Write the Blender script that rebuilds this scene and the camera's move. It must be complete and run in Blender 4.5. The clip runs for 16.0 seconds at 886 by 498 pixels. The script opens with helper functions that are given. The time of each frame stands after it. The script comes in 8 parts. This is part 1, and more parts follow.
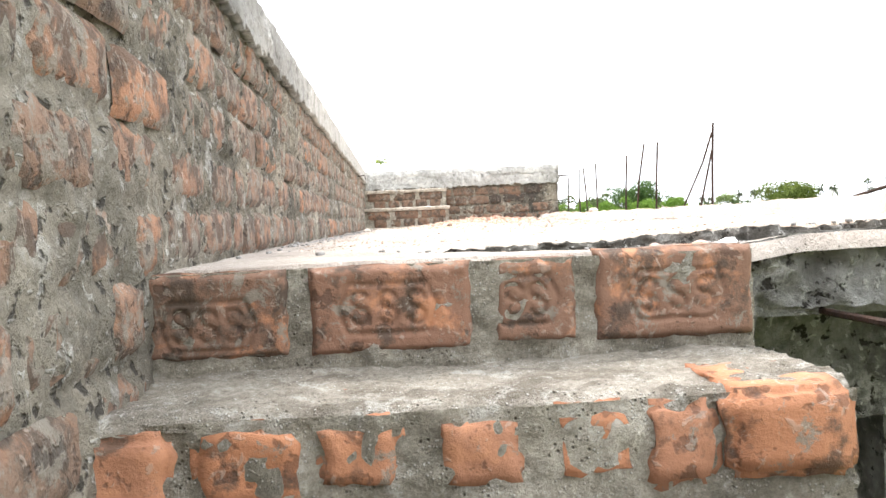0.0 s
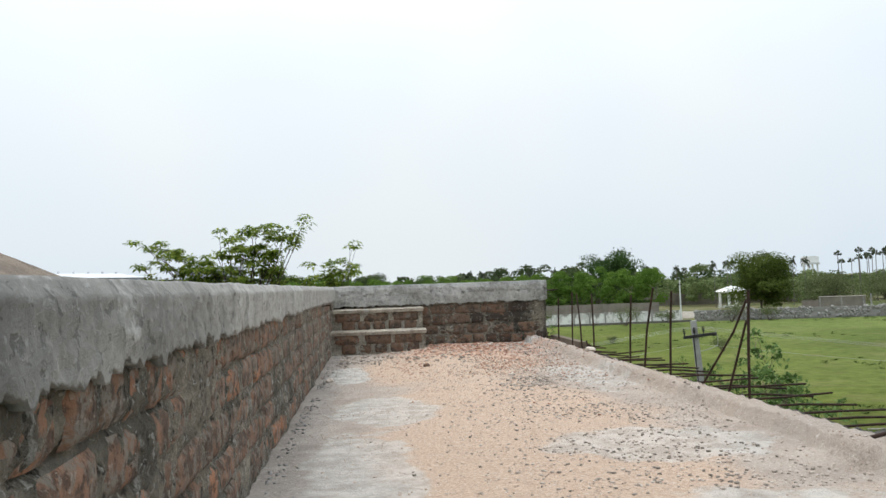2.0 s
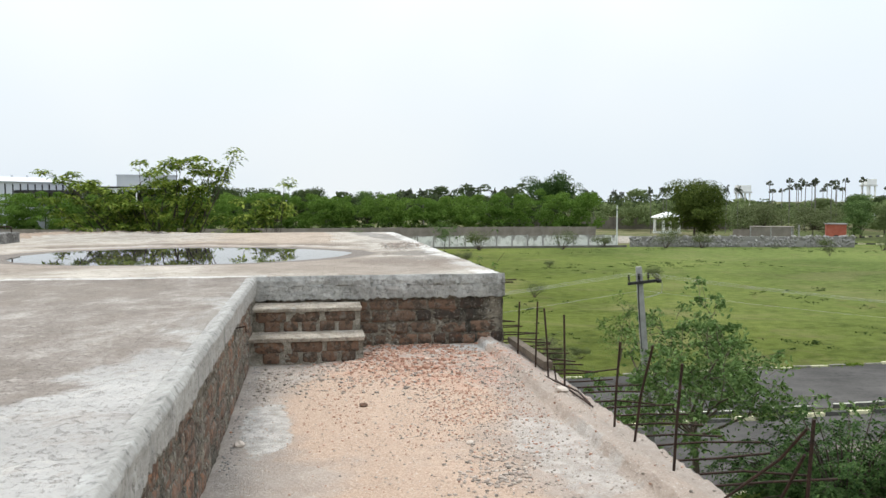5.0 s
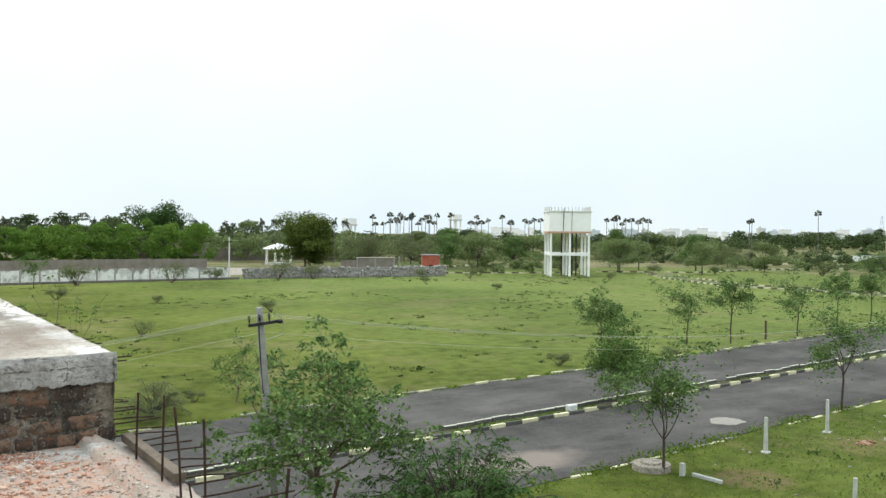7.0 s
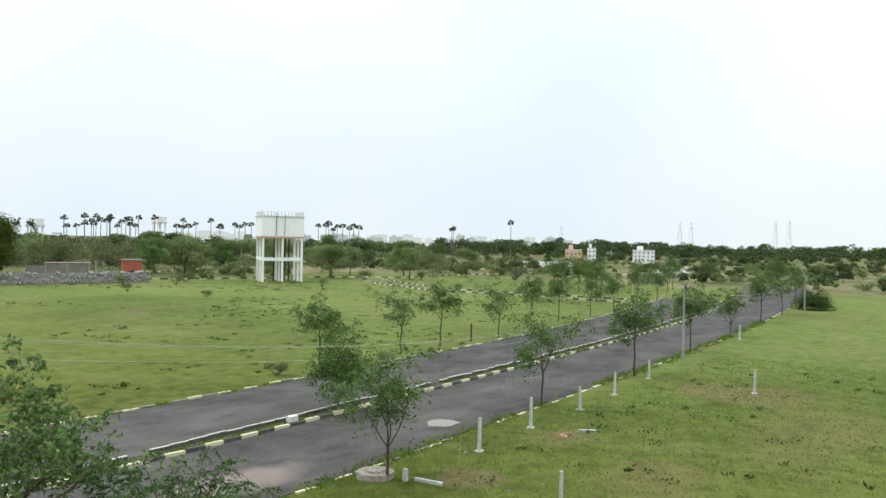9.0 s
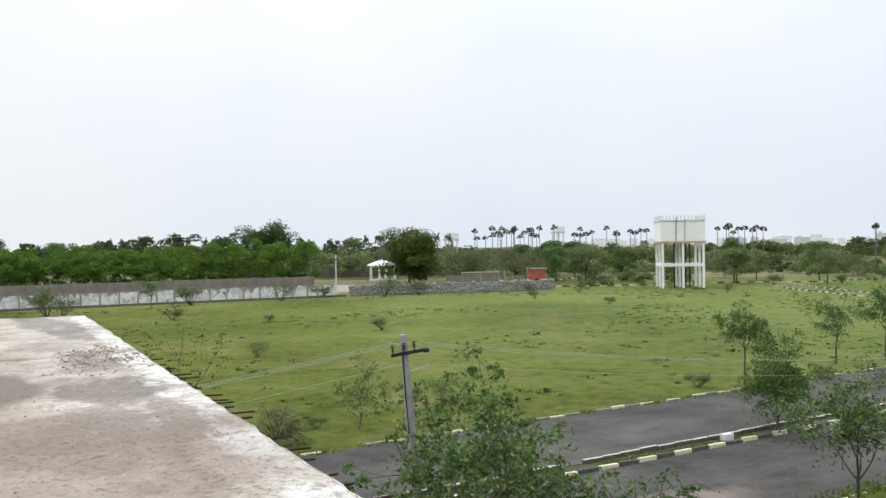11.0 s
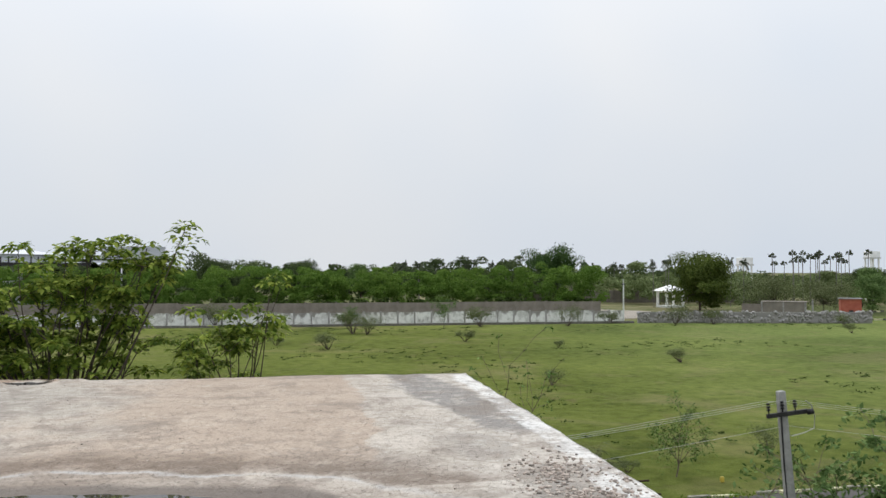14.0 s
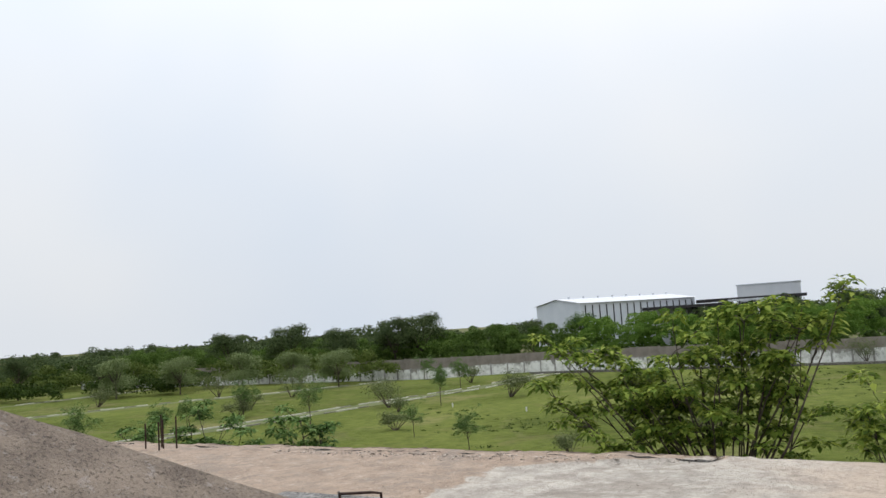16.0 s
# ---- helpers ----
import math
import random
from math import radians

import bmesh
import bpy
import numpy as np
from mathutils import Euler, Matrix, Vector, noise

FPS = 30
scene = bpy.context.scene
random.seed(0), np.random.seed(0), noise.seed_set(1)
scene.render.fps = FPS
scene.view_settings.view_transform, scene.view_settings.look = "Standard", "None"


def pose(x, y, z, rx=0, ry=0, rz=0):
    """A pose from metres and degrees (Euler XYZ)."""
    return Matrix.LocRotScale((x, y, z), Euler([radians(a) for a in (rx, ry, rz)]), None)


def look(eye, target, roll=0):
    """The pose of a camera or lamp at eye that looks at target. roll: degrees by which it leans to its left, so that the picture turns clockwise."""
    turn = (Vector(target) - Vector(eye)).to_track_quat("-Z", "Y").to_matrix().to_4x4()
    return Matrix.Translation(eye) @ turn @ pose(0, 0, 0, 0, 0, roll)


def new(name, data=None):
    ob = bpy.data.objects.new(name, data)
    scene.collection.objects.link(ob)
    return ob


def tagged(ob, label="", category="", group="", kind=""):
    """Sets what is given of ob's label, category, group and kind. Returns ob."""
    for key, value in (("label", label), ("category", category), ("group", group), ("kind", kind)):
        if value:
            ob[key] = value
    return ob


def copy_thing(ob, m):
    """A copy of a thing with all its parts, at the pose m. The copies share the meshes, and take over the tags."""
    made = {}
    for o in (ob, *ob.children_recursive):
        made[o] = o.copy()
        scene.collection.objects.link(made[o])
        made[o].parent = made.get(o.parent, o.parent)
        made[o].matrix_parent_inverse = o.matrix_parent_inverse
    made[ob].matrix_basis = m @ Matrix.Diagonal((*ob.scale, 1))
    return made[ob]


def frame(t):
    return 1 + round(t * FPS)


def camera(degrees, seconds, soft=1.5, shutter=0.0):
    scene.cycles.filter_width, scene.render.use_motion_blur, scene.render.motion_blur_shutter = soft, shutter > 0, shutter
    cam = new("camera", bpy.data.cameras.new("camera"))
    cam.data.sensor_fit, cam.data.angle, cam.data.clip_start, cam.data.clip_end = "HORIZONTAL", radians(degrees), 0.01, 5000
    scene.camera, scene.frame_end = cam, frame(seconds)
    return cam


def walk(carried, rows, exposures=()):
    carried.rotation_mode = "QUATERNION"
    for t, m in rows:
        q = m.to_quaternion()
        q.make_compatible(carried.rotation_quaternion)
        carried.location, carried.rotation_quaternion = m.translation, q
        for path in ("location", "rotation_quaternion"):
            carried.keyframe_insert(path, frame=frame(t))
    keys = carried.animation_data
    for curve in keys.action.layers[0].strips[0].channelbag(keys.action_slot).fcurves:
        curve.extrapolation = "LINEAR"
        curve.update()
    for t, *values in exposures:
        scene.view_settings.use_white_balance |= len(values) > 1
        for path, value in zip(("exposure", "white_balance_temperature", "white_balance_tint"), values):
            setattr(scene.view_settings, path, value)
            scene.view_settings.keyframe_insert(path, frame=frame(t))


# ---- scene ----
cam = camera(56.0, 16.0)
PATH = [
    (0, (0.342, -1.18, 0.056), (0.448, 0.816, -0.01), -2.6),
    (0.5, (0.387, -1.052, 0.194), (0.604, 0.936, 0.172), -1.8),
    (1, (0.415, -0.885, 0.398), (0.513, 1.112, 0.467), -2.0),
    (1.5, (0.37, -0.453, 0.534), (0.508, 1.541, 0.597), 0.2),
    (2, (0.405, -0.282, 0.617), (0.576, 1.709, 0.706), -2.0),
    (2.5, (0.459, -0.029, 0.794), (0.617, 1.964, 0.843), -1.7),
    (3, (0.437, 0.053, 0.938), (0.602, 2.046, 0.914), -2.1),
    (3.2, (0.445, 0.121, 0.943), (0.618, 2.113, 0.9), -2.5),
    (5.3, (0.507, 1.082, 1.386), (0.861, 3.047, 1.264), 0.4),
    (5.5, (0.532, 1.172, 1.435), (0.931, 3.128, 1.31), 0.3),
    (6, (0.548, 1.552, 1.456), (1.135, 3.461, 1.348), -0.1),
    (6.5, (0.635, 1.864, 1.462), (1.464, 3.682, 1.381), -0.4),
    (7, (0.691, 2.126, 1.501), (1.845, 3.759, 1.461), 0.5),
    (7.5, (0.889, 2.599, 1.531), (2.313, 4.003, 1.504), 0.9),
    (8, (0.707, 2.863, 1.625), (2.3, 4.073, 1.605), 1.2),
    (8.2, (0.736, 2.881, 1.633), (2.381, 4.019, 1.614), 1.2),
    (10.5, (0.928, 4.789, 1.553), (2.398, 6.145, 1.544), 0.7),
    (11, (1.034, 5.694, 1.514), (1.989, 7.451, 1.508), -0.8),
    (11.5, (0.99, 6.501, 1.502), (1.547, 8.422, 1.503), -1.1),
    (12, (0.744, 6.942, 1.535), (1.036, 8.92, 1.561), -1.5),
    (12.5, (0.654, 7.457, 1.527), (0.84, 9.447, 1.583), -1.4),
    (13, (0.518, 8.007, 1.596), (0.71, 9.997, 1.664), -0.7),
    (13.5, (0.436, 8.516, 1.645), (0.663, 10.502, 1.721), -0.6),
    (14, (0.314, 8.708, 1.807), (0.647, 10.679, 1.86), -0.0),
    (14.5, (0.3, 8.957, 1.932), (0.694, 10.917, 1.979), 0.3),
    (15, (0.258, 9.545, 2.098), (0.321, 11.544, 2.134), 0.2),
    (15.3, (0.127, 9.757, 2.073), (-0.013, 11.751, 2.132), -1.3),
    (15.5, (0.029, 9.695, 2.115), (-0.309, 11.665, 2.185), -2.3),
    (15.6, (-0.052, 9.683, 2.072), (-0.524, 11.624, 2.165), -2.3),
    (15.8, (-0.175, 9.734, 2.078), (-0.929, 11.582, 2.209), -3.1),
    (16, (-0.003, 9.331, 2.147), (-1.053, 11.023, 2.335), -3.8),
]
walk(cam, [(t, look(eye, target, roll)) for t, eye, target, roll in PATH],
     [(0, 1.5, 6850, 11), (0.5, 0.85, 6780, 10), (1, 0.33, 6700, 8), (1.5, -0.03, 6620, 5), (2, -0.2, 6560, 7), (3, -0.3, 6380, 4), (5.3, -0.06, 6620, 8), (6.4, 0.0, 6620, 3), (7, 0.03, 6620, 4), (8.2, 0.0, 6620, 5),
      (10.5, -0.12, 6650, 10), (12.5, -0.27, 6650, 11), (13.5, -0.36, 6620, 11), (14.5, -0.42, 6620, 11), (15.2, -0.34, 6620, 11), (16, -0.34, 6600, 11)])

# ---- light ----
world = bpy.data.worlds.new("sky")
scene.world = world
world.use_nodes = True
wn, wl = world.node_tree.nodes, world.node_tree.links
wn.clear()
w_out = wn.new("ShaderNodeOutputWorld")
w_bg = wn.new("ShaderNodeBackground")
w_sky = wn.new("ShaderNodeTexSky")
w_sky.sky_type = "NISHITA"
w_sky.sun_disc = False
SUN_EL, SUN_AZ = radians(58), radians(-22)
w_sky.sun_elevation, w_sky.sun_rotation = SUN_EL, SUN_AZ
w_sky.air_density, w_sky.dust_density, w_sky.ozone_density = 1.0, 6.0, 1.0
w_tc = wn.new("ShaderNodeTexCoord")
w_noise = wn.new("ShaderNodeTexNoise")
w_noise.inputs["Scale"].default_value = 1.6
w_noise.inputs["Detail"].default_value = 3.0
w_ramp = wn.new("ShaderNodeValToRGB")
w_ramp.color_ramp.elements[0].position, w_ramp.color_ramp.elements[1].position = 0.35, 0.75
w_ramp.color_ramp.elements[0].color = (9.2, 10.4, 11.9, 1)
w_ramp.color_ramp.elements[1].color = (11.5, 11.8, 12.0, 1)
w_mix = wn.new("ShaderNodeMixRGB")
w_mix.inputs[0].default_value = 0.9
wl.new(w_tc.outputs["Generated"], w_noise.inputs["Vector"])
wl.new(w_noise.outputs["Fac"], w_ramp.inputs["Fac"])
wl.new(w_sky.outputs["Color"], w_mix.inputs[1])
wl.new(w_ramp.outputs["Color"], w_mix.inputs[2])
w_sep = wn.new("ShaderNodeSeparateXYZ")
wl.new(w_tc.outputs["Generated"], w_sep.inputs[0])
w_up = wn.new("ShaderNodeMath")
w_up.operation = "POWER"
w_up.use_clamp = True
w_up.inputs[1].default_value = 2.0
w_clip = wn.new("ShaderNodeMath")
w_clip.operation = "MAXIMUM"
w_clip.inputs[1].default_value = 0.0
wl.new(w_sep.outputs["Z"], w_clip.inputs[0])
wl.new(w_clip.outputs[0], w_up.inputs[0])
w_gain = wn.new("ShaderNodeMath")
w_gain.operation = "MULTIPLY_ADD"
w_gain.inputs[1].default_value, w_gain.inputs[2].default_value = 1.7, 1.0
wl.new(w_up.outputs[0], w_gain.inputs[0])
w_mul = wn.new("ShaderNodeVectorMath")
w_mul.operation = "SCALE"
wl.new(w_mix.outputs["Color"], w_mul.inputs[0])
wl.new(w_gain.outputs[0], w_mul.inputs["Scale"])
wl.new(w_mul.outputs[0], w_bg.inputs["Color"])
w_bg.inputs["Strength"].default_value = 0.096
wl.new(w_bg.outputs["Background"], w_out.inputs["Surface"])

sun = new("sun", bpy.data.lights.new("sun", "SUN"))
sun.data.energy, sun.data.angle, sun.data.color = 1.35, radians(14), (1.0, 0.96, 0.9)
sun.matrix_world = look((math.sin(SUN_AZ) * math.cos(SUN_EL) * 50, math.cos(SUN_AZ) * math.cos(SUN_EL) * 50, math.sin(SUN_EL) * 50), (0, 0, 0))

# ---- materials ----
G = -8.0          # the field's level; the lower roof is at 0
UP = 0.63         # the upper roof


class Mat:
    """A node material under construction."""

    def __init__(self, name, random_offset=False):
        self.m = bpy.data.materials.new(name)
        self.m.use_nodes = True
        self.n, self.l = self.m.node_tree.nodes, self.m.node_tree.links
        self.b = self.n["Principled BSDF"]
        tc = self.n.new("ShaderNodeTexCoord")
        self.vec = tc.outputs["Object"]
        if random_offset:
            info = self.n.new("ShaderNodeObjectInfo")
            self.rand = info.outputs["Random"]
            k = self.math("MULTIPLY", self.rand, 57.0)
            add = self.n.new("ShaderNodeVectorMath")
            add.operation = "ADD"
            self.l.new(self.vec, add.inputs[0])
            self.l.new(k, add.inputs[1])
            self.vec = add.outputs[0]

    def put(self, socket, value):
        if hasattr(value, "is_linked"):
            self.l.new(value, socket)
        elif isinstance(value, tuple) and len(value) == 3 and socket.type == "RGBA":
            socket.default_value = (*value, 1)
        else:
            socket.default_value = value

    def math(self, op, a, b=0.0, clamp=False):
        nd = self.n.new("ShaderNodeMath")
        nd.operation, nd.use_clamp = op, clamp
        self.put(nd.inputs[0], a)
        self.put(nd.inputs[1], b)
        return nd.outputs[0]

    def noise(self, scale, detail=4.0, rough=0.55, stretch=None, warp=0.0):
        nd = self.n.new("ShaderNodeTexNoise")
        nd.inputs["Scale"].default_value, nd.inputs["Detail"].default_value = scale, detail
        nd.inputs["Roughness"].default_value, nd.inputs["Distortion"].default_value = rough, warp
        vec = self.vec
        if stretch:
            mp = self.n.new("ShaderNodeMapping")
            mp.inputs["Scale"].default_value = stretch
            self.l.new(vec, mp.inputs["Vector"])
            vec = mp.outputs[0]
        self.l.new(vec, nd.inputs["Vector"])
        return nd.outputs["Fac"]

    def cells(self, scale, rand=1.0):
        nd = self.n.new("ShaderNodeTexVoronoi")
        nd.inputs["Scale"].default_value, nd.inputs["Randomness"].default_value = scale, rand
        self.l.new(self.vec, nd.inputs["Vector"])
        return nd.outputs["Distance"]

    def ramp(self, fac, stops):
        nd = self.n.new("ShaderNodeValToRGB")
        el = nd.color_ramp.elements
        while len(el) < len(stops):
            el.new(0.5)
        for e, (p, c) in zip(el, stops):
            e.position = p
            e.color = (*c, 1) if isinstance(c, tuple) else (c, c, c, 1)
        self.l.new(fac, nd.inputs["Fac"])
        return nd.outputs["Color"]

    def mix(self, fac, a, b):
        nd = self.n.new("ShaderNodeMixRGB")
        self.put(nd.inputs[0], fac)
        self.put(nd.inputs[1], a)
        self.put(nd.inputs[2], b)
        return nd.outputs[0]

    def xyz(self):
        nd = self.n.new("ShaderNodeSeparateXYZ")
        self.l.new(self.vec, nd.inputs[0])
        return nd.outputs

    def bump(self, height, strength=0.5, distance=0.01, after=None):
        nd = self.n.new("ShaderNodeBump")
        nd.inputs["Strength"].default_value, nd.inputs["Distance"].default_value = strength, distance
        self.l.new(height, nd.inputs["Height"])
        if after:
            self.l.new(after, nd.inputs["Normal"])
        self.l.new(nd.outputs[0], self.b.inputs["Normal"])
        return nd.outputs[0]

    def done(self, colour, rough=0.9, metal=0.0, spec=0.3):
        self.put(self.b.inputs["Base Color"], colour)
        self.put(self.b.inputs["Roughness"], rough)
        self.b.inputs["Metallic"].default_value = metal
        self.b.inputs["Specular IOR Level"].default_value = spec
        return self.m


def blob(k, x0, y0, rx, ry, soft=0.35, wob=0.6, scale=1.3):
    """A ragged patch round a place: 1 inside, 0 outside."""
    x, y, _ = k.xyz()
    dx = k.math("DIVIDE", k.math("SUBTRACT", x, x0), rx)
    dy = k.math("DIVIDE", k.math("SUBTRACT", y, y0), ry)
    d = k.math("ADD", k.math("MULTIPLY", dx, dx), k.math("MULTIPLY", dy, dy))
    d = k.math("ADD", d, k.math("MULTIPLY", k.math("SUBTRACT", k.noise(scale, 5, 0.6), 0.5), wob * 4))
    return k.math("DIVIDE", k.math("SUBTRACT", 1.0 + soft, d), soft * 2, True)


def plain(name, c1, c2, scale=3.0, rough=0.85, bump=0.3, bscale=40.0, metal=0.0, rand=False, spec=0.3):
    k = Mat(name, rand)
    col = k.ramp(k.math("ADD", k.math("MULTIPLY", k.noise(scale, 5), 0.7), k.math("MULTIPLY", k.noise(scale * 9, 3), 0.3)), [(0.32, c1), (0.68, c2)])
    if bump:
        k.bump(k.noise(bscale, 4), bump, 0.01)
    return k.done(col, rough, metal, spec)


def grit(k, col, pit=(0.035, 0.03, 0.025), fleck=(0.5, 0.48, 0.44), amount=1.0, size=1.0):
    """Crisp dark pits and pale flecks a centimetre or two across; returns colour and height."""
    a = k.ramp(k.noise(34 / size, 3, 0.6), [(0.355, 1.0), (0.41, 0.0)])
    b = k.ramp(k.noise(52 / size, 3, 0.6, warp=0.6), [(0.6, 0.0), (0.66, 1.0)])
    col = k.mix(k.math("MULTIPLY", a, 0.85 * amount), col, pit)
    col = k.mix(k.math("MULTIPLY", b, 0.6 * amount), col, fleck)
    return col, k.math("SUBTRACT", b, k.math("MULTIPLY", a, 1.6))


def brick_material(name, dirty=0.45, tones=((0.0, (0.095, 0.062, 0.045)), (0.2, (0.185, 0.1, 0.065)), (0.4, (0.125, 0.086, 0.064)), (0.6, (0.24, 0.125, 0.078)), (0.8, (0.155, 0.1, 0.072)), (0.94, (0.28, 0.135, 0.077)), (1.0, (0.36, 0.15, 0.072))), glow=(0.25, 0.155, 0.102), smear=0.48, gritty=0.7, wear=0.3, bare=(0.3, 0.125, 0.06), relief=0.8):
    k = Mat(name, True)
    base = k.ramp(k.rand, tones)
    grain = k.noise(35, 5, 0.65)
    base = k.mix(k.math("MULTIPLY", grain, 0.4), base, glow)
    worn = k.ramp(k.noise(9, 5, 0.7), [(0.52, 0.0), (0.6, 1.0)])
    base = k.mix(k.math("MULTIPLY", worn, wear), base, bare)
    soot = k.ramp(k.noise(16, 5, 0.65), [(dirty + 0.01, 0.0), (dirty + 0.1, 1.0)])
    base = k.mix(k.math("MULTIPLY", soot, 0.75), base, (0.042, 0.035, 0.028))
    cement = k.ramp(k.noise(20, 6, 0.75, warp=0.5), [(smear + 0.03, 0.0), (smear + 0.08, 1.0)])
    base = k.mix(k.math("MULTIPLY", cement, 0.85), base, (0.175, 0.155, 0.128))
    base, g = grit(k, base, (0.025, 0.018, 0.015), (0.36, 0.3, 0.25), gritty)
    h = k.math("ADD", k.noise(28, 6, 0.7), k.math("MULTIPLY", g, 0.12))
    k.bump(h, relief, 0.012)
    return k.done(base, 0.92)


def mortar_material(name, lo=(0.085, 0.076, 0.058), hi=(0.29, 0.252, 0.195), moss_amount=0.7, size=1.0, amount=1.0, pale=None):
    k = Mat(name)
    col = k.ramp(k.math("ADD", k.math("MULTIPLY", k.noise(5, 5, 0.6), 0.5), k.math("MULTIPLY", k.noise(26, 5, 0.7), 0.5)), [(0.38, lo), (0.6, hi)])
    moss = k.ramp(k.noise(3.1, 6, 0.65), [(0.47, 0.0), (0.6, 1.0)])
    col = k.mix(k.math("MULTIPLY", moss, moss_amount), col, (0.055, 0.05, 0.037))
    white = k.ramp(k.noise(9, 6, 0.7), [(0.57, 0.0), (0.64, 1.0)])
    col = k.mix(k.math("MULTIPLY", white, 0.65), col, (0.43, 0.41, 0.375))
    if pale:
        lime = k.mix(k.noise(18, 5, 0.7), (0.2, 0.175, 0.135), (0.47, 0.42, 0.35))
        col = k.mix(k.math("MULTIPLY", blob(k, *pale, 0.5, 0.5, 2.0), 0.5), col, lime)
    col, g = grit(k, col, size=size, amount=amount)
    k.bump(k.math("ADD", k.math("ADD", k.noise(60, 6, 0.75), k.math("MULTIPLY", g, 0.3)), k.math("MULTIPLY", k.noise(14, 4), 1.5)), 1.0, 0.018)
    return k.done(col, 0.95)


def grain_mortar(name, lo, hi, dirt, stain=0.6):
    """Coarse-grained mortar: pale and dark sand grains, limy and grimy patches."""
    k = Mat(name)
    col = k.ramp(k.math("ADD", k.math("MULTIPLY", k.noise(7, 6, 0.7), 0.45), k.math("MULTIPLY", k.noise(95, 5, 0.8), 0.55)), [(0.37, lo), (0.62, hi)])
    patch = k.ramp(k.noise(8, 7, 0.75, (0.6, 1, 1)), [(0.46, 0.0), (0.58, 1.0)])
    col = k.mix(k.math("MULTIPLY", patch, stain), col, dirt)
    lime = k.ramp(k.noise(15, 7, 0.8), [(0.54, 0.0), (0.62, 1.0)])
    col = k.mix(k.math("MULTIPLY", lime, 0.6), col, (0.56, 0.53, 0.475))
    grain = k.ramp(k.cells(150), [(0.12, 1.0), (0.28, 0.0)])
    grain = k.math("MULTIPLY", grain, k.ramp(k.noise(22, 4), [(0.45, 0.0), (0.55, 1.0)]))
    col = k.mix(k.math("MULTIPLY", grain, 0.8), col, (0.6, 0.57, 0.52))
    pit = k.math("MULTIPLY", k.ramp(k.cells(110), [(0.08, 1.0), (0.26, 0.0)]), k.ramp(k.noise(17, 4), [(0.5, 0.0), (0.6, 1.0)]))
    col = k.mix(k.math("MULTIPLY", pit, 0.75), col, (0.05, 0.042, 0.03))
    k.bump(k.math("ADD", k.math("SUBTRACT", k.math("MULTIPLY", grain, 0.5), pit), k.math("ADD", k.noise(70, 6, 0.8), k.noise(16, 5, 0.7))), 1.0, 0.016)
    return k.done(col, 0.95)


def plaster_material(name):
    k = Mat(name)
    col = k.ramp(k.math("ADD", k.math("MULTIPLY", k.noise(1.6, 5, 0.6), 0.4), k.math("MULTIPLY", k.noise(30, 5, 0.75, (1, 1, 0.35)), 0.6)), [(0.36, (0.265, 0.25, 0.228)), (0.64, (0.42, 0.402, 0.372))])
    streak = k.ramp(k.noise(7, 6, 0.68, (1.8, 1.8, 0.3)), [(0.5, 0.0), (0.66, 1.0)])
    col = k.mix(k.math("MULTIPLY", streak, 0.48), col, (0.11, 0.108, 0.103))
    col = k.mix(k.math("MULTIPLY", blob(k, 0.0, -1.2, 2.0, 2.7, 0.6, 0.5, 1.6), 0.7), col, (0.05, 0.05, 0.049))
    lime = k.ramp(k.noise(6, 6, 0.72), [(0.57, 0.0), (0.65, 1.0)])
    col = k.mix(k.math("MULTIPLY", lime, 0.55), col, (0.48, 0.468, 0.442))
    col, g = grit(k, col, (0.04, 0.04, 0.038), (0.4, 0.395, 0.38), 0.5)
    k.bump(k.math("ADD", k.math("ADD", k.noise(90, 5, 0.7), k.math("MULTIPLY", g, 0.3)), k.math("MULTIPLY", k.noise(9, 4), 0.8)), 0.45, 0.01)
    return k.done(col, 0.9)


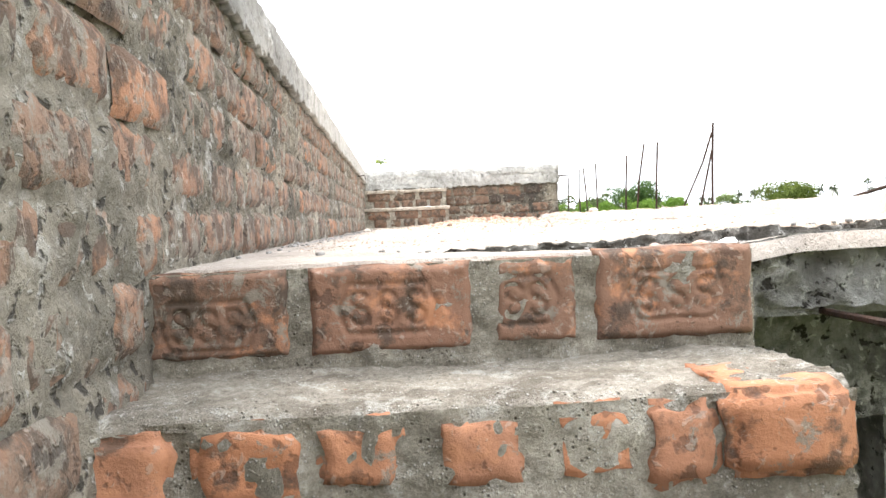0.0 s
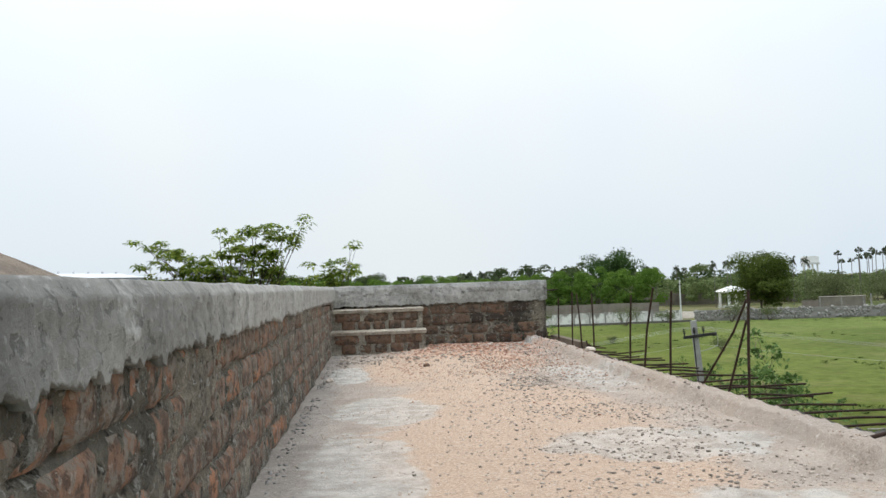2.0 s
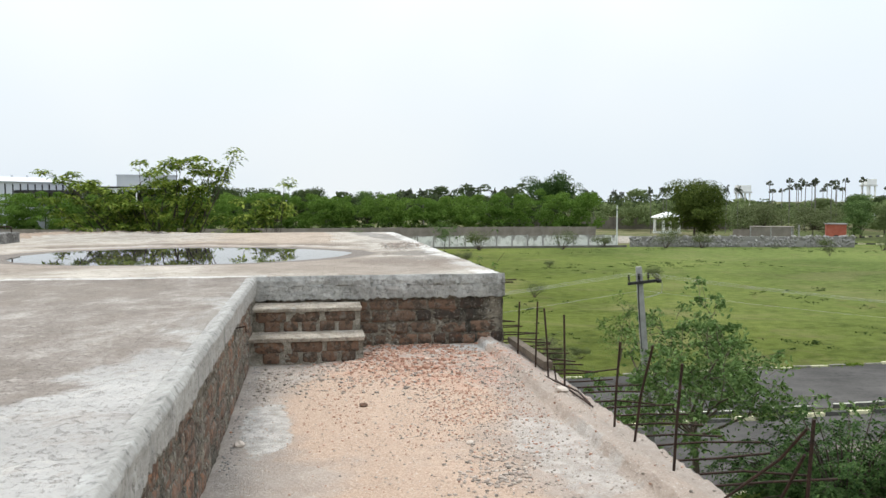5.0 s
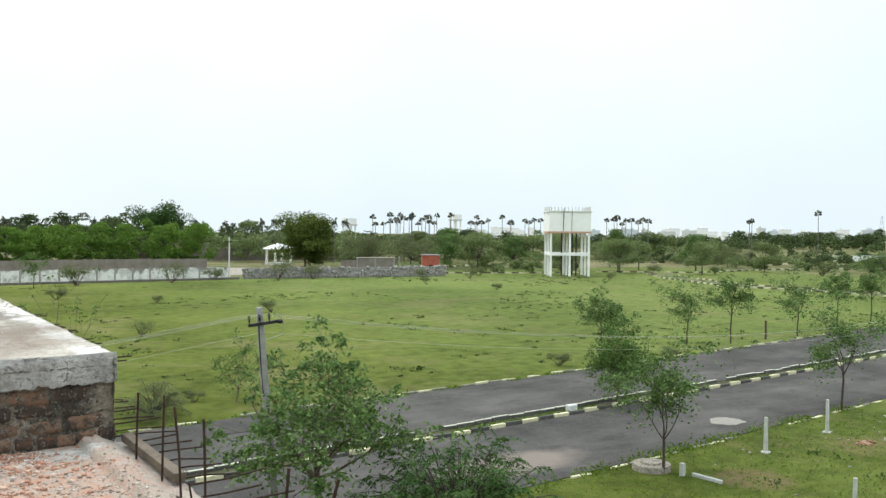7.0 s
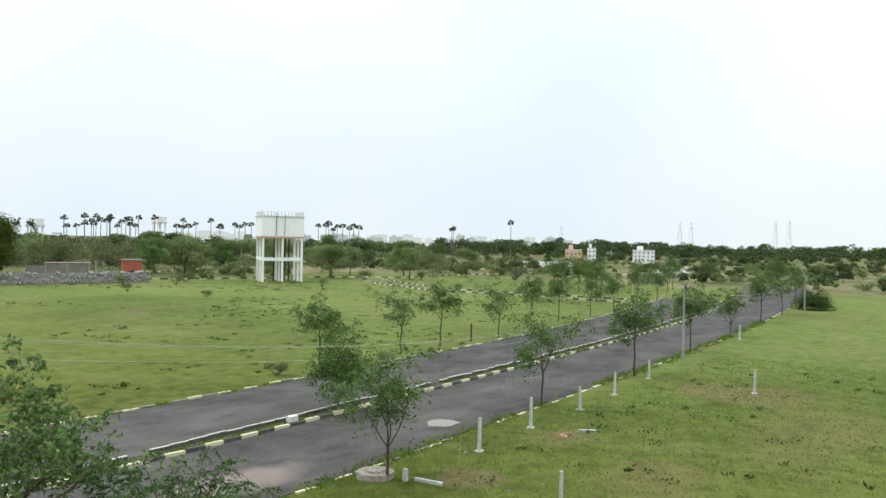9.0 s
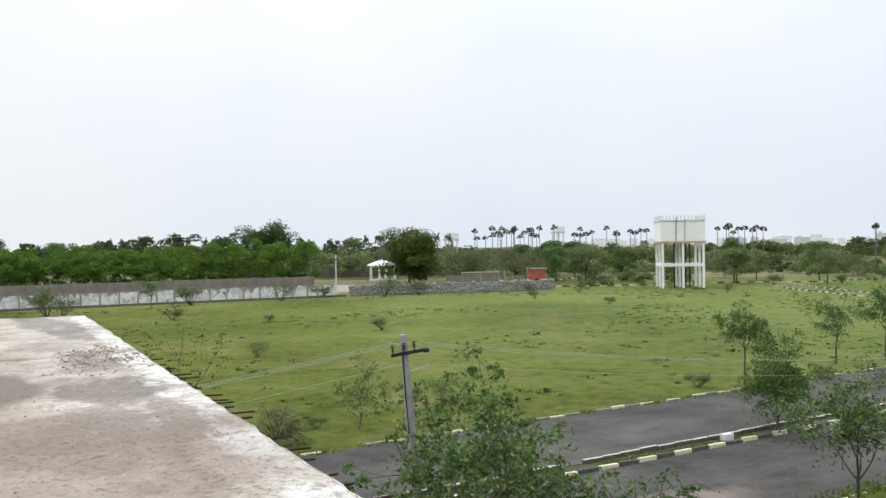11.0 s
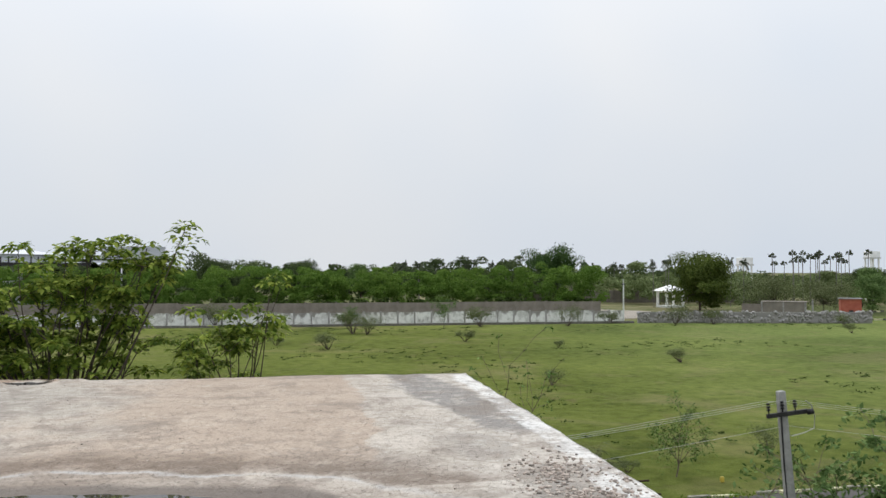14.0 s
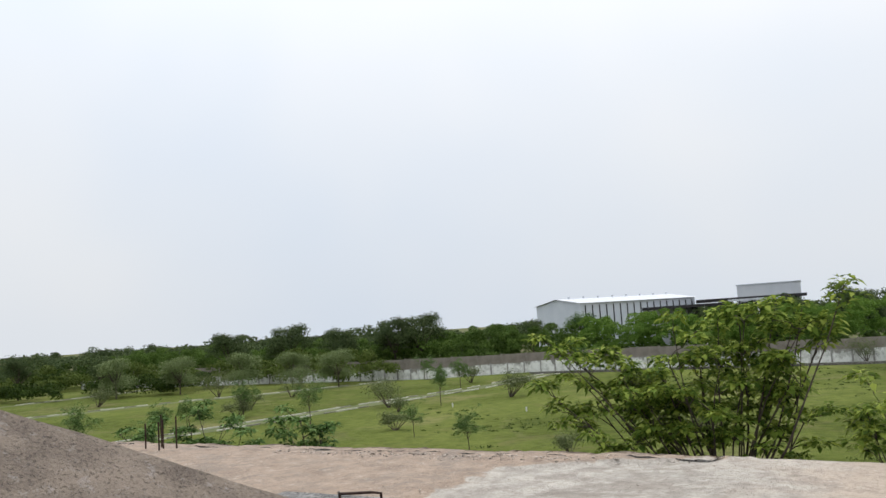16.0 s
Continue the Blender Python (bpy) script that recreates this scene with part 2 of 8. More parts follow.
def lower_roof_material():
    k = Mat("screed_with_sand")
    fine = k.noise(75, 5, 0.75)
    mid = k.noise(4, 6, 0.65)
    col = k.ramp(k.math("ADD", k.math("MULTIPLY", mid, 0.6), k.math("MULTIPLY", fine, 0.4)), [(0.38, (0.245, 0.208, 0.177)), (0.6, (0.44, 0.378, 0.328))])
    grey = k.ramp(k.noise(1.6, 6, 0.65), [(0.5, 0.0), (0.58, 1.0)])
    col = k.mix(k.math("MULTIPLY", grey, 0.4), col, (0.3, 0.262, 0.23))
    xs, ys, _ = k.xyz()
    curb = k.math("DIVIDE", k.math("SUBTRACT", k.math("ADD", xs, k.math("MULTIPLY", k.math("SUBTRACT", k.noise(5, 5, 0.7), 0.5), 0.2)), 1.9), 0.05, True)
    col = k.mix(k.math("MULTIPLY", curb, 0.8), col, k.mix(k.noise(12, 6, 0.75), (0.245, 0.203, 0.17), (0.47, 0.4, 0.345)))
    sand = k.mix(k.ramp(fine, [(0.38, 0.0), (0.62, 1.0)]), (0.4, 0.277, 0.2), (0.558, 0.418, 0.318))
    col = k.mix(k.math("MULTIPLY", blob(k, 1.25, 4.6, 0.95, 4.0, 0.5, 0.7, 2.0), 0.3), col, sand)
    col = k.mix(blob(k, 1.0, 3.2, 0.62, 2.1, 0.3, 0.5, 2.4), col, sand)
    col = k.mix(blob(k, 0.95, 6.1, 0.72, 1.2, 0.3, 0.5, 2.4), col, sand)
    col = k.mix(k.math("MULTIPLY", blob(k, 1.3, 1.2, 0.9, 0.8, 0.4, 0.7, 2.6), 0.45), col, sand)
    lime = k.mix(k.ramp(k.noise(9, 6, 0.7), [(0.4, 0.0), (0.6, 1.0)]), (0.34, 0.315, 0.285), (0.57, 0.54, 0.5))
    for x0, y0, rx, ry0, f in ((0.45, 3.95, 0.26, 0.5, 0.65), (0.22, 5.75, 0.14, 0.6, 0.85), (0.34, 2.6, 0.2, 0.7, 0.6), (1.45, 1.6, 0.5, 0.38, 0.7), (1.45, 2.75, 0.4, 0.35, 0.6), (1.75, 5.0, 0.2, 0.8, 0.5), (1.55, 7.95, 0.5, 0.2, 0.9)):
        col = k.mix(k.math("MULTIPLY", blob(k, x0, y0, rx, ry0, 0.16, 0.8, 3.2), f), col, lime)
    dust = k.math("MULTIPLY", blob(k, 1.4, 7.2, 0.7, 0.7, 0.5, 0.7, 3.0), k.ramp(k.noise(16, 5, 0.7), [(0.45, 0.0), (0.6, 1.0)]))
    col = k.mix(k.math("MULTIPLY", dust, 0.75), col, (0.46, 0.23, 0.155))
    speck = k.ramp(k.cells(85), [(0.1, 1.0), (0.22, 0.0)])
    speck = k.math("MULTIPLY", speck, k.ramp(k.noise(3, 4), [(0.42, 0.0), (0.6, 1.0)]))
    col = k.mix(k.math("MULTIPLY", speck, 0.6), col, (0.2, 0.18, 0.16))
    pale = k.ramp(k.noise(48, 4, 0.7), [(0.6, 0.0), (0.66, 1.0)])
    col = k.mix(k.math("MULTIPLY", pale, 0.55), col, (0.6, 0.54, 0.48))
    k.bump(k.math("ADD", k.math("MULTIPLY", fine, 0.8), k.math("ADD", k.noise(18, 5, 0.7), k.math("MULTIPLY", speck, 0.6))), 0.9, 0.014)
    return k.done(col, 0.95)


def upper_roof_material():
    k = Mat("weathered_cement_roof")
    x, y, _ = k.xyz()
    fine = k.noise(60, 5, 0.75)
    mid = k.noise(1.7, 6, 0.68)
    wob = k.math("SUBTRACT", k.noise(1.1, 6, 0.7), 0.5)
    col = k.ramp(k.math("ADD", k.math("MULTIPLY", mid, 0.6), k.math("MULTIPLY", fine, 0.4)), [(0.36, (0.312, 0.269, 0.222)), (0.5, (0.452, 0.398, 0.335)), (0.64, (0.546, 0.491, 0.421))])
    # tan sand left on the middle of the terrace, with a crisp border towards the east
    sand = k.ramp(k.math("ADD", k.math("MULTIPLY", k.noise(2.2, 6, 0.7), 0.55), k.math("MULTIPLY", fine, 0.45)), [(0.34, (0.32, 0.246, 0.183)), (0.5, (0.406, 0.32, 0.246)), (0.66, (0.476, 0.386, 0.304))])
    ins = k.math("DIVIDE", k.math("SUBTRACT", k.math("ADD", 0.85, k.math("MULTIPLY", wob, 0.7)), x), 0.05, True)
    inw = k.math("DIVIDE", k.math("ADD", k.math("ADD", x, 1.9), k.math("MULTIPLY", wob, 3.0)), 0.9, True)
    iny = k.math("DIVIDE", k.math("SUBTRACT", y, 13.6), 0.5, True)
    col = k.mix(k.math("MULTIPLY", k.math("MULTIPLY", ins, inw), k.math("MULTIPLY", iny, 0.9)), col, sand)
    # grey cement towards the west, brown beyond it
    grey = k.ramp(k.noise(4, 6, 0.75), [(0.38, (0.235, 0.21, 0.178)), (0.62, (0.47, 0.425, 0.365))])
    col = k.mix(k.math("MULTIPLY", blob(k, -3.0, 16.4, 1.5, 1.6, 0.35, 0.8, 1.2), 0.75), col, grey)
    # the brown sandy layer that lies over the cement in the north-west
    ragged = k.math("MULTIPLY", k.math("SUBTRACT", k.noise(2.4, 6, 0.7), 0.5), 0.6)
    side = k.math("DIVIDE", k.math("SUBTRACT", k.math("ADD", -4.3, ragged), x), 0.06, True)
    rim = k.math("SUBTRACT", k.math("SUBTRACT", k.math("ADD", y, ragged), 17.1), k.math("MULTIPLY", k.math("ADD", x, 4.3), 0.45))
    rim = k.math("MULTIPLY", k.math("DIVIDE", rim, 0.06, True), k.math("DIVIDE", k.math("SUBTRACT", -1.8, x), 0.2, True))
    brown = k.ramp(k.math("ADD", k.math("MULTIPLY", k.noise(3, 6, 0.7), 0.6), k.math("MULTIPLY", fine, 0.4)), [(0.36, (0.19, 0.13, 0.092)), (0.64, (0.42, 0.31, 0.225))])
    col = k.mix(k.math("MULTIPLY", k.math("MAXIMUM", side, rim), 0.9), col, brown)
    # the older slab towards the south: dark, mottled, with a pale trowelled strip along its east side
    old = k.ramp(k.math("ADD", k.math("MULTIPLY", k.noise(2.6, 7, 0.75, (1, 0.6, 1)), 0.7), k.math("MULTIPLY", fine, 0.3)), [(0.36, (0.14, 0.114, 0.095)), (0.5, (0.23, 0.195, 0.168)), (0.63, (0.4, 0.362, 0.322))])
    south = k.math("LESS_THAN", y, 8.24)
    col = k.mix(k.math("MULTIPLY", south, 0.95), col, old)
    strip = k.mix(k.ramp(k.noise(1.6, 7, 0.72), [(0.4, 0.0), (0.6, 1.0)]), (0.34, 0.322, 0.3), (0.49, 0.468, 0.438))
    near = k.math("ADD", k.math("ADD", x, k.math("MULTIPLY", k.math("SUBTRACT", y, 4.64), -0.12)), k.math("MULTIPLY", k.math("SUBTRACT", k.noise(1.5, 7, 0.72), 0.5), 1.3))
    near = k.math("ADD", near, k.math("MULTIPLY", k.math("MAXIMUM", k.math("SUBTRACT", 4.0, y), 0.0), 1.3))
    near = k.math("MULTIPLY", k.math("DIVIDE", k.math("ADD", near, 0.37), 0.12, True), south)
    col = k.mix(k.math("MULTIPLY", near, 0.92), col, strip)
    seam = k.math("MULTIPLY", k.math("LESS_THAN", k.math("ABSOLUTE", k.math("SUBTRACT", k.math("ADD", y, k.math("MULTIPLY", wob, 0.05)), 8.27)), 0.035), k.math("LESS_THAN", x, 0.1))
    col = k.mix(k.math("MULTIPLY", seam, 0.8), col, (0.6, 0.58, 0.55))
    # cream lime along the east side
    lime = k.mix(k.ramp(k.noise(7, 6, 0.78), [(0.4, 0.0), (0.58, 1.0)]), (0.359, 0.316, 0.265), (0.577, 0.53, 0.468))
    edge = k.math("DIVIDE", k.math("SUBTRACT", k.math("ADD", x, k.math("MULTIPLY", wob, 1.5)), 1.1), 0.3, True)
    edge = k.math("MULTIPLY", edge, k.math("GREATER_THAN", y, 8.2))
    col = k.mix(k.math("MULTIPLY", edge, 0.7), col, lime)
    # dark lichen band running in from the far corner
    u = k.math("SUBTRACT", k.math("ADD", x, k.math("MULTIPLY", wob, 0.9)), k.math("ADD", 1.47, k.math("MULTIPLY", k.math("SUBTRACT", 18.0, y), 0.115)))
    band = k.math("SUBTRACT", 1.0, k.math("DIVIDE", k.math("SUBTRACT", k.math("ABSOLUTE", u), 0.22), 0.1, True))
    band = k.math("MULTIPLY", band, k.math("DIVIDE", k.math("SUBTRACT", k.math("ADD", y, k.math("MULTIPLY", wob, 2.0)), 14.3), 0.4, True))
    band = k.math("MULTIPLY", band, k.ramp(k.noise(5, 6, 0.75), [(0.36, 0.25), (0.5, 1.0)]))
    col = k.mix(k.math("MULTIPLY", band, 0.85), col, k.mix(fine, (0.15, 0.14, 0.13), (0.25, 0.234, 0.215)))
    for x0, y0, rx, ry0, f in ((1.8, 13.0, 0.28, 0.6, 0.5), (1.72, 11.5, 0.3, 0.6, 0.85), (1.3, 10.2, 0.5, 0.5, 0.5), (1.95, 10.2, 0.18, 0.7, 0.6), (1.45, 14.2, 0.3, 0.4, 0.4)):
        m = k.math("MULTIPLY", blob(k, x0, y0, rx, ry0, 0.2, 0.9, 2.6), k.ramp(k.noise(7, 6, 0.75), [(0.4, 0.2), (0.52, 1.0)]))
        col = k.mix(k.math("MULTIPLY", m, f), col, (0.135, 0.12, 0.104))
    for x0, y0, rx, ry0, f in ((1.76, 11.3, 0.3, 0.55, 0.62), (1.5, 9.85, 0.5, 0.6, 0.55), (1.72, 12.7, 0.22, 0.5, 0.4)):
        col = k.mix(k.math("MULTIPLY", blob(k, x0, y0, rx, ry0, 0.25, 0.5, 3.5), f), col, k.mix(fine, (0.13, 0.118, 0.105), (0.26, 0.24, 0.215)))
    white = k.math("DIVIDE", k.math("SUBTRACT", k.math("ADD", x, k.math("MULTIPLY", wob, 0.45)), 1.94), 0.05, True)
    white = k.math("MULTIPLY", white, k.ramp(k.noise(4, 6, 0.75), [(0.42, 0.1), (0.5, 1.0)]))
    col = k.mix(k.math("MULTIPLY", k.math("MULTIPLY", white, k.math("GREATER_THAN", y, 8.2)), 0.85), col, (0.7, 0.685, 0.65))
    # small stains and scuffs
    fleck = k.ramp(k.noise(3.2, 8, 0.8), [(0.51, 0.0), (0.58, 1.0)])
    col = k.mix(k.math("MULTIPLY", fleck, 0.45), col, (0.2, 0.162, 0.13))
    pale = k.ramp(k.noise(8.5, 6, 0.8), [(0.57, 0.0), (0.63, 1.0)])
    col = k.mix(k.math("MULTIPLY", pale, 0.3), col, (0.562, 0.515, 0.452))
    dark = k.ramp(k.noise(0.9, 6, 0.76, warp=0.6), [(0.52, 0.0), (0.6, 1.0)])
    col = k.mix(k.math("MULTIPLY", dark, 0.6), col, (0.215, 0.178, 0.145))
    col = k.mix(k.math("MULTIPLY", blob(k, 0.9, 9.5, 1.3, 1.3, 0.5, 0.8, 1.6), 0.6), col, (0.2, 0.15, 0.115))
    col = k.mix(k.math("MULTIPLY", blob(k, -3.2, 9.6, 1.6, 1.2, 0.5, 0.8, 1.6), 0.55), col, (0.2, 0.15, 0.115))
    # tide marks round the puddle
    dx = k.math("DIVIDE", k.math("ADD", x, 1.1), 2.75)
    dy = k.math("DIVIDE", k.math("SUBTRACT", y, 11.9), 2.1)
    d = k.math("ADD", k.math("MULTIPLY", dx, dx), k.math("MULTIPLY", dy, dy))
    d = k.math("ADD", d, k.math("MULTIPLY", k.math("SUBTRACT", k.noise(1.4, 5, 0.6), 0.5), 0.35))
    damp = k.ramp(d, [(0.76, 1.0), (0.93, 0.0)])
    col = k.mix(k.math("MULTIPLY", damp, 0.35), col, (0.2, 0.145, 0.11))
    wet = k.ramp(d, [(0.7, 1.0), (0.775, 0.0)])
    col = k.mix(k.math("MULTIPLY", wet, 0.9), col, (0.125, 0.1, 0.08))
    ring = k.math("MULTIPLY", k.ramp(d, [(0.92, 0.0), (0.955, 1.0)]), k.ramp(d, [(0.96, 1.0), (1.0, 0.0)]))
    ring = k.math("MULTIPLY", ring, k.ramp(k.noise(3, 5, 0.65), [(0.36, 0.15), (0.5, 1.0)]))
    ring = k.math("MULTIPLY", ring, k.ramp(k.math("MULTIPLY", y, 0.05), [(0.64, 0.0), (0.675, 1.0)]))
    col = k.mix(k.math("MULTIPLY", ring, 0.7), col, (0.484, 0.468, 0.448))
    silt = k.math("MULTIPLY", k.ramp(k.math("MULTIPLY", d, 0.5), [(0.485, 0.0), (0.51, 1.0)]), k.ramp(k.math("MULTIPLY", d, 0.5), [(0.6, 1.0), (0.78, 0.0)]))
    silt = k.math("MULTIPLY", silt, k.math("GREATER_THAN", y, 13.3))
    col = k.mix(k.math("MULTIPLY", silt, k.ramp(k.noise(6, 6, 0.75), [(0.38, 0.3), (0.55, 0.8)])), col, (0.16, 0.118, 0.088))
    col, g = grit(k, col, (0.16, 0.135, 0.11), (0.515, 0.468, 0.406), 0.35)
    k.bump(k.math("ADD", k.math("MULTIPLY", fine, 0.6), k.math("ADD", g, k.noise(14, 5, 0.7))), 0.7, 0.012)
    rough = k.math("SUBTRACT", 0.92, k.math("MULTIPLY", wet, 0.3))
    return k.done(col, rough)


def grass_material():
    k = Mat("field_grass")
    big = k.noise(0.035, 5, 0.6)
    small = k.noise(0.9, 6, 0.7)
    col = k.ramp(k.math("ADD", k.math("MULTIPLY", big, 0.55), k.math("MULTIPLY", small, 0.45)), [(0.36, (0.052, 0.066, 0.014)), (0.5, (0.108, 0.13, 0.029)), (0.64, (0.16, 0.178, 0.046))])
    dry = k.ramp(k.noise(0.06, 6, 0.65), [(0.55, 0.0), (0.68, 1.0)])
    col = k.mix(k.math("MULTIPLY", dry, 0.5), col, (0.24, 0.2, 0.1))
    weed = k.ramp(k.cells(0.45), [(0.08, 1.0), (0.2, 0.0)])
    weed = k.math("MULTIPLY", weed, k.ramp(k.noise(0.15, 4), [(0.5, 0.0), (0.62, 1.0)]))
    col = k.mix(k.math("MULTIPLY", weed, 0.6), col, (0.045, 0.06, 0.02))
    x, y, _ = k.xyz()
    lush = k.math("DIVIDE", k.math("SUBTRACT", k.math("ADD", x, k.math("MULTIPLY", k.noise(0.03, 4, 0.6), 40.0)), 38.0), 55.0, True)
    green = k.ramp(k.math("ADD", k.math("MULTIPLY", big, 0.4), k.math("MULTIPLY", small, 0.6)), [(0.38, (0.084, 0.118, 0.035)), (0.62, (0.18, 0.226, 0.076))])
    col = k.mix(k.math("MULTIPLY", lush, 0.6), col, green)
    # rough dry plots beyond the cross road and behind the compound walls
    wob = k.math("MULTIPLY", k.math("SUBTRACT", k.noise(0.02, 4, 0.6), 0.5), 50.0)
    out = k.math("MAXIMUM", k.math("DIVIDE", k.math("SUBTRACT", k.math("ADD", x, wob), 190.0), 12.0, True), k.math("DIVIDE", k.math("SUBTRACT", k.math("ADD", y, k.math("MULTIPLY", wob, 0.2)), 166.0), 4.0, True))
    rank = k.ramp(k.math("ADD", k.math("MULTIPLY", k.noise(0.018, 6, 0.7), 0.6), k.math("MULTIPLY", k.noise(0.2, 5, 0.7), 0.4)), [(0.4, (0.06, 0.075, 0.028)), (0.5, (0.12, 0.13, 0.055)), (0.56, (0.21, 0.18, 0.11)), (0.64, (0.1, 0.125, 0.05))])
    col = k.mix(out, col, rank)
    # faint worn tracks and bare drifts
    bare = k.ramp(k.noise(0.045, 7, 0.72, warp=1.2), [(0.56, 0.0), (0.62, 1.0)])
    col = k.mix(k.math("MULTIPLY", bare, 0.35), col, (0.19, 0.165, 0.085))
    tuft = k.ramp(k.noise(0.5, 7, 0.78), [(0.54, 0.0), (0.6, 1.0)])
    col = k.mix(k.math("MULTIPLY", tuft, 0.4), col, (0.045, 0.065, 0.018))
    thin = k.ramp(k.noise(0.22, 7, 0.75, warp=0.8), [(0.57, 0.0), (0.64, 1.0)])
    col = k.mix(k.math("MULTIPLY", thin, 0.4), col, (0.16, 0.13, 0.065))
    for x0, y0, rx, ry0, f in ((57.0, 18.0, 4.0, 4.5, 0.7), (34.5, 15.6, 2.6, 2.2, 0.5), (29.2, 21.4, 1.4, 1.5, 0.75), (38.2, 21.8, 2.2, 1.3, 0.5), (48.0, 12.0, 8.0, 3.0, 0.4)):
        soil = k.math("MULTIPLY", blob(k, x0, y0, rx, ry0, 0.5, 0.7, 0.8), k.ramp(k.noise(2.5, 6, 0.75), [(0.4, 0.25), (0.56, 1.0)]))
        col = k.mix(k.math("MULTIPLY", soil, f), col, (0.2, 0.14, 0.085))
    k.bump(k.math("ADD", k.noise(9, 6, 0.8), k.math("MULTIPLY", small, 2.0)), 0.8, 0.12)
    return k.done(col, 1.0, spec=0.03)


def asphalt_material():
    k = Mat("worn_asphalt")
    col = k.ramp(k.math("ADD", k.math("MULTIPLY", k.noise(0.35, 5, 0.6), 0.6), k.math("MULTIPLY", k.noise(6, 5, 0.7), 0.4)), [(0.36, (0.036, 0.034, 0.032)), (0.64, (0.09, 0.084, 0.078))])
    dust = k.ramp(k.noise(0.16, 6, 0.7, (0.6, 1.5, 1)), [(0.46, 0.0), (0.68, 1.0)])
    col = k.mix(k.math("MULTIPLY", dust, 0.45), col, (0.15, 0.138, 0.126))
    patch = k.ramp(k.noise(0.6, 6, 0.75), [(0.6, 0.0), (0.64, 1.0)])
    col = k.mix(k.math("MULTIPLY", patch, 0.4), col, (0.032, 0.031, 0.03))
    mud = blob(k, 22.5, 28.2, 3.5, 1.3, 0.6, 0.6, 0.5)
    col = k.mix(k.math("MULTIPLY", mud, 0.6), col, (0.27, 0.22, 0.19))
    k.bump(k.noise(30, 5, 0.8), 0.4, 0.01)
    return k.done(col, 0.95, spec=0.12)


def leaf_material(name, lo, mid, hi, through_light=0.22, patches=0.0):
    k = Mat(name)
    geo = k.n.new("ShaderNodeNewGeometry")
    col = k.ramp(geo.outputs["Random Per Island"], [(0.0, lo), (0.55, mid), (1.0, hi)])
    if patches:
        old = k.ramp(k.noise(patches, 3, 0.6), [(0.42, 0.0), (0.58, 1.0)])
        col = k.mix(k.math("MULTIPLY", old, 0.6), col, lo)
    k.done(col, 0.75, spec=0.08)
    tr = k.n.new("ShaderNodeBsdfTranslucent")
    k.l.new(col, tr.inputs["Color"])
    mx = k.n.new("ShaderNodeMixShader")
    mx.inputs[0].default_value = through_light
    k.l.new(k.b.outputs[0], mx.inputs[1])
    k.l.new(tr.outputs[0], mx.inputs[2])
    k.l.new(mx.outputs[0], k.n["Material Output"].inputs["Surface"])
    return k.m


def chip_material(name, lo, mid, hi):
    """Broken bits, each of its own tone."""
    k = Mat(name)
    geo = k.n.new("ShaderNodeNewGeometry")
    col = k.ramp(geo.outputs["Random Per Island"], [(0.0, lo), (0.55, mid), (1.0, hi)])
    col = k.mix(k.math("MULTIPLY", k.noise(90, 4, 0.7), 0.4), col, lo)
    k.bump(k.noise(60, 4), 0.4, 0.01)
    return k.done(col, 0.92)


def painted_material(name, paint, under, wear=0.55, scale=6.0, rand=True, fade=0.5):
    k = Mat(name, rand)
    w = k.ramp(k.noise(scale, 6, 0.7), [(wear, 0.0), (wear + 0.08, 1.0)])
    col = k.mix(w, k.mix(k.math("MULTIPLY", k.noise(scale * 0.6, 4), fade), paint, under), under)
    k.bump(k.noise(30, 4), 0.4, 0.01)
    return k.done(col, 0.85)


def whitewash_material():
    """Whitewash streaked by rain from the top, flaking in places."""
    k = Mat("stained_whitewash", True)
    col = k.ramp(k.noise(0.9, 6, 0.7), [(0.4, (0.5, 0.49, 0.46)), (0.55, (0.74, 0.73, 0.7))])
    z = k.n.new("ShaderNodeTexCoord").outputs["Object"]
    sep = k.n.new("ShaderNodeSeparateXYZ")
    k.l.new(z, sep.inputs[0])
    reach = k.math("ADD", k.math("MULTIPLY", k.noise(0.55, 7, 0.72, (1.0, 1.0, 0.2)), 3.2), k.math("MULTIPLY", sep.outputs["Z"], 0.55))
    run = k.ramp(k.math("MULTIPLY", reach, 0.3), [(0.77, 0.0), (0.84, 1.0)])
    col = k.mix(k.math("MULTIPLY", run, 0.8), col, (0.15, 0.135, 0.115))
    flake = k.ramp(k.noise(0.7, 7, 0.75, warp=0.8), [(0.6, 0.0), (0.63, 1.0)])
    col = k.mix(k.math("MULTIPLY", flake, 0.7), col, (0.24, 0.215, 0.185))
    k.bump(k.noise(8, 4), 0.3, 0.02)
    return k.done(col, 0.9)


MAT_BRICK = brick_material("old_brick")
MAT_BRICK_STEP = brick_material("step_brick", 0.5, ((0.0, (0.115, 0.068, 0.048)), (0.4, (0.15, 0.082, 0.055)), (0.7, (0.18, 0.092, 0.06)), (1.0, (0.135, 0.076, 0.054))), (0.24, 0.135, 0.09), 0.53, 0.6, 0.7, (0.4, 0.18, 0.095), 0.45)
MAT_BRICK_HEAD = brick_material("orange_brick_end", 0.53, ((0.0, (0.3, 0.125, 0.065)), (0.5, (0.36, 0.15, 0.075)), (1.0, (0.26, 0.12, 0.072))), (0.3, 0.16, 0.1), 0.56, 0.6, 0.5, (0.42, 0.19, 0.1), 0.55)
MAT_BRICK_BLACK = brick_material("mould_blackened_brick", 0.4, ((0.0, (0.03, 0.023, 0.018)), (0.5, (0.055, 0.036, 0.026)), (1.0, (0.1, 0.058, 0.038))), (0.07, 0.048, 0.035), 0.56)
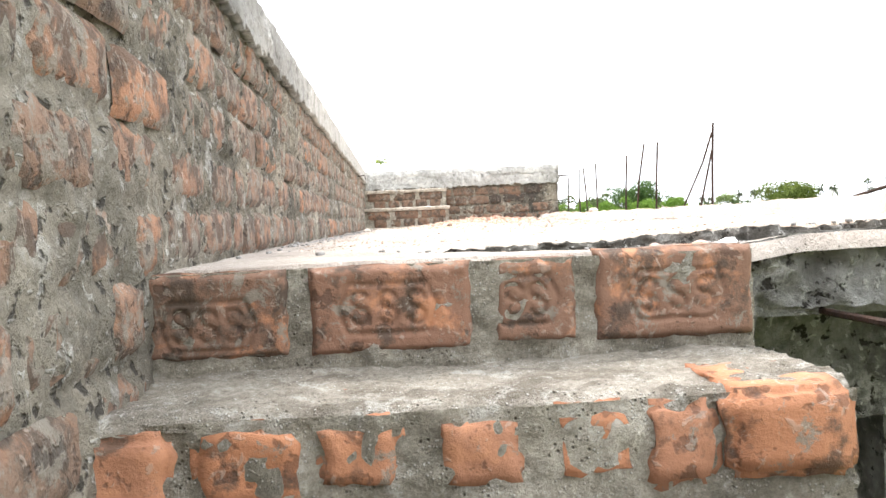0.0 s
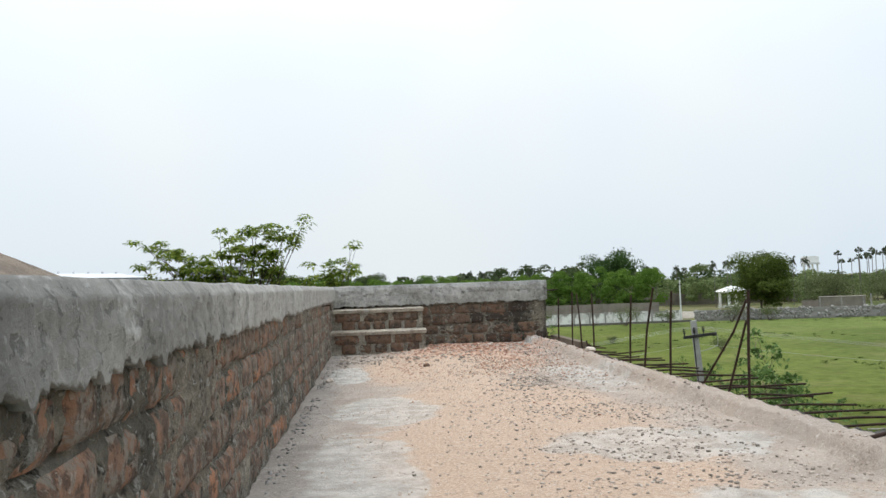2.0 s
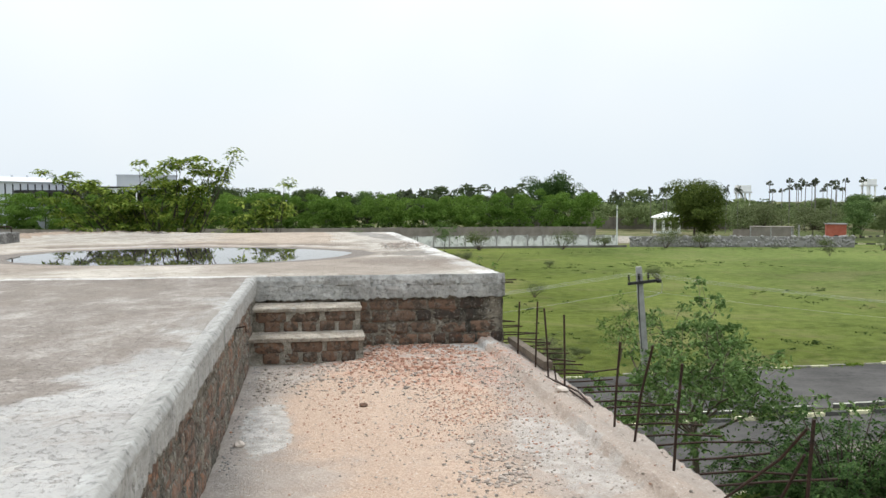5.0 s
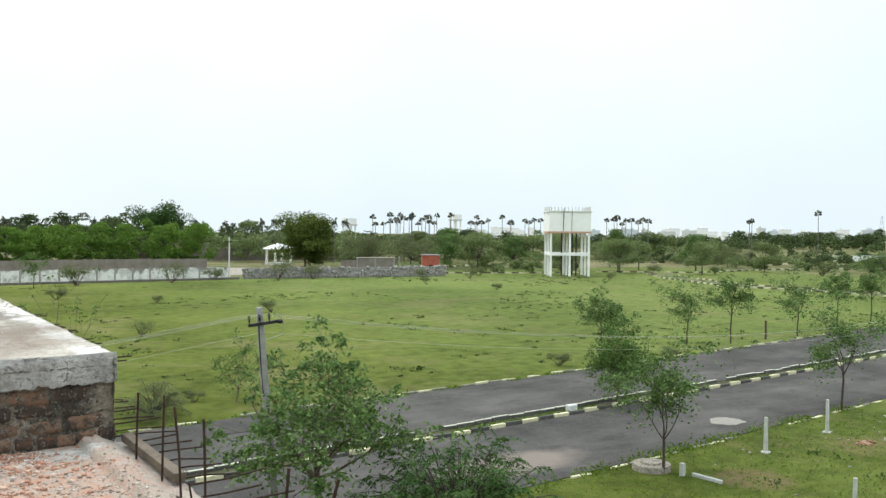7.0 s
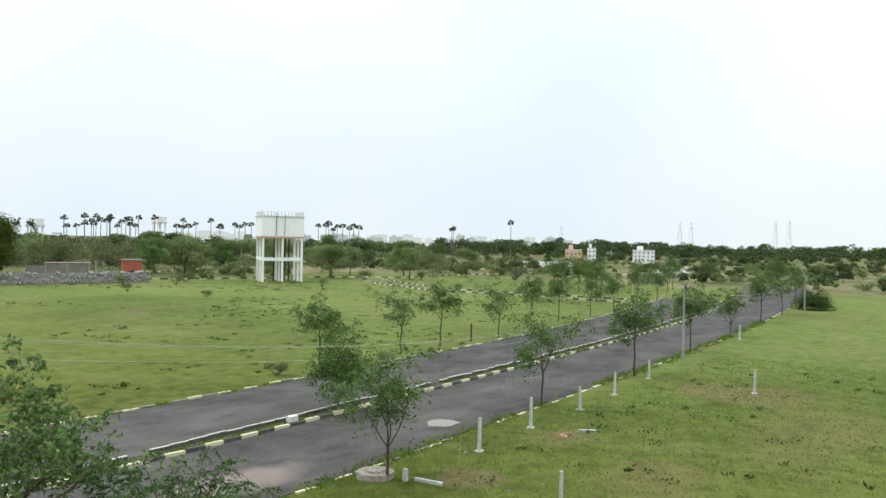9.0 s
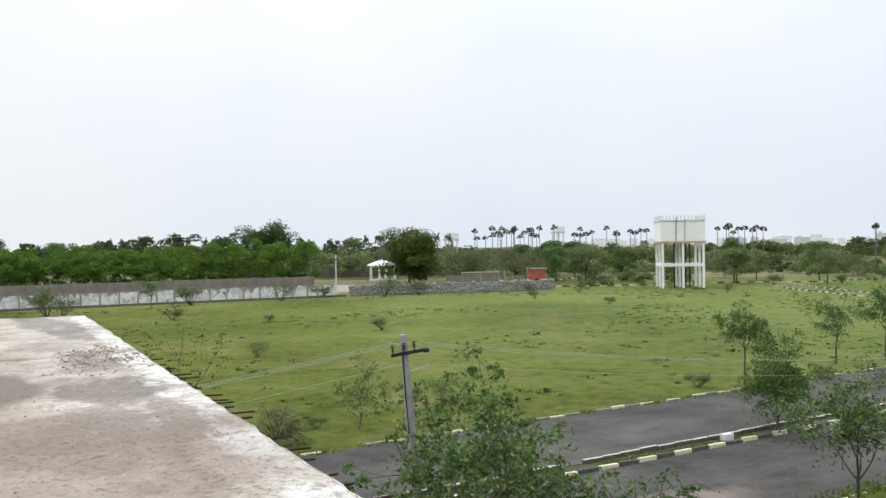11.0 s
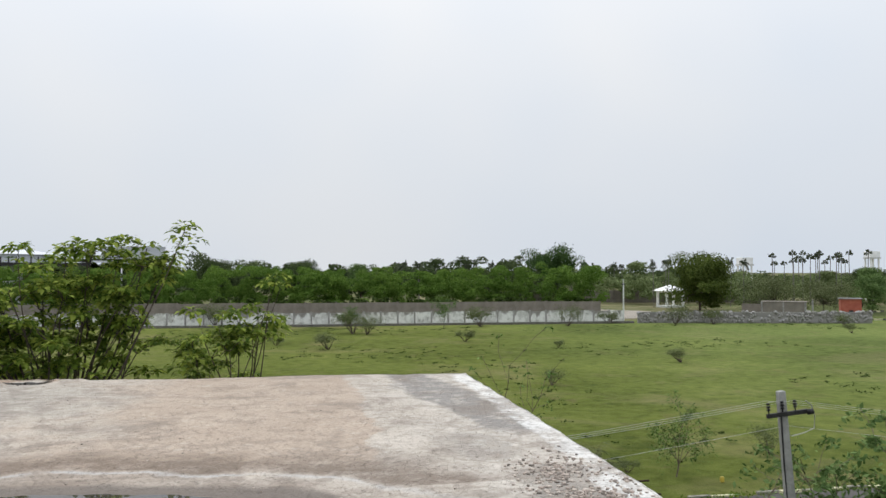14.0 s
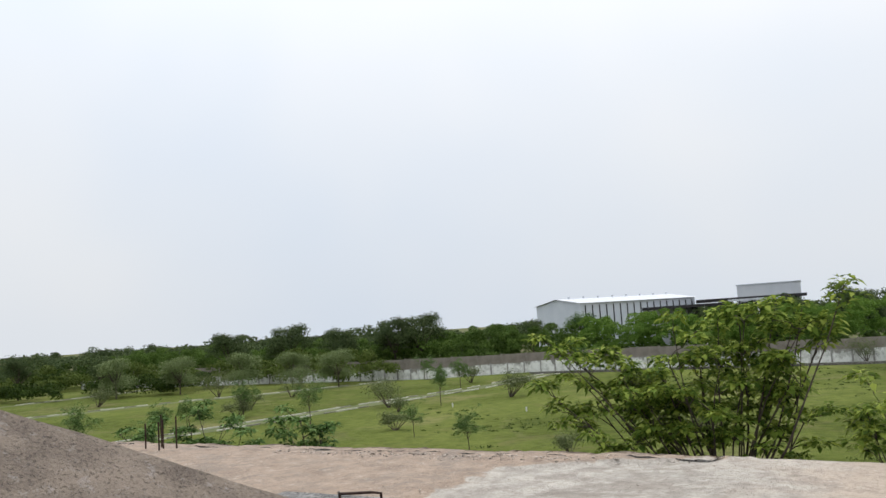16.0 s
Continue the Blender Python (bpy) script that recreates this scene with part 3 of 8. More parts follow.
MAT_BRICK_BROWN = brick_material("brown_brick", 0.47, ((0.0, (0.1, 0.062, 0.043)), (0.3, (0.16, 0.092, 0.06)), (0.6, (0.12, 0.076, 0.052)), (0.85, (0.2, 0.11, 0.068)), (1.0, (0.17, 0.086, 0.052))), (0.2, 0.135, 0.092), 0.52, 0.5, 0.2, (0.24, 0.125, 0.075))
MAT_MORTAR = mortar_material("rough_mortar", (0.07, 0.062, 0.048), (0.33, 0.288, 0.225), 0.65, pale=(0.0, -1.5, 2.0, 1.35))
MAT_PLASTER = plaster_material("grey_plaster")
MAT_LOWER = lower_roof_material()
MAT_UPPER = upper_roof_material()
MAT_CONCRETE = mortar_material("broken_concrete", (0.09, 0.086, 0.078), (0.34, 0.328, 0.308), 0.45, 1.0, 1.2)
MAT_TREAD = grain_mortar("trodden_cement", (0.2, 0.172, 0.135), (0.46, 0.41, 0.345), (0.13, 0.108, 0.082), 0.75)
MAT_GRASS = grass_material()
MAT_ASPHALT = asphalt_material()
MAT_STEEL = plain("rusty_steel", (0.02, 0.015, 0.013), (0.075, 0.04, 0.028), 30, 0.7, 0.4, 120, 0.5)
MAT_CHIP_RED = chip_material("brick_chips", (0.27, 0.135, 0.09), (0.47, 0.26, 0.18), (0.62, 0.44, 0.34))
MAT_CHIP_SAND = chip_material("sandy_crumbs", (0.4, 0.3, 0.23), (0.5, 0.39, 0.31), (0.64, 0.54, 0.46))
MAT_CHIP_GREY = chip_material("stone_chips", (0.17, 0.145, 0.122), (0.45, 0.37, 0.31), (0.64, 0.55, 0.47))
MAT_YELLOW = painted_material("worn_yellow_paint", (0.68, 0.64, 0.4), (0.36, 0.34, 0.26), 0.55)
MAT_BLACK = painted_material("worn_black_paint", (0.05, 0.05, 0.046), (0.16, 0.155, 0.13), 0.55)
MAT_KERB_GREY = painted_material("bare_kerb_concrete", (0.3, 0.28, 0.22), (0.13, 0.125, 0.105), 0.5)
MAT_KERB_PALE = painted_material("faded_kerb_paint", (0.62, 0.6, 0.5), (0.26, 0.25, 0.21), 0.56)
MAT_VERGE = plain("overgrown_track", (0.06, 0.075, 0.022), (0.15, 0.16, 0.06), 0.8, 0.95, 0.5, 10)
# Soil tone, darkened further for the shade in the trench between the kerbs.
MAT_SOIL = plain("median_soil", (0.028, 0.028, 0.015), (0.085, 0.085, 0.038), 1.5, 0.95, 0.5, 10)
MAT_WHITEWALL = whitewash_material()
MAT_BROWNWALL = plain("brown_block_wall", (0.15, 0.13, 0.108), (0.26, 0.228, 0.192), 0.6, 0.92, 0.3, 8)
MAT_STONE = plain("rubble_stone", (0.16, 0.15, 0.14), (0.4, 0.38, 0.36), 1.4, 0.95, 0.6, 4, rand=True)
MAT_WHITE = plain("white_paint", (0.82, 0.81, 0.79), (0.9, 0.89, 0.87), 0.8, 0.7, 0.15, 12)
MAT_RED = plain("red_brick_shed", (0.3, 0.075, 0.05), (0.42, 0.13, 0.085), 1.2, 0.9, 0.3, 10)
MAT_POLE = plain("weathered_pole_concrete", (0.2, 0.195, 0.18), (0.38, 0.37, 0.35), 2.5, 0.9, 0.3, 30)
MAT_MARKER = plain("weathered_marker_concrete", (0.34, 0.335, 0.31), (0.58, 0.575, 0.545), 3, 0.88, 0.3, 30)
MAT_POST = plain("pale_post_concrete", (0.5, 0.5, 0.48), (0.72, 0.72, 0.69), 3, 0.85, 0.2, 30)
MAT_IRON = plain("dark_iron", (0.025, 0.024, 0.026), (0.06, 0.055, 0.055), 12, 0.6, 0.2, 60, 0.6)
MAT_WIRE = plain("pale_wire", (0.34, 0.34, 0.3), (0.46, 0.46, 0.42), 12, 0.5, 0, 60, 0.4)
MAT_SHEET = plain("white_sheet_metal", (0.5, 0.52, 0.54), (0.6, 0.61, 0.62), 0.2, 0.55, 0, 60)
MAT_SHEET_WALL = plain("pale_cladding", (0.5, 0.53, 0.57), (0.6, 0.63, 0.66), 0.2, 0.5, 0, 60)
MAT_DARK = plain("dark_opening", (0.015, 0.015, 0.017), (0.035, 0.035, 0.04), 2, 0.7, 0, 20)
MAT_BARK = plain("grey_brown_bark", (0.07, 0.052, 0.038), (0.17, 0.135, 0.1), 6, 0.9, 0.5, 40)
MAT_BARK_DARK = plain("dark_bark", (0.04, 0.03, 0.024), (0.11, 0.085, 0.065), 6, 0.9, 0.5, 40)
MAT_PALM_TRUNK = plain("palm_trunk", (0.1, 0.09, 0.08), (0.22, 0.2, 0.18), 1, 0.9, 0.2, 10)
MAT_OCHRE = plain("ochre_paint", (0.62, 0.45, 0.3), (0.72, 0.52, 0.36), 0.6, 0.8, 0, 10)
LEAF_BRIGHT = leaf_material("bright_leaves", (0.05, 0.09, 0.013), (0.16, 0.228, 0.034), (0.38, 0.44, 0.085), 0.42)
LEAF_GRASS = leaf_material("grass_blades", (0.065, 0.112, 0.012), (0.108, 0.174, 0.020), (0.162, 0.224, 0.033))
LEAF_ROAD = leaf_material("roadside_leaves", (0.036, 0.076, 0.017), (0.088, 0.154, 0.039), (0.175, 0.262, 0.082), 0.28)
LEAF_PALE = leaf_material("pale_roadside_leaves", (0.05, 0.092, 0.026), (0.112, 0.178, 0.055), (0.2, 0.285, 0.1), 0.3)
LEAF_HEDGE = leaf_material("thicket_leaves", (0.085, 0.158, 0.026), (0.14, 0.232, 0.04), (0.19, 0.29, 0.056), 0.34, 0.07)
LEAF_THICK = leaf_material("dull_thicket_leaves", (0.055, 0.095, 0.018), (0.092, 0.15, 0.028), (0.138, 0.205, 0.042), 0.28, 0.08)
# Leaf tones lightened to carry the haze over the distant trees.
LEAF_WOOD = leaf_material("woodland_leaves", (0.042, 0.063, 0.024), (0.074, 0.102, 0.037), (0.115, 0.148, 0.056), 0.24, 0.06)
LEAF_GREY = leaf_material("grey_green_leaves", (0.075, 0.092, 0.038), (0.125, 0.148, 0.064), (0.19, 0.212, 0.1), 0.35)
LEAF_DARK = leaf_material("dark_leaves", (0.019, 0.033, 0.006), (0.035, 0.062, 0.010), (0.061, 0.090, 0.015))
LEAF_FEATHER = leaf_material("feathery_leaves", (0.026, 0.056, 0.016), (0.055, 0.102, 0.03), (0.092, 0.148, 0.045), 0.25)
LEAF_OLIVE = leaf_material("olive_leaves", (0.048, 0.069, 0.013), (0.082, 0.113, 0.022), (0.125, 0.158, 0.035))
LEAF_WEED = leaf_material("weed_leaves", (0.03, 0.052, 0.014), (0.055, 0.085, 0.024), (0.085, 0.125, 0.035), 0.2)
# Palm and far scrub leaves have the distance haze mixed into their colour.
LEAF_PALM = leaf_material("hazed_palm_leaves", (0.045, 0.055, 0.034), (0.075, 0.09, 0.055), (0.115, 0.132, 0.08))
LEAF_FAR = leaf_material("hazed_scrub_leaves", (0.115, 0.152, 0.056), (0.19, 0.238, 0.096), (0.262, 0.31, 0.14), 0.35, 0.12)

k = Mat("rain_water")
k.b.inputs["IOR"].default_value = 1.33
MAT_WATER = k.done((0.05, 0.044, 0.038), 0.02, 0.0, 0.5)

# Pylon steel with the distance haze put into its blue-grey tone.
MAT_HAZE = plain("hazy_steel", (0.2, 0.22, 0.25), (0.28, 0.3, 0.33), 0.2, 0.7, 0, 20)


def hip_material():
    k = Mat("brown_weathered_cement")
    col = k.ramp(k.math("ADD", k.math("MULTIPLY", k.noise(2.2, 6, 0.65), 0.6), k.math("MULTIPLY", k.noise(40, 5, 0.75), 0.4)), [(0.38, (0.1, 0.076, 0.058)), (0.62, (0.235, 0.185, 0.142))])
    pale = k.ramp(k.noise(7, 6, 0.75), [(0.57, 0.0), (0.64, 1.0)])
    col = k.mix(k.math("MULTIPLY", pale, 0.45), col, (0.32, 0.29, 0.26))
    col, g = grit(k, col, (0.04, 0.035, 0.03), (0.34, 0.31, 0.28), 0.5)
    k.bump(k.math("ADD", k.noise(30, 6, 0.75), g), 0.8, 0.016)
    return k.done(col, 0.95)


MAT_HIP = hip_material()

MAT_PLASTER_PALE = mortar_material("pale_limed_plaster", (0.31, 0.298, 0.275), (0.56, 0.54, 0.505), 0.3, 1.0, 0.35)
MAT_TREAD_SAND = mortar_material("sandy_cement_tread", (0.32, 0.265, 0.205), (0.56, 0.485, 0.4), 0.25, 0.6, 0.6)
MAT_SPLASH = plain("dried_cement", (0.19, 0.175, 0.15), (0.29, 0.27, 0.235), 3, 0.9, 0.3, 20)
k = Mat("mould_streaked_mortar")
col = k.ramp(k.math("ADD", k.math("MULTIPLY", k.noise(5, 5, 0.6), 0.5), k.math("MULTIPLY", k.noise(26, 5, 0.7), 0.5)), [(0.38, (0.085, 0.072, 0.054)), (0.6, (0.3, 0.258, 0.2))])
x, y, z = k.xyz()
off = k.math("ABSOLUTE", k.math("SUBTRACT", k.math("ADD", x, k.math("MULTIPLY", k.math("SUBTRACT", k.noise(4, 5, 0.7), 0.5), 0.5)), 1.85))
col = k.mix(k.math("SUBTRACT", 0.92, k.math("MULTIPLY", k.math("DIVIDE", off, 0.2, True), 0.92)), col, (0.028, 0.024, 0.019))
col, g = grit(k, col)
k.bump(k.math("ADD", k.math("ADD", k.noise(60, 6, 0.75), k.math("MULTIPLY", g, 0.3)), k.math("MULTIPLY", k.noise(14, 4), 1.5)), 1.0, 0.018)
MAT_MORTAR_MOULD = k.done(col, 0.95)
MAT_STEP_MORTAR = grain_mortar("step_mortar", (0.16, 0.14, 0.105), (0.5, 0.45, 0.37), (0.085, 0.072, 0.052), 0.5)

# ---- mesh helpers ----
def mesh_from(name, verts, faces, material, smooth=False):
    me = bpy.data.meshes.new(name)
    me.from_pydata([tuple(v) for v in verts], [], [tuple(f) for f in faces])
    for m in (material if isinstance(material, (list, tuple)) else [material]):
        me.materials.append(m)
    if smooth:
        me.polygons.foreach_set("use_smooth", [True] * len(me.polygons))
    me.update()
    return me


def quads_mesh(name, co, material, faces=None):
    """A mesh of many loose quads from an array (n, 4, 3), or (n, k, 3) with a face pattern of quads."""
    n, kk = co.shape[0], co.shape[1]
    pat = np.array(faces if faces is not None else [[0, 1, 2, 3]])
    idx = (np.arange(n)[:, None, None] * kk + pat[None]).reshape(-1, pat.shape[1])
    me = bpy.data.meshes.new(name)
    me.vertices.add(n * kk)
    me.vertices.foreach_set("co", co.reshape(-1).astype(np.float32))
    me.loops.add(idx.size)
    me.loops.foreach_set("vertex_index", idx.reshape(-1).astype(np.int32))
    me.polygons.add(len(idx))
    me.polygons.foreach_set("loop_start", (np.arange(len(idx)) * pat.shape[1]).astype(np.int32))
    me.materials.append(material)
    me.update(calc_edges=True)
    me.validate()
    return me


def bm_mesh(name, bm, material, smooth=False):
    me = bpy.data.meshes.new(name)
    bm.normal_update()
    bm.to_mesh(me)
    bm.free()
    for m in (material if isinstance(material, (list, tuple)) else [material]):
        me.materials.append(m)
    if smooth:
        me.polygons.foreach_set("use_smooth", [True] * len(me.polygons))
    return me


def child(name, me, parent, label="", m=None):
    ob = new(name, me)
    ob.parent = parent
    if m is not None:
        ob.matrix_basis = m
    return tagged(ob, label)


def part(name, bm, material, parent, label="", smooth=False):
    return child(name, bm_mesh(name, bm, material, smooth), parent, label)


def thing(name, label, category, group="", m=None, kind="", data=None):
    ob = new(name, data)
    if m is not None:
        ob.matrix_basis = m
    return tagged(ob, label, category, group, kind)


def box(bm, x0, x1, y0, y1, z0, z1, bevel=0.0, jit=0.0, rnd=None):
    r = bmesh.ops.create_cube(bm, size=1)
    vs = r["verts"]
    for v in vs:
        v.co = Vector((x0 + (v.co.x + 0.5) * (x1 - x0), y0 + (v.co.y + 0.5) * (y1 - y0), z0 + (v.co.z + 0.5) * (z1 - z0)))
    if bevel:
        es = list({e for v in vs for e in v.link_edges})
        r = bmesh.ops.bevel(bm, geom=es, offset=bevel, segments=2, affect="EDGES", profile=0.6)
        vs = list({v for f in r["faces"] for v in f.verts} | {v for v in vs if v.is_valid})
    if jit and rnd:
        for v in vs:
            v.co += Vector((rnd.uniform(-jit, jit), rnd.uniform(-jit, jit), rnd.uniform(-jit, jit)))
    return vs


def boxes(*dims, bevel=0.0):
    bm = bmesh.new()
    for d in dims:
        box(bm, *d, bevel=bevel)
    return bm


def rod(bm, a, b, r0, r1=None, sides=7, caps=True):
    a, b = Vector(a), Vector(b)
    r1 = r0 if r1 is None else r1
    q = (b - a).to_track_quat("Z", "Y")
    ra = [bm.verts.new(a + q @ Vector((math.cos(i * math.tau / sides) * r0, math.sin(i * math.tau / sides) * r0, 0))) for i in range(sides)]
    rb = [bm.verts.new(b + q @ Vector((math.cos(i * math.tau / sides) * r1, math.sin(i * math.tau / sides) * r1, 0))) for i in range(sides)]
    for i in range(sides):
        j = (i + 1) % sides
        bm.faces.new((ra[i], ra[j], rb[j], rb[i]))
    if caps:
        bm.faces.new(ra[::-1])
        bm.faces.new(rb)


def polyrod(bm, pts, r, sides=6):
    """A bent round bar along the points, one skin."""
    pts = [Vector(p) for p in pts]
    rings = []
    for i, p in enumerate(pts):
        d = (pts[min(i + 1, len(pts) - 1)] - pts[max(i - 1, 0)]).normalized()
        q = d.to_track_quat("Z", "Y")
        rings.append([bm.verts.new(p + q @ Vector((math.cos(k * math.tau / sides) * r, math.sin(k * math.tau / sides) * r, 0))) for k in range(sides)])
    for a, b in zip(rings, rings[1:]):
        for k in range(sides):
            m = (k + 1) % sides
            bm.faces.new((a[k], a[m], b[m], b[k]))
    bm.faces.new(rings[0][::-1])
    bm.faces.new(rings[-1])


def fbm(x, y, z=0.0, scale=1.0, octaves=4):
    return noise.fractal(Vector((x, y, z)) * scale, 0.9, 2.1, octaves)


def sheet(name, xs, ys, zf, material, keep=None, smooth=True):
    """A grid over xs, ys with heights zf(x, y)."""
    nx, ny = len(xs), len(ys)
    verts = [(x, y, zf(x, y)) for y in ys for x in xs]
    faces = []
    for j in range(ny - 1):
        for i in range(nx - 1):
            if keep is None or keep((xs[i] + xs[i + 1]) / 2, (ys[j] + ys[j + 1]) / 2):
                a = j * nx + i
                faces.append((a, a + 1, a + nx + 1, a + nx))
    return mesh_from(name, verts, faces, material, smooth)


def wall_sheet(name, us, vs, place, material):
    """A grid over us, vs put into space by place(u, v)."""
    nu = len(us)
    verts = [place(u, v) for v in vs for u in us]
    faces = [(j * nu + i, j * nu + i + 1, (j + 1) * nu + i + 1, (j + 1) * nu + i) for j in range(len(vs) - 1) for i in range(nu - 1)]
    return mesh_from(name, verts, faces, material, True)


def steps_of(a, b, d):
    return list(np.linspace(a, b, max(2, int(round((b - a) / d)) + 1)))


# ---- vegetation helpers ----
def leaf_quads(rng, centres, size, aspect=0.4, droop=0.3, spread=1.0):
    """Diamond leaves at the centres, pointing outwards and down."""
    n = len(centres)
    d = rng.normal(size=(n, 3)) * [1, 1, spread]
    d[:, 2] -= droop
    d /= np.linalg.norm(d, axis=1)[:, None] + 1e-9
    s = np.cross(d, rng.normal(size=(n, 3)))
    s /= np.linalg.norm(s, axis=1)[:, None] + 1e-9
    ln = size * rng.uniform(0.65, 1.3, (n, 1))
    base = centres - d * ln * 0.5
    mid = base + d * ln * 0.45
    co = np.stack([base, mid + s * ln * aspect * 0.5, base + d * ln, mid - s * ln * aspect * 0.5], 1)
    return co


def limbs_mesh(name, segs, material, sides=6):
    bm = bmesh.new()
    for a, b, r0, r1 in segs:
        rod(bm, a, b, r0, r1, sides, False)
    return bm_mesh(name, bm, material, True)


def limb(rnd, segs, tips, a, way, length, r, level, lift):
    """A wandering limb that tapers, bends upwards and forks; leaf tips sit at the ends of the last forks."""
    n = 5 if level else 3
    p, d = a, way.normalized()
    for i in range(n):
        d = (d + Vector((rnd.gauss(0, 0.16), rnd.gauss(0, 0.16), rnd.gauss(0, 0.1) + lift))).normalized()
        q = p + d * (length / n)
        r1 = max(0.006, r * (1 - 0.75 / n))
        segs.append((p, q, r, r1))
        if level and i >= (1 if level > 1 else 2):
            for _ in range(1 if rnd.random() < 0.7 else 2):
                side = Vector((rnd.gauss(0, 1), rnd.gauss(0, 1), rnd.gauss(0, 0.35)))
                side = (side - d * side.dot(d)).normalized()
                limb(rnd, segs, tips, q, d * 0.55 + side * rnd.uniform(0.6, 1.0), length * rnd.uniform(0.38, 0.62), r1 * 0.6, level - 1, lift * 0.5)
        p, r = q, r1
    tips.append(p)


def grow(rnd, height, spread, fork, trunk_r, limbs=5, level=2, lean=0.06, lift=0.1):
    """Segments of a branching tree and the ends of its twigs."""
    segs, tips = [], []
    p, r, n = Vector((0, 0, -0.15)), trunk_r, 4
    for i in range(n):
        q = p + Vector((rnd.uniform(-lean, lean), rnd.uniform(-lean, lean), (fork + 0.15) / n))
        segs.append((p, q, r, r * 0.92))
        p, r = q, r * 0.92
    for i in range(limbs):
        az = math.tau * (i + rnd.uniform(-0.35, 0.35)) / max(1, limbs - 1)
        rise = height - fork
        if i == 0:
            way, ln = Vector((rnd.gauss(0, 0.12), rnd.gauss(0, 0.12), 1)), rise * 0.68
        else:
            out = spread * rnd.uniform(0.6, 1.0)
            way = Vector((math.cos(az) * out, math.sin(az) * out, rise * rnd.uniform(0.3, 0.75)))
            ln = way.length * 0.8
        limb(rnd, segs, tips, p - Vector((0, 0, rnd.uniform(0, 0.35) * (i > 0))), way, ln, r * 0.6, level, lift)
    return segs, tips


def leafy(rng, tips, per, radius, size, aspect, droop, flat=0.45):
    """Loose plates of leaves round the twig ends, uneven in size, with gaps between them."""
    t = np.array([tuple(v) for v in tips])
    t = t[rng.uniform(size=len(t)) < 0.9]
    full = rng.uniform(0.45, 1.25, (len(t), 1))
    c, f = np.repeat(t, per, 0), np.repeat(full, per, 0)
    off = rng.normal(size=c.shape) * radius * np.array([1, 1, flat]) * f
    off[:, 2] -= 0.5 * (off[:, 0] ** 2 + off[:, 1] ** 2) / radius
    return leaf_quads(rng, c + off, size, aspect, droop, 0.6)


def tree(name, label, category, seed, height, spread, fork, trunk_r, limbs, level, per, radius, leaf, leaf_mat, bark=None, aspect=0.42, droop=0.4, group="", m=None, lift=0.1):
    rnd, rng = random.Random(seed), np.random.RandomState(seed)
    segs, tips = grow(rnd, height, spread, fork, trunk_r, limbs, level, lift=lift)
    ob = thing(name, label, category, group, m)
    child("trunk", limbs_mesh("trunk", segs, bark or MAT_BARK, 5), ob)
    child("crown", quads_mesh("crown", leafy(rng, tips, per, radius, leaf, aspect, droop), leaf_mat), ob)
    return ob


def clump_leaves(rng, lumps, per, size, shell=0.8, droop=0.1, aspect=0.6, rough=0.55):
    """Leaves on the skins of overlapping lumps (x, y, z, rx, ry, rz), most of them facing outwards."""
    out, nrm = [], []
    for x, y, z, rx, ry, rz in lumps:
        d = rng.normal(size=(per, 3))
        d /= np.linalg.norm(d, axis=1)[:, None]
        d[:, 2] = np.where(d[:, 2] < -0.35, -d[:, 2], d[:, 2])
        rr = shell + (1.12 - shell) * rng.uniform(size=(per, 1))
        rr = rr * (1 + 0.12 * np.sin(d[:, :1] * 7 + x) * np.sin(d[:, 1:2] * 6 + y) + 0.1 * np.sin(d[:, 2:] * 9 + x * 3))
        out.append(np.array([x, y, z]) + d * rr * np.array([rx, ry, rz]))
        nrm.append(d)
    c, nr = np.concatenate(out), np.concatenate(nrm)
    n = len(c)
    nr = nr + rng.normal(size=(n, 3)) * rough + np.array([0, 0, 0.25])
    nr /= np.linalg.norm(nr, axis=1)[:, None]
    a = np.cross(nr, rng.normal(size=(n, 3)))
    a /= np.linalg.norm(a, axis=1)[:, None] + 1e-9
    b = np.cross(nr, a)
    ln = size * rng.uniform(0.6, 1.35, (n, 1)) * 0.5
    w = ln * aspect
    return np.stack([c - a * ln, c + b * w, c + a * ln, c - b * w], 1)


def far_tree(name, label, seed, height, width, leaf_mat, per=260, leaf=0.55, lumps=9, m=None, group="", low=0.3):
    rnd, rng = random.Random(seed), np.random.RandomState(seed)
    ob = thing(name, label, "tree", group, m)
    segs = [(Vector((0, 0, -0.2)), Vector((rnd.uniform(-0.2, 0.2), 0, height * 0.5)), 0.035 * height * 0.6, 0.012 * height)]
    L = []
    for i in range(lumps):
        a, q = rnd.uniform(0, math.tau), math.sqrt(rnd.uniform(0.0, 1))
        zz = rnd.uniform(low + 0.12, 0.84)
        w = width * 0.5 * (1 - max(0, zz - 0.6) * 1.3)
        c = Vector((math.cos(a) * q * w * 0.75, math.sin(a) * q * w * 0.75, zz * height))
        r = width * rnd.uniform(0.16, 0.27)
        L.append((c.x, c.y, c.z, r, r, min(r * 0.85, (height - c.z) * 1.0)))
        segs.append((segs[0][1] * 0.6, c, 0.012 * height, 0.004 * height))
    child("trunk", limbs_mesh("trunk", segs, MAT_BARK_DARK, 5), ob)
    child("crown", quads_mesh("crown", clump_leaves(rng, L, per, leaf, 0.45), leaf_mat), ob)
    return ob


def spot(x, y, z=G, turn=0.0, s=1.0):
    return Matrix.LocRotScale((x, y, z), Euler((0, 0, turn)), (s, s, s))


# ---- the ground ----
gx = [-4000, -800, -300, -150, -80, -40, 0, 40, 80, 120, 160, 240, 400, 900, 4000]
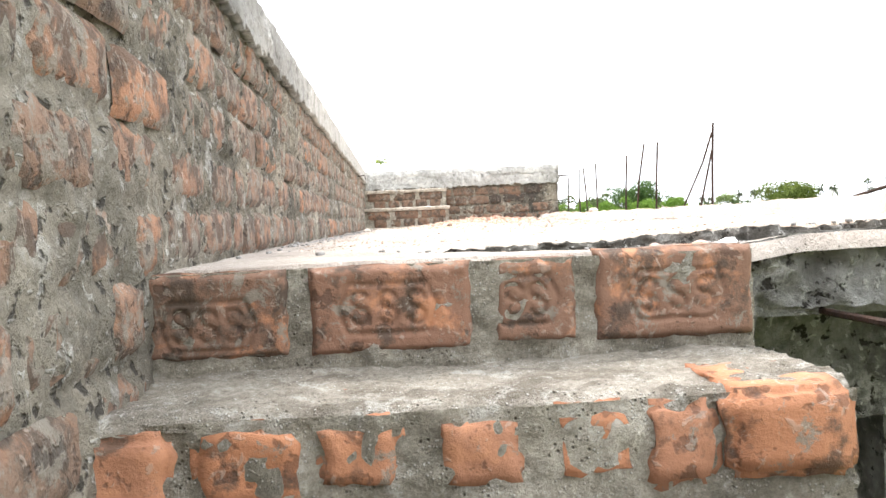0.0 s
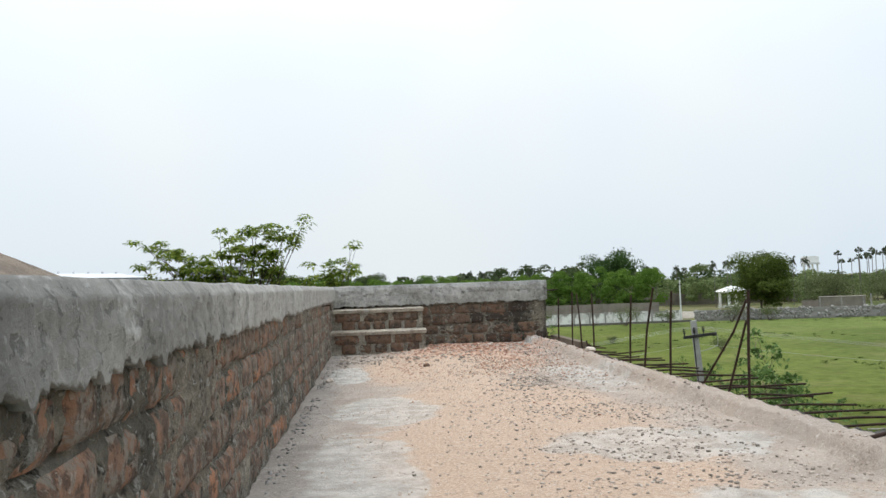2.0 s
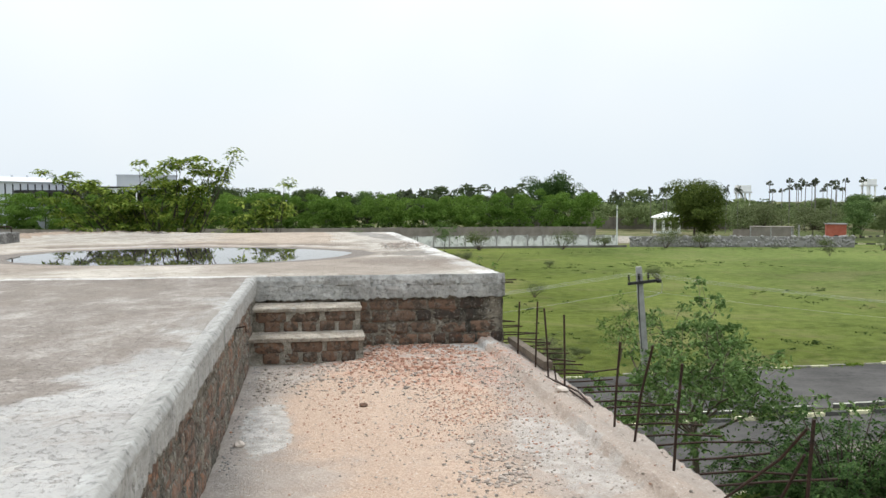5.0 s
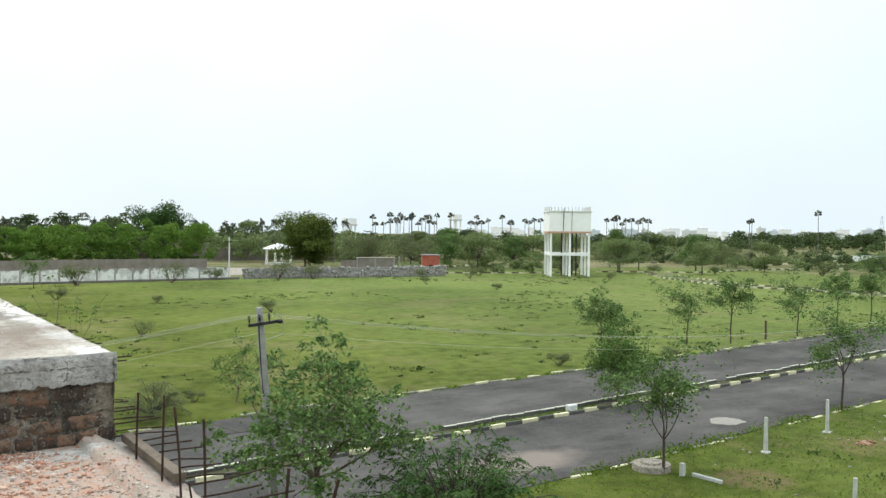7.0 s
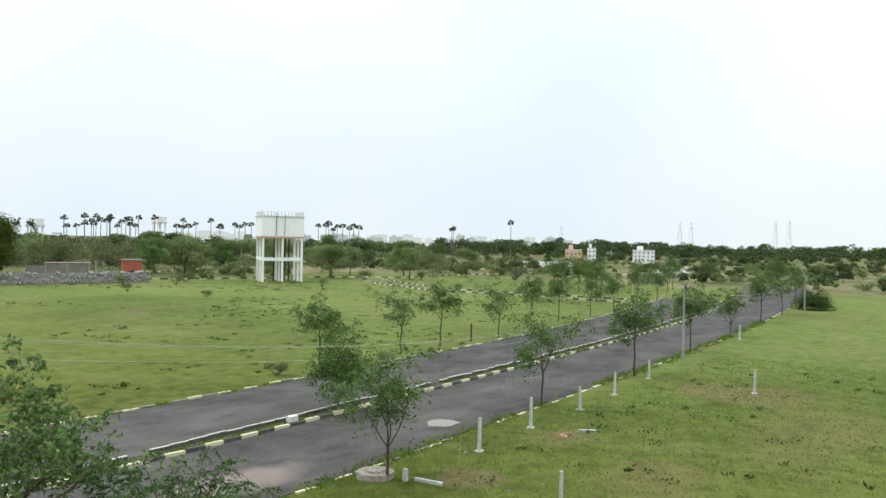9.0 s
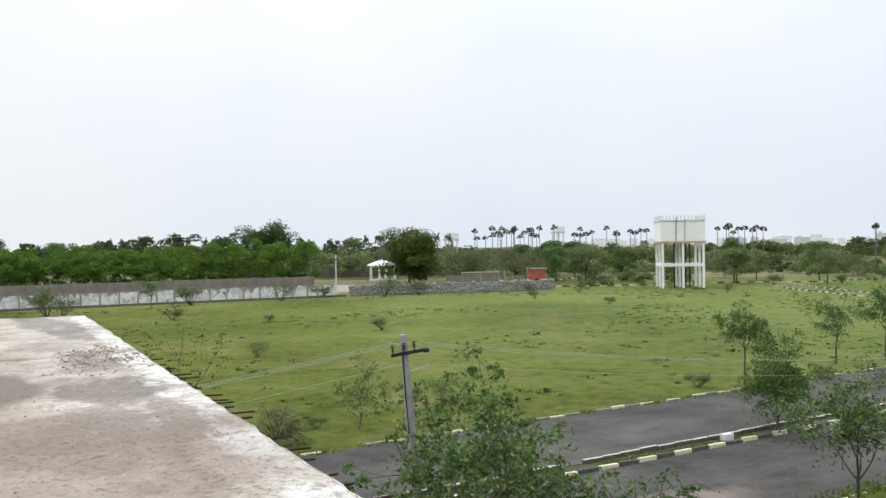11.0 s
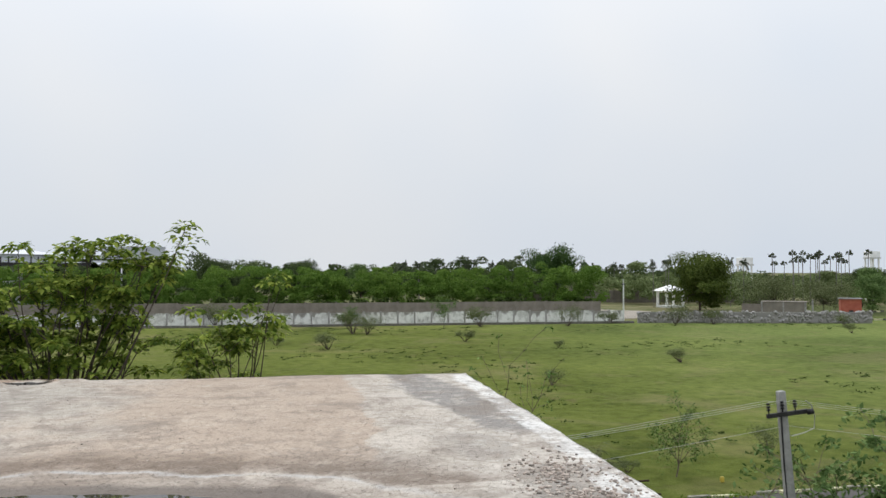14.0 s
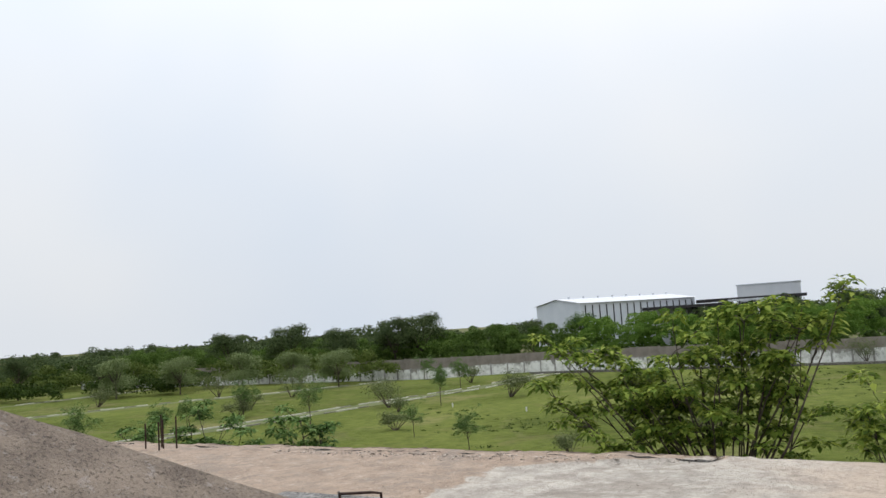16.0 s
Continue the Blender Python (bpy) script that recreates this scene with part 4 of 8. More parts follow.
thing("ground", "green grass field with bare patches and weeds", "ground", kind="structure",
      data=sheet("ground", gx, [-4000, -800, -200, -60, 0, 20, 40, 60, 90, 120, 160, 220, 320, 600, 1200, 4000], lambda x, y: G, MAT_GRASS))

ROAD = 0.045      # the road's turn against the building


def ry(x, y0):
    k = (y0 - 25.75) / 17.4
    return y0 + ROAD * (x - 30) + (0.0005 + 0.0004 * k) * max(0.0, x - 60 + 12 * k) ** 2


def strip(name, y0, y1, x0, x1, z, material):
    xs = steps_of(x0, x1, 4.0)
    verts = [(x, ry(x, y), z) for x in xs for y in (y0, y1)]
    n = len(xs)
    faces = [(2 * i, 2 * i + 2, 2 * i + 3, 2 * i + 1) for i in range(n - 1)]
    top = [(a[0], a[1], z - 0.4) for a in verts]
    sides = []
    m = len(verts)
    for i in range(n - 1):
        sides.append((2 * i, 2 * i + m, 2 * i + 2 + m, 2 * i + 2))
        sides.append((2 * i + 1, 2 * i + 3, 2 * i + 3 + m, 2 * i + 1 + m))
    return mesh_from(name, verts + top, faces + sides, material)


thing("road_near", "grey asphalt carriageway with dusty wear", "road", kind="structure", data=strip("road", 25.9, 33.55, -70, 215, G + 0.03, MAT_ASPHALT))
thing("road_far", "grey asphalt carriageway with dusty wear", "road", kind="structure", data=strip("road", 34.85, 43.0, -70, 150, G + 0.03, MAT_ASPHALT))
thing("median", "narrow planted soil strip between two carriageways", "median", kind="structure", data=strip("median", 33.78, 34.62, -70, 215, G + 0.05, MAT_SOIL))


def kerb_piece(material, length=1.08, w=0.16, h=0.17):
    bm = bmesh.new()
    box(bm, -length / 2, length / 2, -w / 2, w / 2, -0.15, h, 0.03)
    for v in bm.verts:
        v.co += Vector((0, 0.02 * fbm(v.co.x, h, length, 3), 0.02 * fbm(v.co.x, 4 + h, w, 3)))
    # Two materials: the top takes the light one, the sides the shade tone.
    if isinstance(material, list):
        for f in bm.faces:
            f.material_index = 1 if f.calc_center_median().z > h - 0.05 else 0
    return bm_mesh("kerb_stone", bm, material)


KERB_Y = [kerb_piece(MAT_YELLOW), kerb_piece(MAT_YELLOW, 1.04, 0.17, 0.16)]
KERB_K = [kerb_piece(MAT_BLACK), kerb_piece(MAT_BLACK, 1.04, 0.15, 0.16)]
KERB_G = [kerb_piece(MAT_KERB_GREY), kerb_piece(MAT_KERB_GREY, 1.04, 0.18, 0.18)]
# Black sides under pale tops put the shaded kerb face into the colour.
KERB_SHADED = [kerb_piece([MAT_BLACK, MAT_KERB_PALE], 1.1, 0.14, 0.27), kerb_piece([MAT_BLACK, MAT_KERB_PALE], 1.06, 0.13, 0.25)]


def kerb(name, path, label, sink=0.0, step=1.12, tall=1.0, stones=None, lost=0.14):
    """A kerb of painted stones along a polyline of (x, y)."""
    rnd = random.Random(name + label)
    top = thing(name, label, "kerb", "road kerbs", kind="structure")
    n = 0
    light, dark = stones or (KERB_Y, KERB_K)
    for (xa, ya), (xb, yb) in zip(path, path[1:]):
        ln = math.hypot(xb - xa, yb - ya)
        turn = math.atan2(yb - ya, xb - xa)
        for i in range(int(ln / step)):
            f = (i + 0.5) * step / ln
            n += 1
            if rnd.random() < lost:
                continue
            me = rnd.choice(light if n % 2 else dark)
            child("kerb_stone", me, top, "", Matrix.LocRotScale((xa + (xb - xa) * f, ya + (yb - ya) * f + rnd.uniform(-0.04, 0.04), G - sink + rnd.uniform(-0.04, 0.02)),
                                                                Euler((rnd.uniform(-0.06, 0.06), rnd.uniform(-0.02, 0.02), turn + rnd.uniform(-0.03, 0.03))), (min(step / 1.12, tall * 1.4), 1, tall)))
    return top


def along(y0, x1):
    return [(x, ry(x, y0)) for x in (-18, 20, 48, 62, 76, 90, 105, 120, 135, 150, 165, 180) if x <= x1]


kerb("kerb_north", along(43.15, 150), "row of worn cream and grey kerb stones by grass", 0.03, stones=(KERB_Y, KERB_G))
kerb("kerb_median_north", along(34.72, 180), "row of pale kerb stones along the sunken median", stones=(KERB_SHADED, KERB_SHADED), lost=0.06)
kerb("kerb_median_south", along(33.67, 180), "row of yellow and black kerb stones along the median", tall=1.25)
kerb("kerb_south", along(25.75, 180), "sunken kerb stones half buried in grass", 0.12, stones=(KERB_Y, KERB_G), lost=0.35)


def verge_grass(name, label, y0, width, n, seed, x0=-10, x1=120):
    """Grass that creeps over a kerb in uneven drifts."""
    rng = np.random.RandomState(seed)
    x = rng.uniform(x0, x1, n)
    keep = np.array([fbm(v, y0, seed, 0.35) + rng.normal() * 0.12 > -0.05 for v in x])
    x = x[keep]
    y = np.array([ry(v, y0) for v in x]) + rng.normal(size=len(x)) * width
    co = np.stack([x, y, np.full(len(x), G + 0.07)], 1)
    return tagged(new(name, quads_mesh(name, leaf_quads(rng, co, 0.2, 0.28, -0.8), LEAF_GRASS)), label, "grass", "", "stuff")


verge_grass("kerb_grass", "grass creeping over the field kerb", 43.1, 0.25, 9000, 31)
verge_grass("kerb_grass", "rank grass growing in the sunken median", 34.2, 0.22, 9000, 32)
verge_grass("kerb_grass", "grass creeping over the buried near kerb", 25.85, 0.35, 12000, 33)

# ---- the building's own structure ----
rnd = random.Random(5)


def upper_z(x, y):
    d = ((x + 1.1) / 2.47) ** 2 + ((y - 11.9) / 1.95) ** 2
    z = UP - 0.075 * math.exp(-d * 1.15)
    calm = min(1.0, 0.12 + max(0.0, d - 0.6))
    z += (0.012 * fbm(x, y, 0, 0.7) + 0.004 * fbm(x, y, 3, 4.0)) * calm
    ring = ((x + 1.1) / 2.75) ** 2 + ((y - 11.9) / 2.1) ** 2 + 0.12 * fbm(x, y, 5, 0.9)
    z += 0.012 * min(1.0, max(0.0, (ring - 0.97) / 0.06))
    if y < 8.25 and x > -0.3:
        z = UP + 0.3 * (z - UP) - (0.016 if x > -0.05 else 0.0)
    elif y < 8.25:
        z -= 0.022
    if x < -4.35 + 0.2 * fbm(y, 1, 2, 1.2) or (x < -1.9 and y > 17.05 + 0.45 * (x + 4.3) + 0.15 * fbm(x, 0, 8, 1.5)):
        z += 0.03 + 0.022 * fbm(x, y, 4, 1.7) + 0.012 * fbm(x, y, 7, 11)
    return z


def edge_right(y):
    return 2.16 + 0.02 * fbm(0, y, 0, 2.5) + 0.008 * fbm(0, y, 5, 11)


def edge_back(x):
    return 18.12 + 0.02 * fbm(x, 0, 0, 2.0) - (0.0 if x > -2.3 else 0.3) + 0.02 * fbm(x, 0, 3, 9) * (1 if x > -2.3 else 2.2)


xs = steps_of(-12, 2.16, 0.08)
ys = steps_of(-4.0, 18.12, 0.08)


def upper_grid():
    nx = len(xs)
    verts, faces = [], []
    for y in ys:
        for x in xs:
            xx, yy = x, y
            if x > 2.1:
                xx = edge_right(y)
            if y > 18.06:
                yy = edge_back(x)
            if y < 8.21 and -0.02 < x < 0.06:
                xx = -0.03
            verts.append((xx, yy, upper_z(x, y)))
    for j in range(len(ys) - 1):
        for i in range(nx - 1):
            cx, cy = (xs[i] + xs[i + 1]) / 2, (ys[j] + ys[j + 1]) / 2
            if cy < 8.2 and cx > 0.02:
                continue
            a = j * nx + i
            faces.append((a, a + 1, a + nx + 1, a + nx))
    return mesh_from("roof_upper", verts, faces, MAT_UPPER, True)


thing("roof_upper", "weathered cement roof terrace with sandy and whitish patches", "roof", kind="structure", data=upper_grid())


def face_band(name, us, place_top, outward, depth_z, material, amp=0.012, rows=10):
    """A rough vertical face hanging from an edge."""
    vs = [i / rows for i in range(rows + 1)]

    def at(u, v):
        p = Vector(place_top(u))
        q = p - Vector((0, 0, depth_z * v))
        o = Vector(outward)
        return q + o * (amp * fbm(u, v * depth_z, 2, 9) + (0.012 * math.sin(min(1, v * 6) * math.pi / 2)))
    return wall_sheet(name, us, vs, at, material)


thing("roof_edge_east", "broken grey concrete slab edge with stubs", "slab edge", kind="structure",
      data=face_band("slab", steps_of(8.2, 18.1, 0.06), lambda y: (edge_right(y) - 0.01, y, upper_z(2.16, y) + 0.002), (1, 0, 0), 0.75, MAT_PLASTER))
thing("roof_edge_north", "ragged concrete slab edge over trees", "slab edge", kind="structure",
      data=face_band("slab", list(np.linspace(2.17, -12, 180)), lambda x: (x, edge_back(x) - 0.008, upper_z(x, 18.1) + 0.002), (0, 1, 0), 0.4, MAT_CONCRETE))
thing("wall_body_upper", "plain plastered house walls below the terrace", "wall", kind="structure",
      data=bm_mesh("body", boxes((-12, -0.3, -4.0, 17.7, G, UP - 0.16), (-0.3, 1.75, 8.5, 17.7, G, UP - 0.16), (-0.3, 1.4, 3.6, 8.45, G, -0.42)), MAT_PLASTER))

# puddle
bm = bmesh.new()
bmesh.ops.create_circle(bm, cap_ends=True, segments=48, radius=1)
for v in bm.verts:
    v.co = Vector((-1.1 + v.co.x * 2.7, 11.9 + v.co.y * 2.1, UP - 0.034))
thing("rain_puddle", "still shallow rain puddle on the cement terrace", "puddle", kind="structure", data=bm_mesh("water", bm, MAT_WATER))

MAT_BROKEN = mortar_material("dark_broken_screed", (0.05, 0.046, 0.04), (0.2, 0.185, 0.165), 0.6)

# lower roof
LX1 = 2.28


def ledge_y(x):
    return 0.55 + 0.05 * fbm(x, 3, 1, 1.8) + 0.03 * fbm(x, 1, 4, 14) + 0.08 * (x - 1)


def ledge_h(x):
    return 0.032 * min(1.0, max(0.05, (x - 0.3) / 0.8)) * (0.95 + 0.3 * fbm(x, 2, 7, 6))


def lower_z(x, y):
    z = 0.006 * fbm(x, y, 0, 1.2) + 0.004 * fbm(x, y, 2, 6) - 0.014 * min(1.0, max(0.0, (y - 0.05) / 0.3)) * min(1.0, max(0.0, (x - 0.2) / 0.4))
    z += 0.015 * math.exp(-(y / 0.22) ** 2) * min(1.0, max(0.0, (x - 0.84) / 0.1))
    if y > ledge_y(x):
        z += ledge_h(x) * min(1, (y - ledge_y(x)) / 0.012) + 0.006 * fbm(x, y, 6, 8) * (x > 0.5)
    rim = x - (1.93 + 0.02 * fbm(0, y, 7, 1.5) + 0.014 * fbm(0, y, 3, 9) - 0.05 * max(0.0, 3.0 - y))
    if y > ledge_y(x) and rim > 0:
        z += 0.058 * min(1, rim / 0.022) - 0.075 * min(1.0, max(0.0, rim - 0.1) / 0.16) + 0.014 * fbm(x, y, 9, 14)
    heap = math.exp(-((x - 1.2) / 0.75) ** 2 - ((y - 7.2) / 0.7) ** 2)
    z += heap * (0.045 + 0.03 * fbm(x, y, 5, 7))
    return z


lx, ly = steps_of(-0.02, LX1, 0.022), [0.008] + steps_of(0.02, 1.0, 0.013) + steps_of(1.03, 8.24, 0.034)


def lower_grid():
    nx = len(lx)
    verts = []
    for y in ly:
        for x in lx:
            xx = x + (0.02 * fbm(0, y, 0, 3) + 0.012 * fbm(0, y, 1, 12) if x > LX1 - 0.02 else 0)
            yy = y + (0.02 * fbm(x, 0, 0, 4) + 0.012 * fbm(x, 0, 2, 15) if y < 0.03 and x > 0.86 else 0.012 * fbm(x, 0, 5, 9) if y < 0.03 else 0)
            verts.append((xx, yy, lower_z(x, y) - (0.025 if y < 0.01 else 0)))
    faces = [(j * nx + i, j * nx + i + 1, (j + 1) * nx + i + 1, (j + 1) * nx + i) for j in range(len(ly) - 1) for i in range(nx - 1)]
    return mesh_from("roof_lower", verts, faces, MAT_LOWER, True)


thing("roof_lower", "cement portico roof strewn with sand and rubble", "roof", kind="structure", data=lower_grid())
thing("screed_edge", "dark broken edge of the cement screed", "screed edge", kind="structure",
      data=wall_sheet("screed", steps_of(0.42, LX1, 0.009), steps_of(0, 1, 0.14),
                      lambda u, v: (u, ledge_y(u) - 0.02 + 0.014 * fbm(u, v * 0.05, 2, 30) + 0.01 * v, lower_z(u, ledge_y(u) - 0.02) - 0.004 + (ledge_h(u) + 0.004 + 0.008 * fbm(u, 0, 9, 30)) * v), MAT_BROKEN))
thing("slab_edge_south", "broken concrete slab edge with cracked aggregate", "slab edge", kind="structure",
      data=wall_sheet("slab", steps_of(0.84, LX1 + 0.02, 0.012), steps_of(0, 1, 0.08),
                      lambda u, v: (u, 0.022 + 0.02 * fbm(u, 0, 0, 4) + (0.03 * fbm(u, v * 0.12, 6, 14) + 0.016 * fbm(u, v * 0.12, 2, 34)) * min(1, v * 3) + 0.02 * v, lower_z(u, 0.02) + 0.003 - 0.115 * v - 0.02 * v * fbm(u, 0, 3, 10)), MAT_CONCRETE))
thing("slab_edge_east", "broken concrete slab edge of the portico roof", "slab edge", kind="structure",
      data=wall_sheet("slab", steps_of(0.02, 8.25, 0.04), steps_of(0, 1, 0.2),
                      lambda u, v: (LX1 + 0.02 * fbm(0, u, 0, 3) + 0.02 * fbm(u, v, 6, 12) * v, u, lower_z(LX1, u) + 0.003 - 0.13 * v), MAT_CONCRETE))
thing("slab_soffit", "rough concrete underside of the portico roof", "slab", kind="structure",
      data=bm_mesh("soffit", boxes((0.0, LX1 - 0.02, 0.06, 8.2, -0.112, -0.03)), MAT_CONCRETE))
thing("beam", "pitted grey concrete beam under the slab", "beam", kind="structure",
      data=wall_sheet("beam", steps_of(0.7, LX1 - 0.05, 0.025), steps_of(-0.36, -0.1, 0.025),
                      lambda u, v: (u, 0.38 + 0.012 * fbm(u, v, 0, 9) + 0.012 * fbm(u, v, 3, 30), v + 0.012 * fbm(u, 0, 4, 12) * (v < -0.33)), MAT_CONCRETE))
thing("beam_back", "concrete beam body under the slab", "beam", kind="structure", data=bm_mesh("beam", boxes((0.7, LX1 - 0.06, 0.4, 0.62, -0.36, -0.113)), MAT_CONCRETE))
thing("column", "rough concrete column below the beam", "column", kind="structure",
      data=bm_mesh("column", boxes((1.29, 1.75, 0.42, 0.66, G, -0.362)), MAT_CONCRETE))

# ---- brick walls ----
def brick_mesh(L, H, seed, nu=9, nv=6, material=None):
    """The worn face of a brick: flat, chipped at its corners, its rim sunk into the mortar."""
    r = random.Random(seed)
    verts, faces = [], []
    chip = [(r.choice((-1, 1)), r.choice((-1, 1)), r.uniform(0.15, 0.45)) for _ in range(2)]
    for j in range(nv + 1):
        for i in range(nu + 1):
            u, v = i / nu * 2 - 1, j / nv * 2 - 1
            e = abs(u) ** 8 + abs(v) ** 7
            out = 0.002 - 0.01 * e + 0.0025 * fbm(u * 2 + seed, v * 1.4, seed, 1.3) + 0.002 * fbm(u * 3 + seed, v * 2, seed, 4)
            for cu, cv, cr in chip:
                out -= 0.009 * max(0.0, 1 - math.hypot(u - cu, (v - cv) * 0.7) / cr)
            verts.append((u * L / 2 * (1.06 + 0.04 * fbm(seed, v, 1, 2)), out, v * H / 2 * (1.06 + 0.05 * fbm(u, seed, 2, 2))))
    n = nu + 1
    faces = [(j * n + i, (j + 1) * n + i, (j + 1) * n + i + 1, j * n + i + 1) for j in range(nv) for i in range(nu)]
    return mesh_from("brick", verts, faces, material or MAT_BRICK, True)


HEADERS = [brick_mesh(l, 0.088, i) for i, l in enumerate((0.115, 0.12, 0.126, 0.106, 0.116, 0.1))]
STRETCHERS = [brick_mesh(l, 0.088, 10 + i) for i, l in enumerate((0.236, 0.24, 0.225, 0.23))]
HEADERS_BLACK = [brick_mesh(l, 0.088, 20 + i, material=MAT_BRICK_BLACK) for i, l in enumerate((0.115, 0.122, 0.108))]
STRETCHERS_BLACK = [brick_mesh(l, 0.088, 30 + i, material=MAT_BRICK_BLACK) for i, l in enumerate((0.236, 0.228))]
HEADERS_BROWN = [brick_mesh(l, 0.088, 40 + i, material=MAT_BRICK_BROWN) for i, l in enumerate((0.115, 0.122, 0.108))]
STRETCHERS_BROWN = [brick_mesh(l, 0.088, 50 + i, material=MAT_BRICK_BROWN) for i, l in enumerate((0.236, 0.228, 0.24))]
COURSE = 0.103


def lay(parent, length, courses, z0, place, seed, cut=None, mould=None, kinds=None):
    """Courses of bricks over a wall face: place(u, z) gives a matrix whose local y points out of the wall."""
    r = random.Random(seed)
    short, long = kinds or (HEADERS, STRETCHERS)
    for c in range(courses):
        u = r.uniform(-0.05, 0.05)
        head = c % 2 == 0
        while u < length - 0.05:
            if r.random() < 0.25:
                me = r.choice(short if not head else long)
            else:
                me = r.choice(short if head else long)
            L = max(v.co.x for v in me.vertices) * 2
            mid = u + L / 2
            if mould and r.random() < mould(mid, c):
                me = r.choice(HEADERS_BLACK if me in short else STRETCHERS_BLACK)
            if 0.03 < mid < length - 0.04 and not (cut and cut(mid, c)):
                turn = Euler((r.uniform(-0.012, 0.012), r.uniform(-0.03, 0.03), r.uniform(-0.008, 0.008)))
                m = place(mid, z0 + (c + 0.5) * COURSE + r.uniform(-0.005, 0.005)) @ Matrix.Translation((0, r.uniform(-0.006, 0.003), 0)) @ turn.to_matrix().to_4x4()
                child("brick", me, parent, "", m)
            u += L + r.uniform(0.0, 0.014)


WALL_Y0 = -1.6


def smear(u, v, seed):
    """How far rough mortar stands out over a brick face."""
    return 0.002 + 0.009 * fbm(u, v, seed, 3.5) + 0.007 * fbm(u, v, seed + 4, 18) + 0.006 * fbm(u, v, seed + 9, 55)


def joint(u, v, z0, seed):
    """Open cracks along the bed joints."""
    g = (v - z0) / COURSE + 0.07 * fbm(u, 0, seed, 5)
    g = abs(g - round(g)) * COURSE
    return -0.014 * math.exp(-(g / 0.01) ** 2) * max(0.0, 0.45 + 1.3 * fbm(u, round(v / COURSE), seed + 2, 2.6))


# west wall (x = 0, facing +x)
wall_west = thing("wall_west", "old red brick parapet wall with smeared mortar", "wall", kind="structure",
                  data=wall_sheet("mortar", steps_of(WALL_Y0, 2.2, 0.014) + steps_of(2.22, 8.2, 0.028), steps_of(-1.3, -0.72, 0.05) + steps_of(-0.7, 0.58, 0.015),
                                  lambda u, v: (smear(u, v, 1) + joint(u, v, 0.0, 1), u, v), MAT_MORTAR))
def coping(name, us, place, material=None, base=0.51):
    """A plaster band: its ragged underside, its rough face and its rounded top edge."""
    vs = [-0.12, -0.06, 0.0] + steps_of(0.03, 1, 0.05) + [1.06, 1.12]

    def at(u, v):
        low = base + 0.012 * fbm(u, 0, 6, 3) + 0.014 * fbm(u, 0, 2, 12) + 0.016 * fbm(u, 0, 8, 33)
        f = min(1, max(0, v))
        out = 0.024 + 0.006 * fbm(u, f * 0.2, 0, 5) + 0.003 * fbm(u, f * 0.2, 3, 26) + 0.0025 * fbm(u, f * 0.2, 7, 60) - 0.02 * max(0, f - 0.8) / 0.2
        if v < 0:
            out -= 0.028 * min(1, -v / 0.06)
        drop = 0.0
        if v > 1:
            out -= 0.55 * (v - 1)
            drop = 0.1 * (v - 1)
        return place(u, out, low * (1 - f) + (UP + 0.016 + 0.005 * fbm(u, 0, 4, 3)) * f - drop)
    return wall_sheet(name, us, vs, at, material or MAT_PLASTER)


thing("coping_west", "grey cement plaster band along the wall's top", "coping", kind="structure",
      data=coping("plaster", steps_of(WALL_Y0 - 0.4, 2.0, 0.009) + steps_of(2.02, 8.2, 0.02), lambda u, o, z: (o, u, z)))

TO_X = Matrix.Rotation(-math.pi / 2, 4, "Z")     # local y to +x
lay(wall_west, 8.2 - WALL_Y0, 5, 0.0, lambda u, z: Matrix.Translation((0.0045, WALL_Y0 + u, z)) @ TO_X, 3)
lay(wall_west, 1.55, 7, -0.721, lambda u, z: Matrix.Translation((0.0045, WALL_Y0 + u, z)) @ TO_X, 4)

# north wall (y = 8.2, facing -y)
wall_north = thing("wall_north", "stained brick wall under the raised terrace edge", "wall", kind="structure",
                   data=wall_sheet("mortar", list(np.linspace(2.17, -0.02, 110)), steps_of(-0.05, 0.5, 0.02),
                                   lambda u, v: (u, 8.193 - smear(u, v, 3) - joint(u, v, 0.02, 3), v), MAT_MORTAR_MOULD))
thing("coping_north", "grey plaster band with ragged lower edge", "coping", kind="structure",
      data=coping("plaster", list(np.linspace(2.185, -0.02, 120)), lambda u, o, z: (u, 8.19 - o, z + 0.02 * (z < 0.55)), MAT_PLASTER_PALE, 0.42))
TO_S = Matrix.Rotation(math.pi, 4, "Z")
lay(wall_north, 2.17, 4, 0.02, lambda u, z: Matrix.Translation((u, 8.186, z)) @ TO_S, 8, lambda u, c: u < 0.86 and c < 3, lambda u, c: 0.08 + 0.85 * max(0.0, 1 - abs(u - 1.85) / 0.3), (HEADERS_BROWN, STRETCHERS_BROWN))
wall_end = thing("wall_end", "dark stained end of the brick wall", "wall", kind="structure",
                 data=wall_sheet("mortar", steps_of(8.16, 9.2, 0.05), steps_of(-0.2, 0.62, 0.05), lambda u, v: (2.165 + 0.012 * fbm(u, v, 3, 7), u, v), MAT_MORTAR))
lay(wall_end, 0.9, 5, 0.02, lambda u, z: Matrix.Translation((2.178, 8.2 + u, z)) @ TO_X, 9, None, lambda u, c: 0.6)


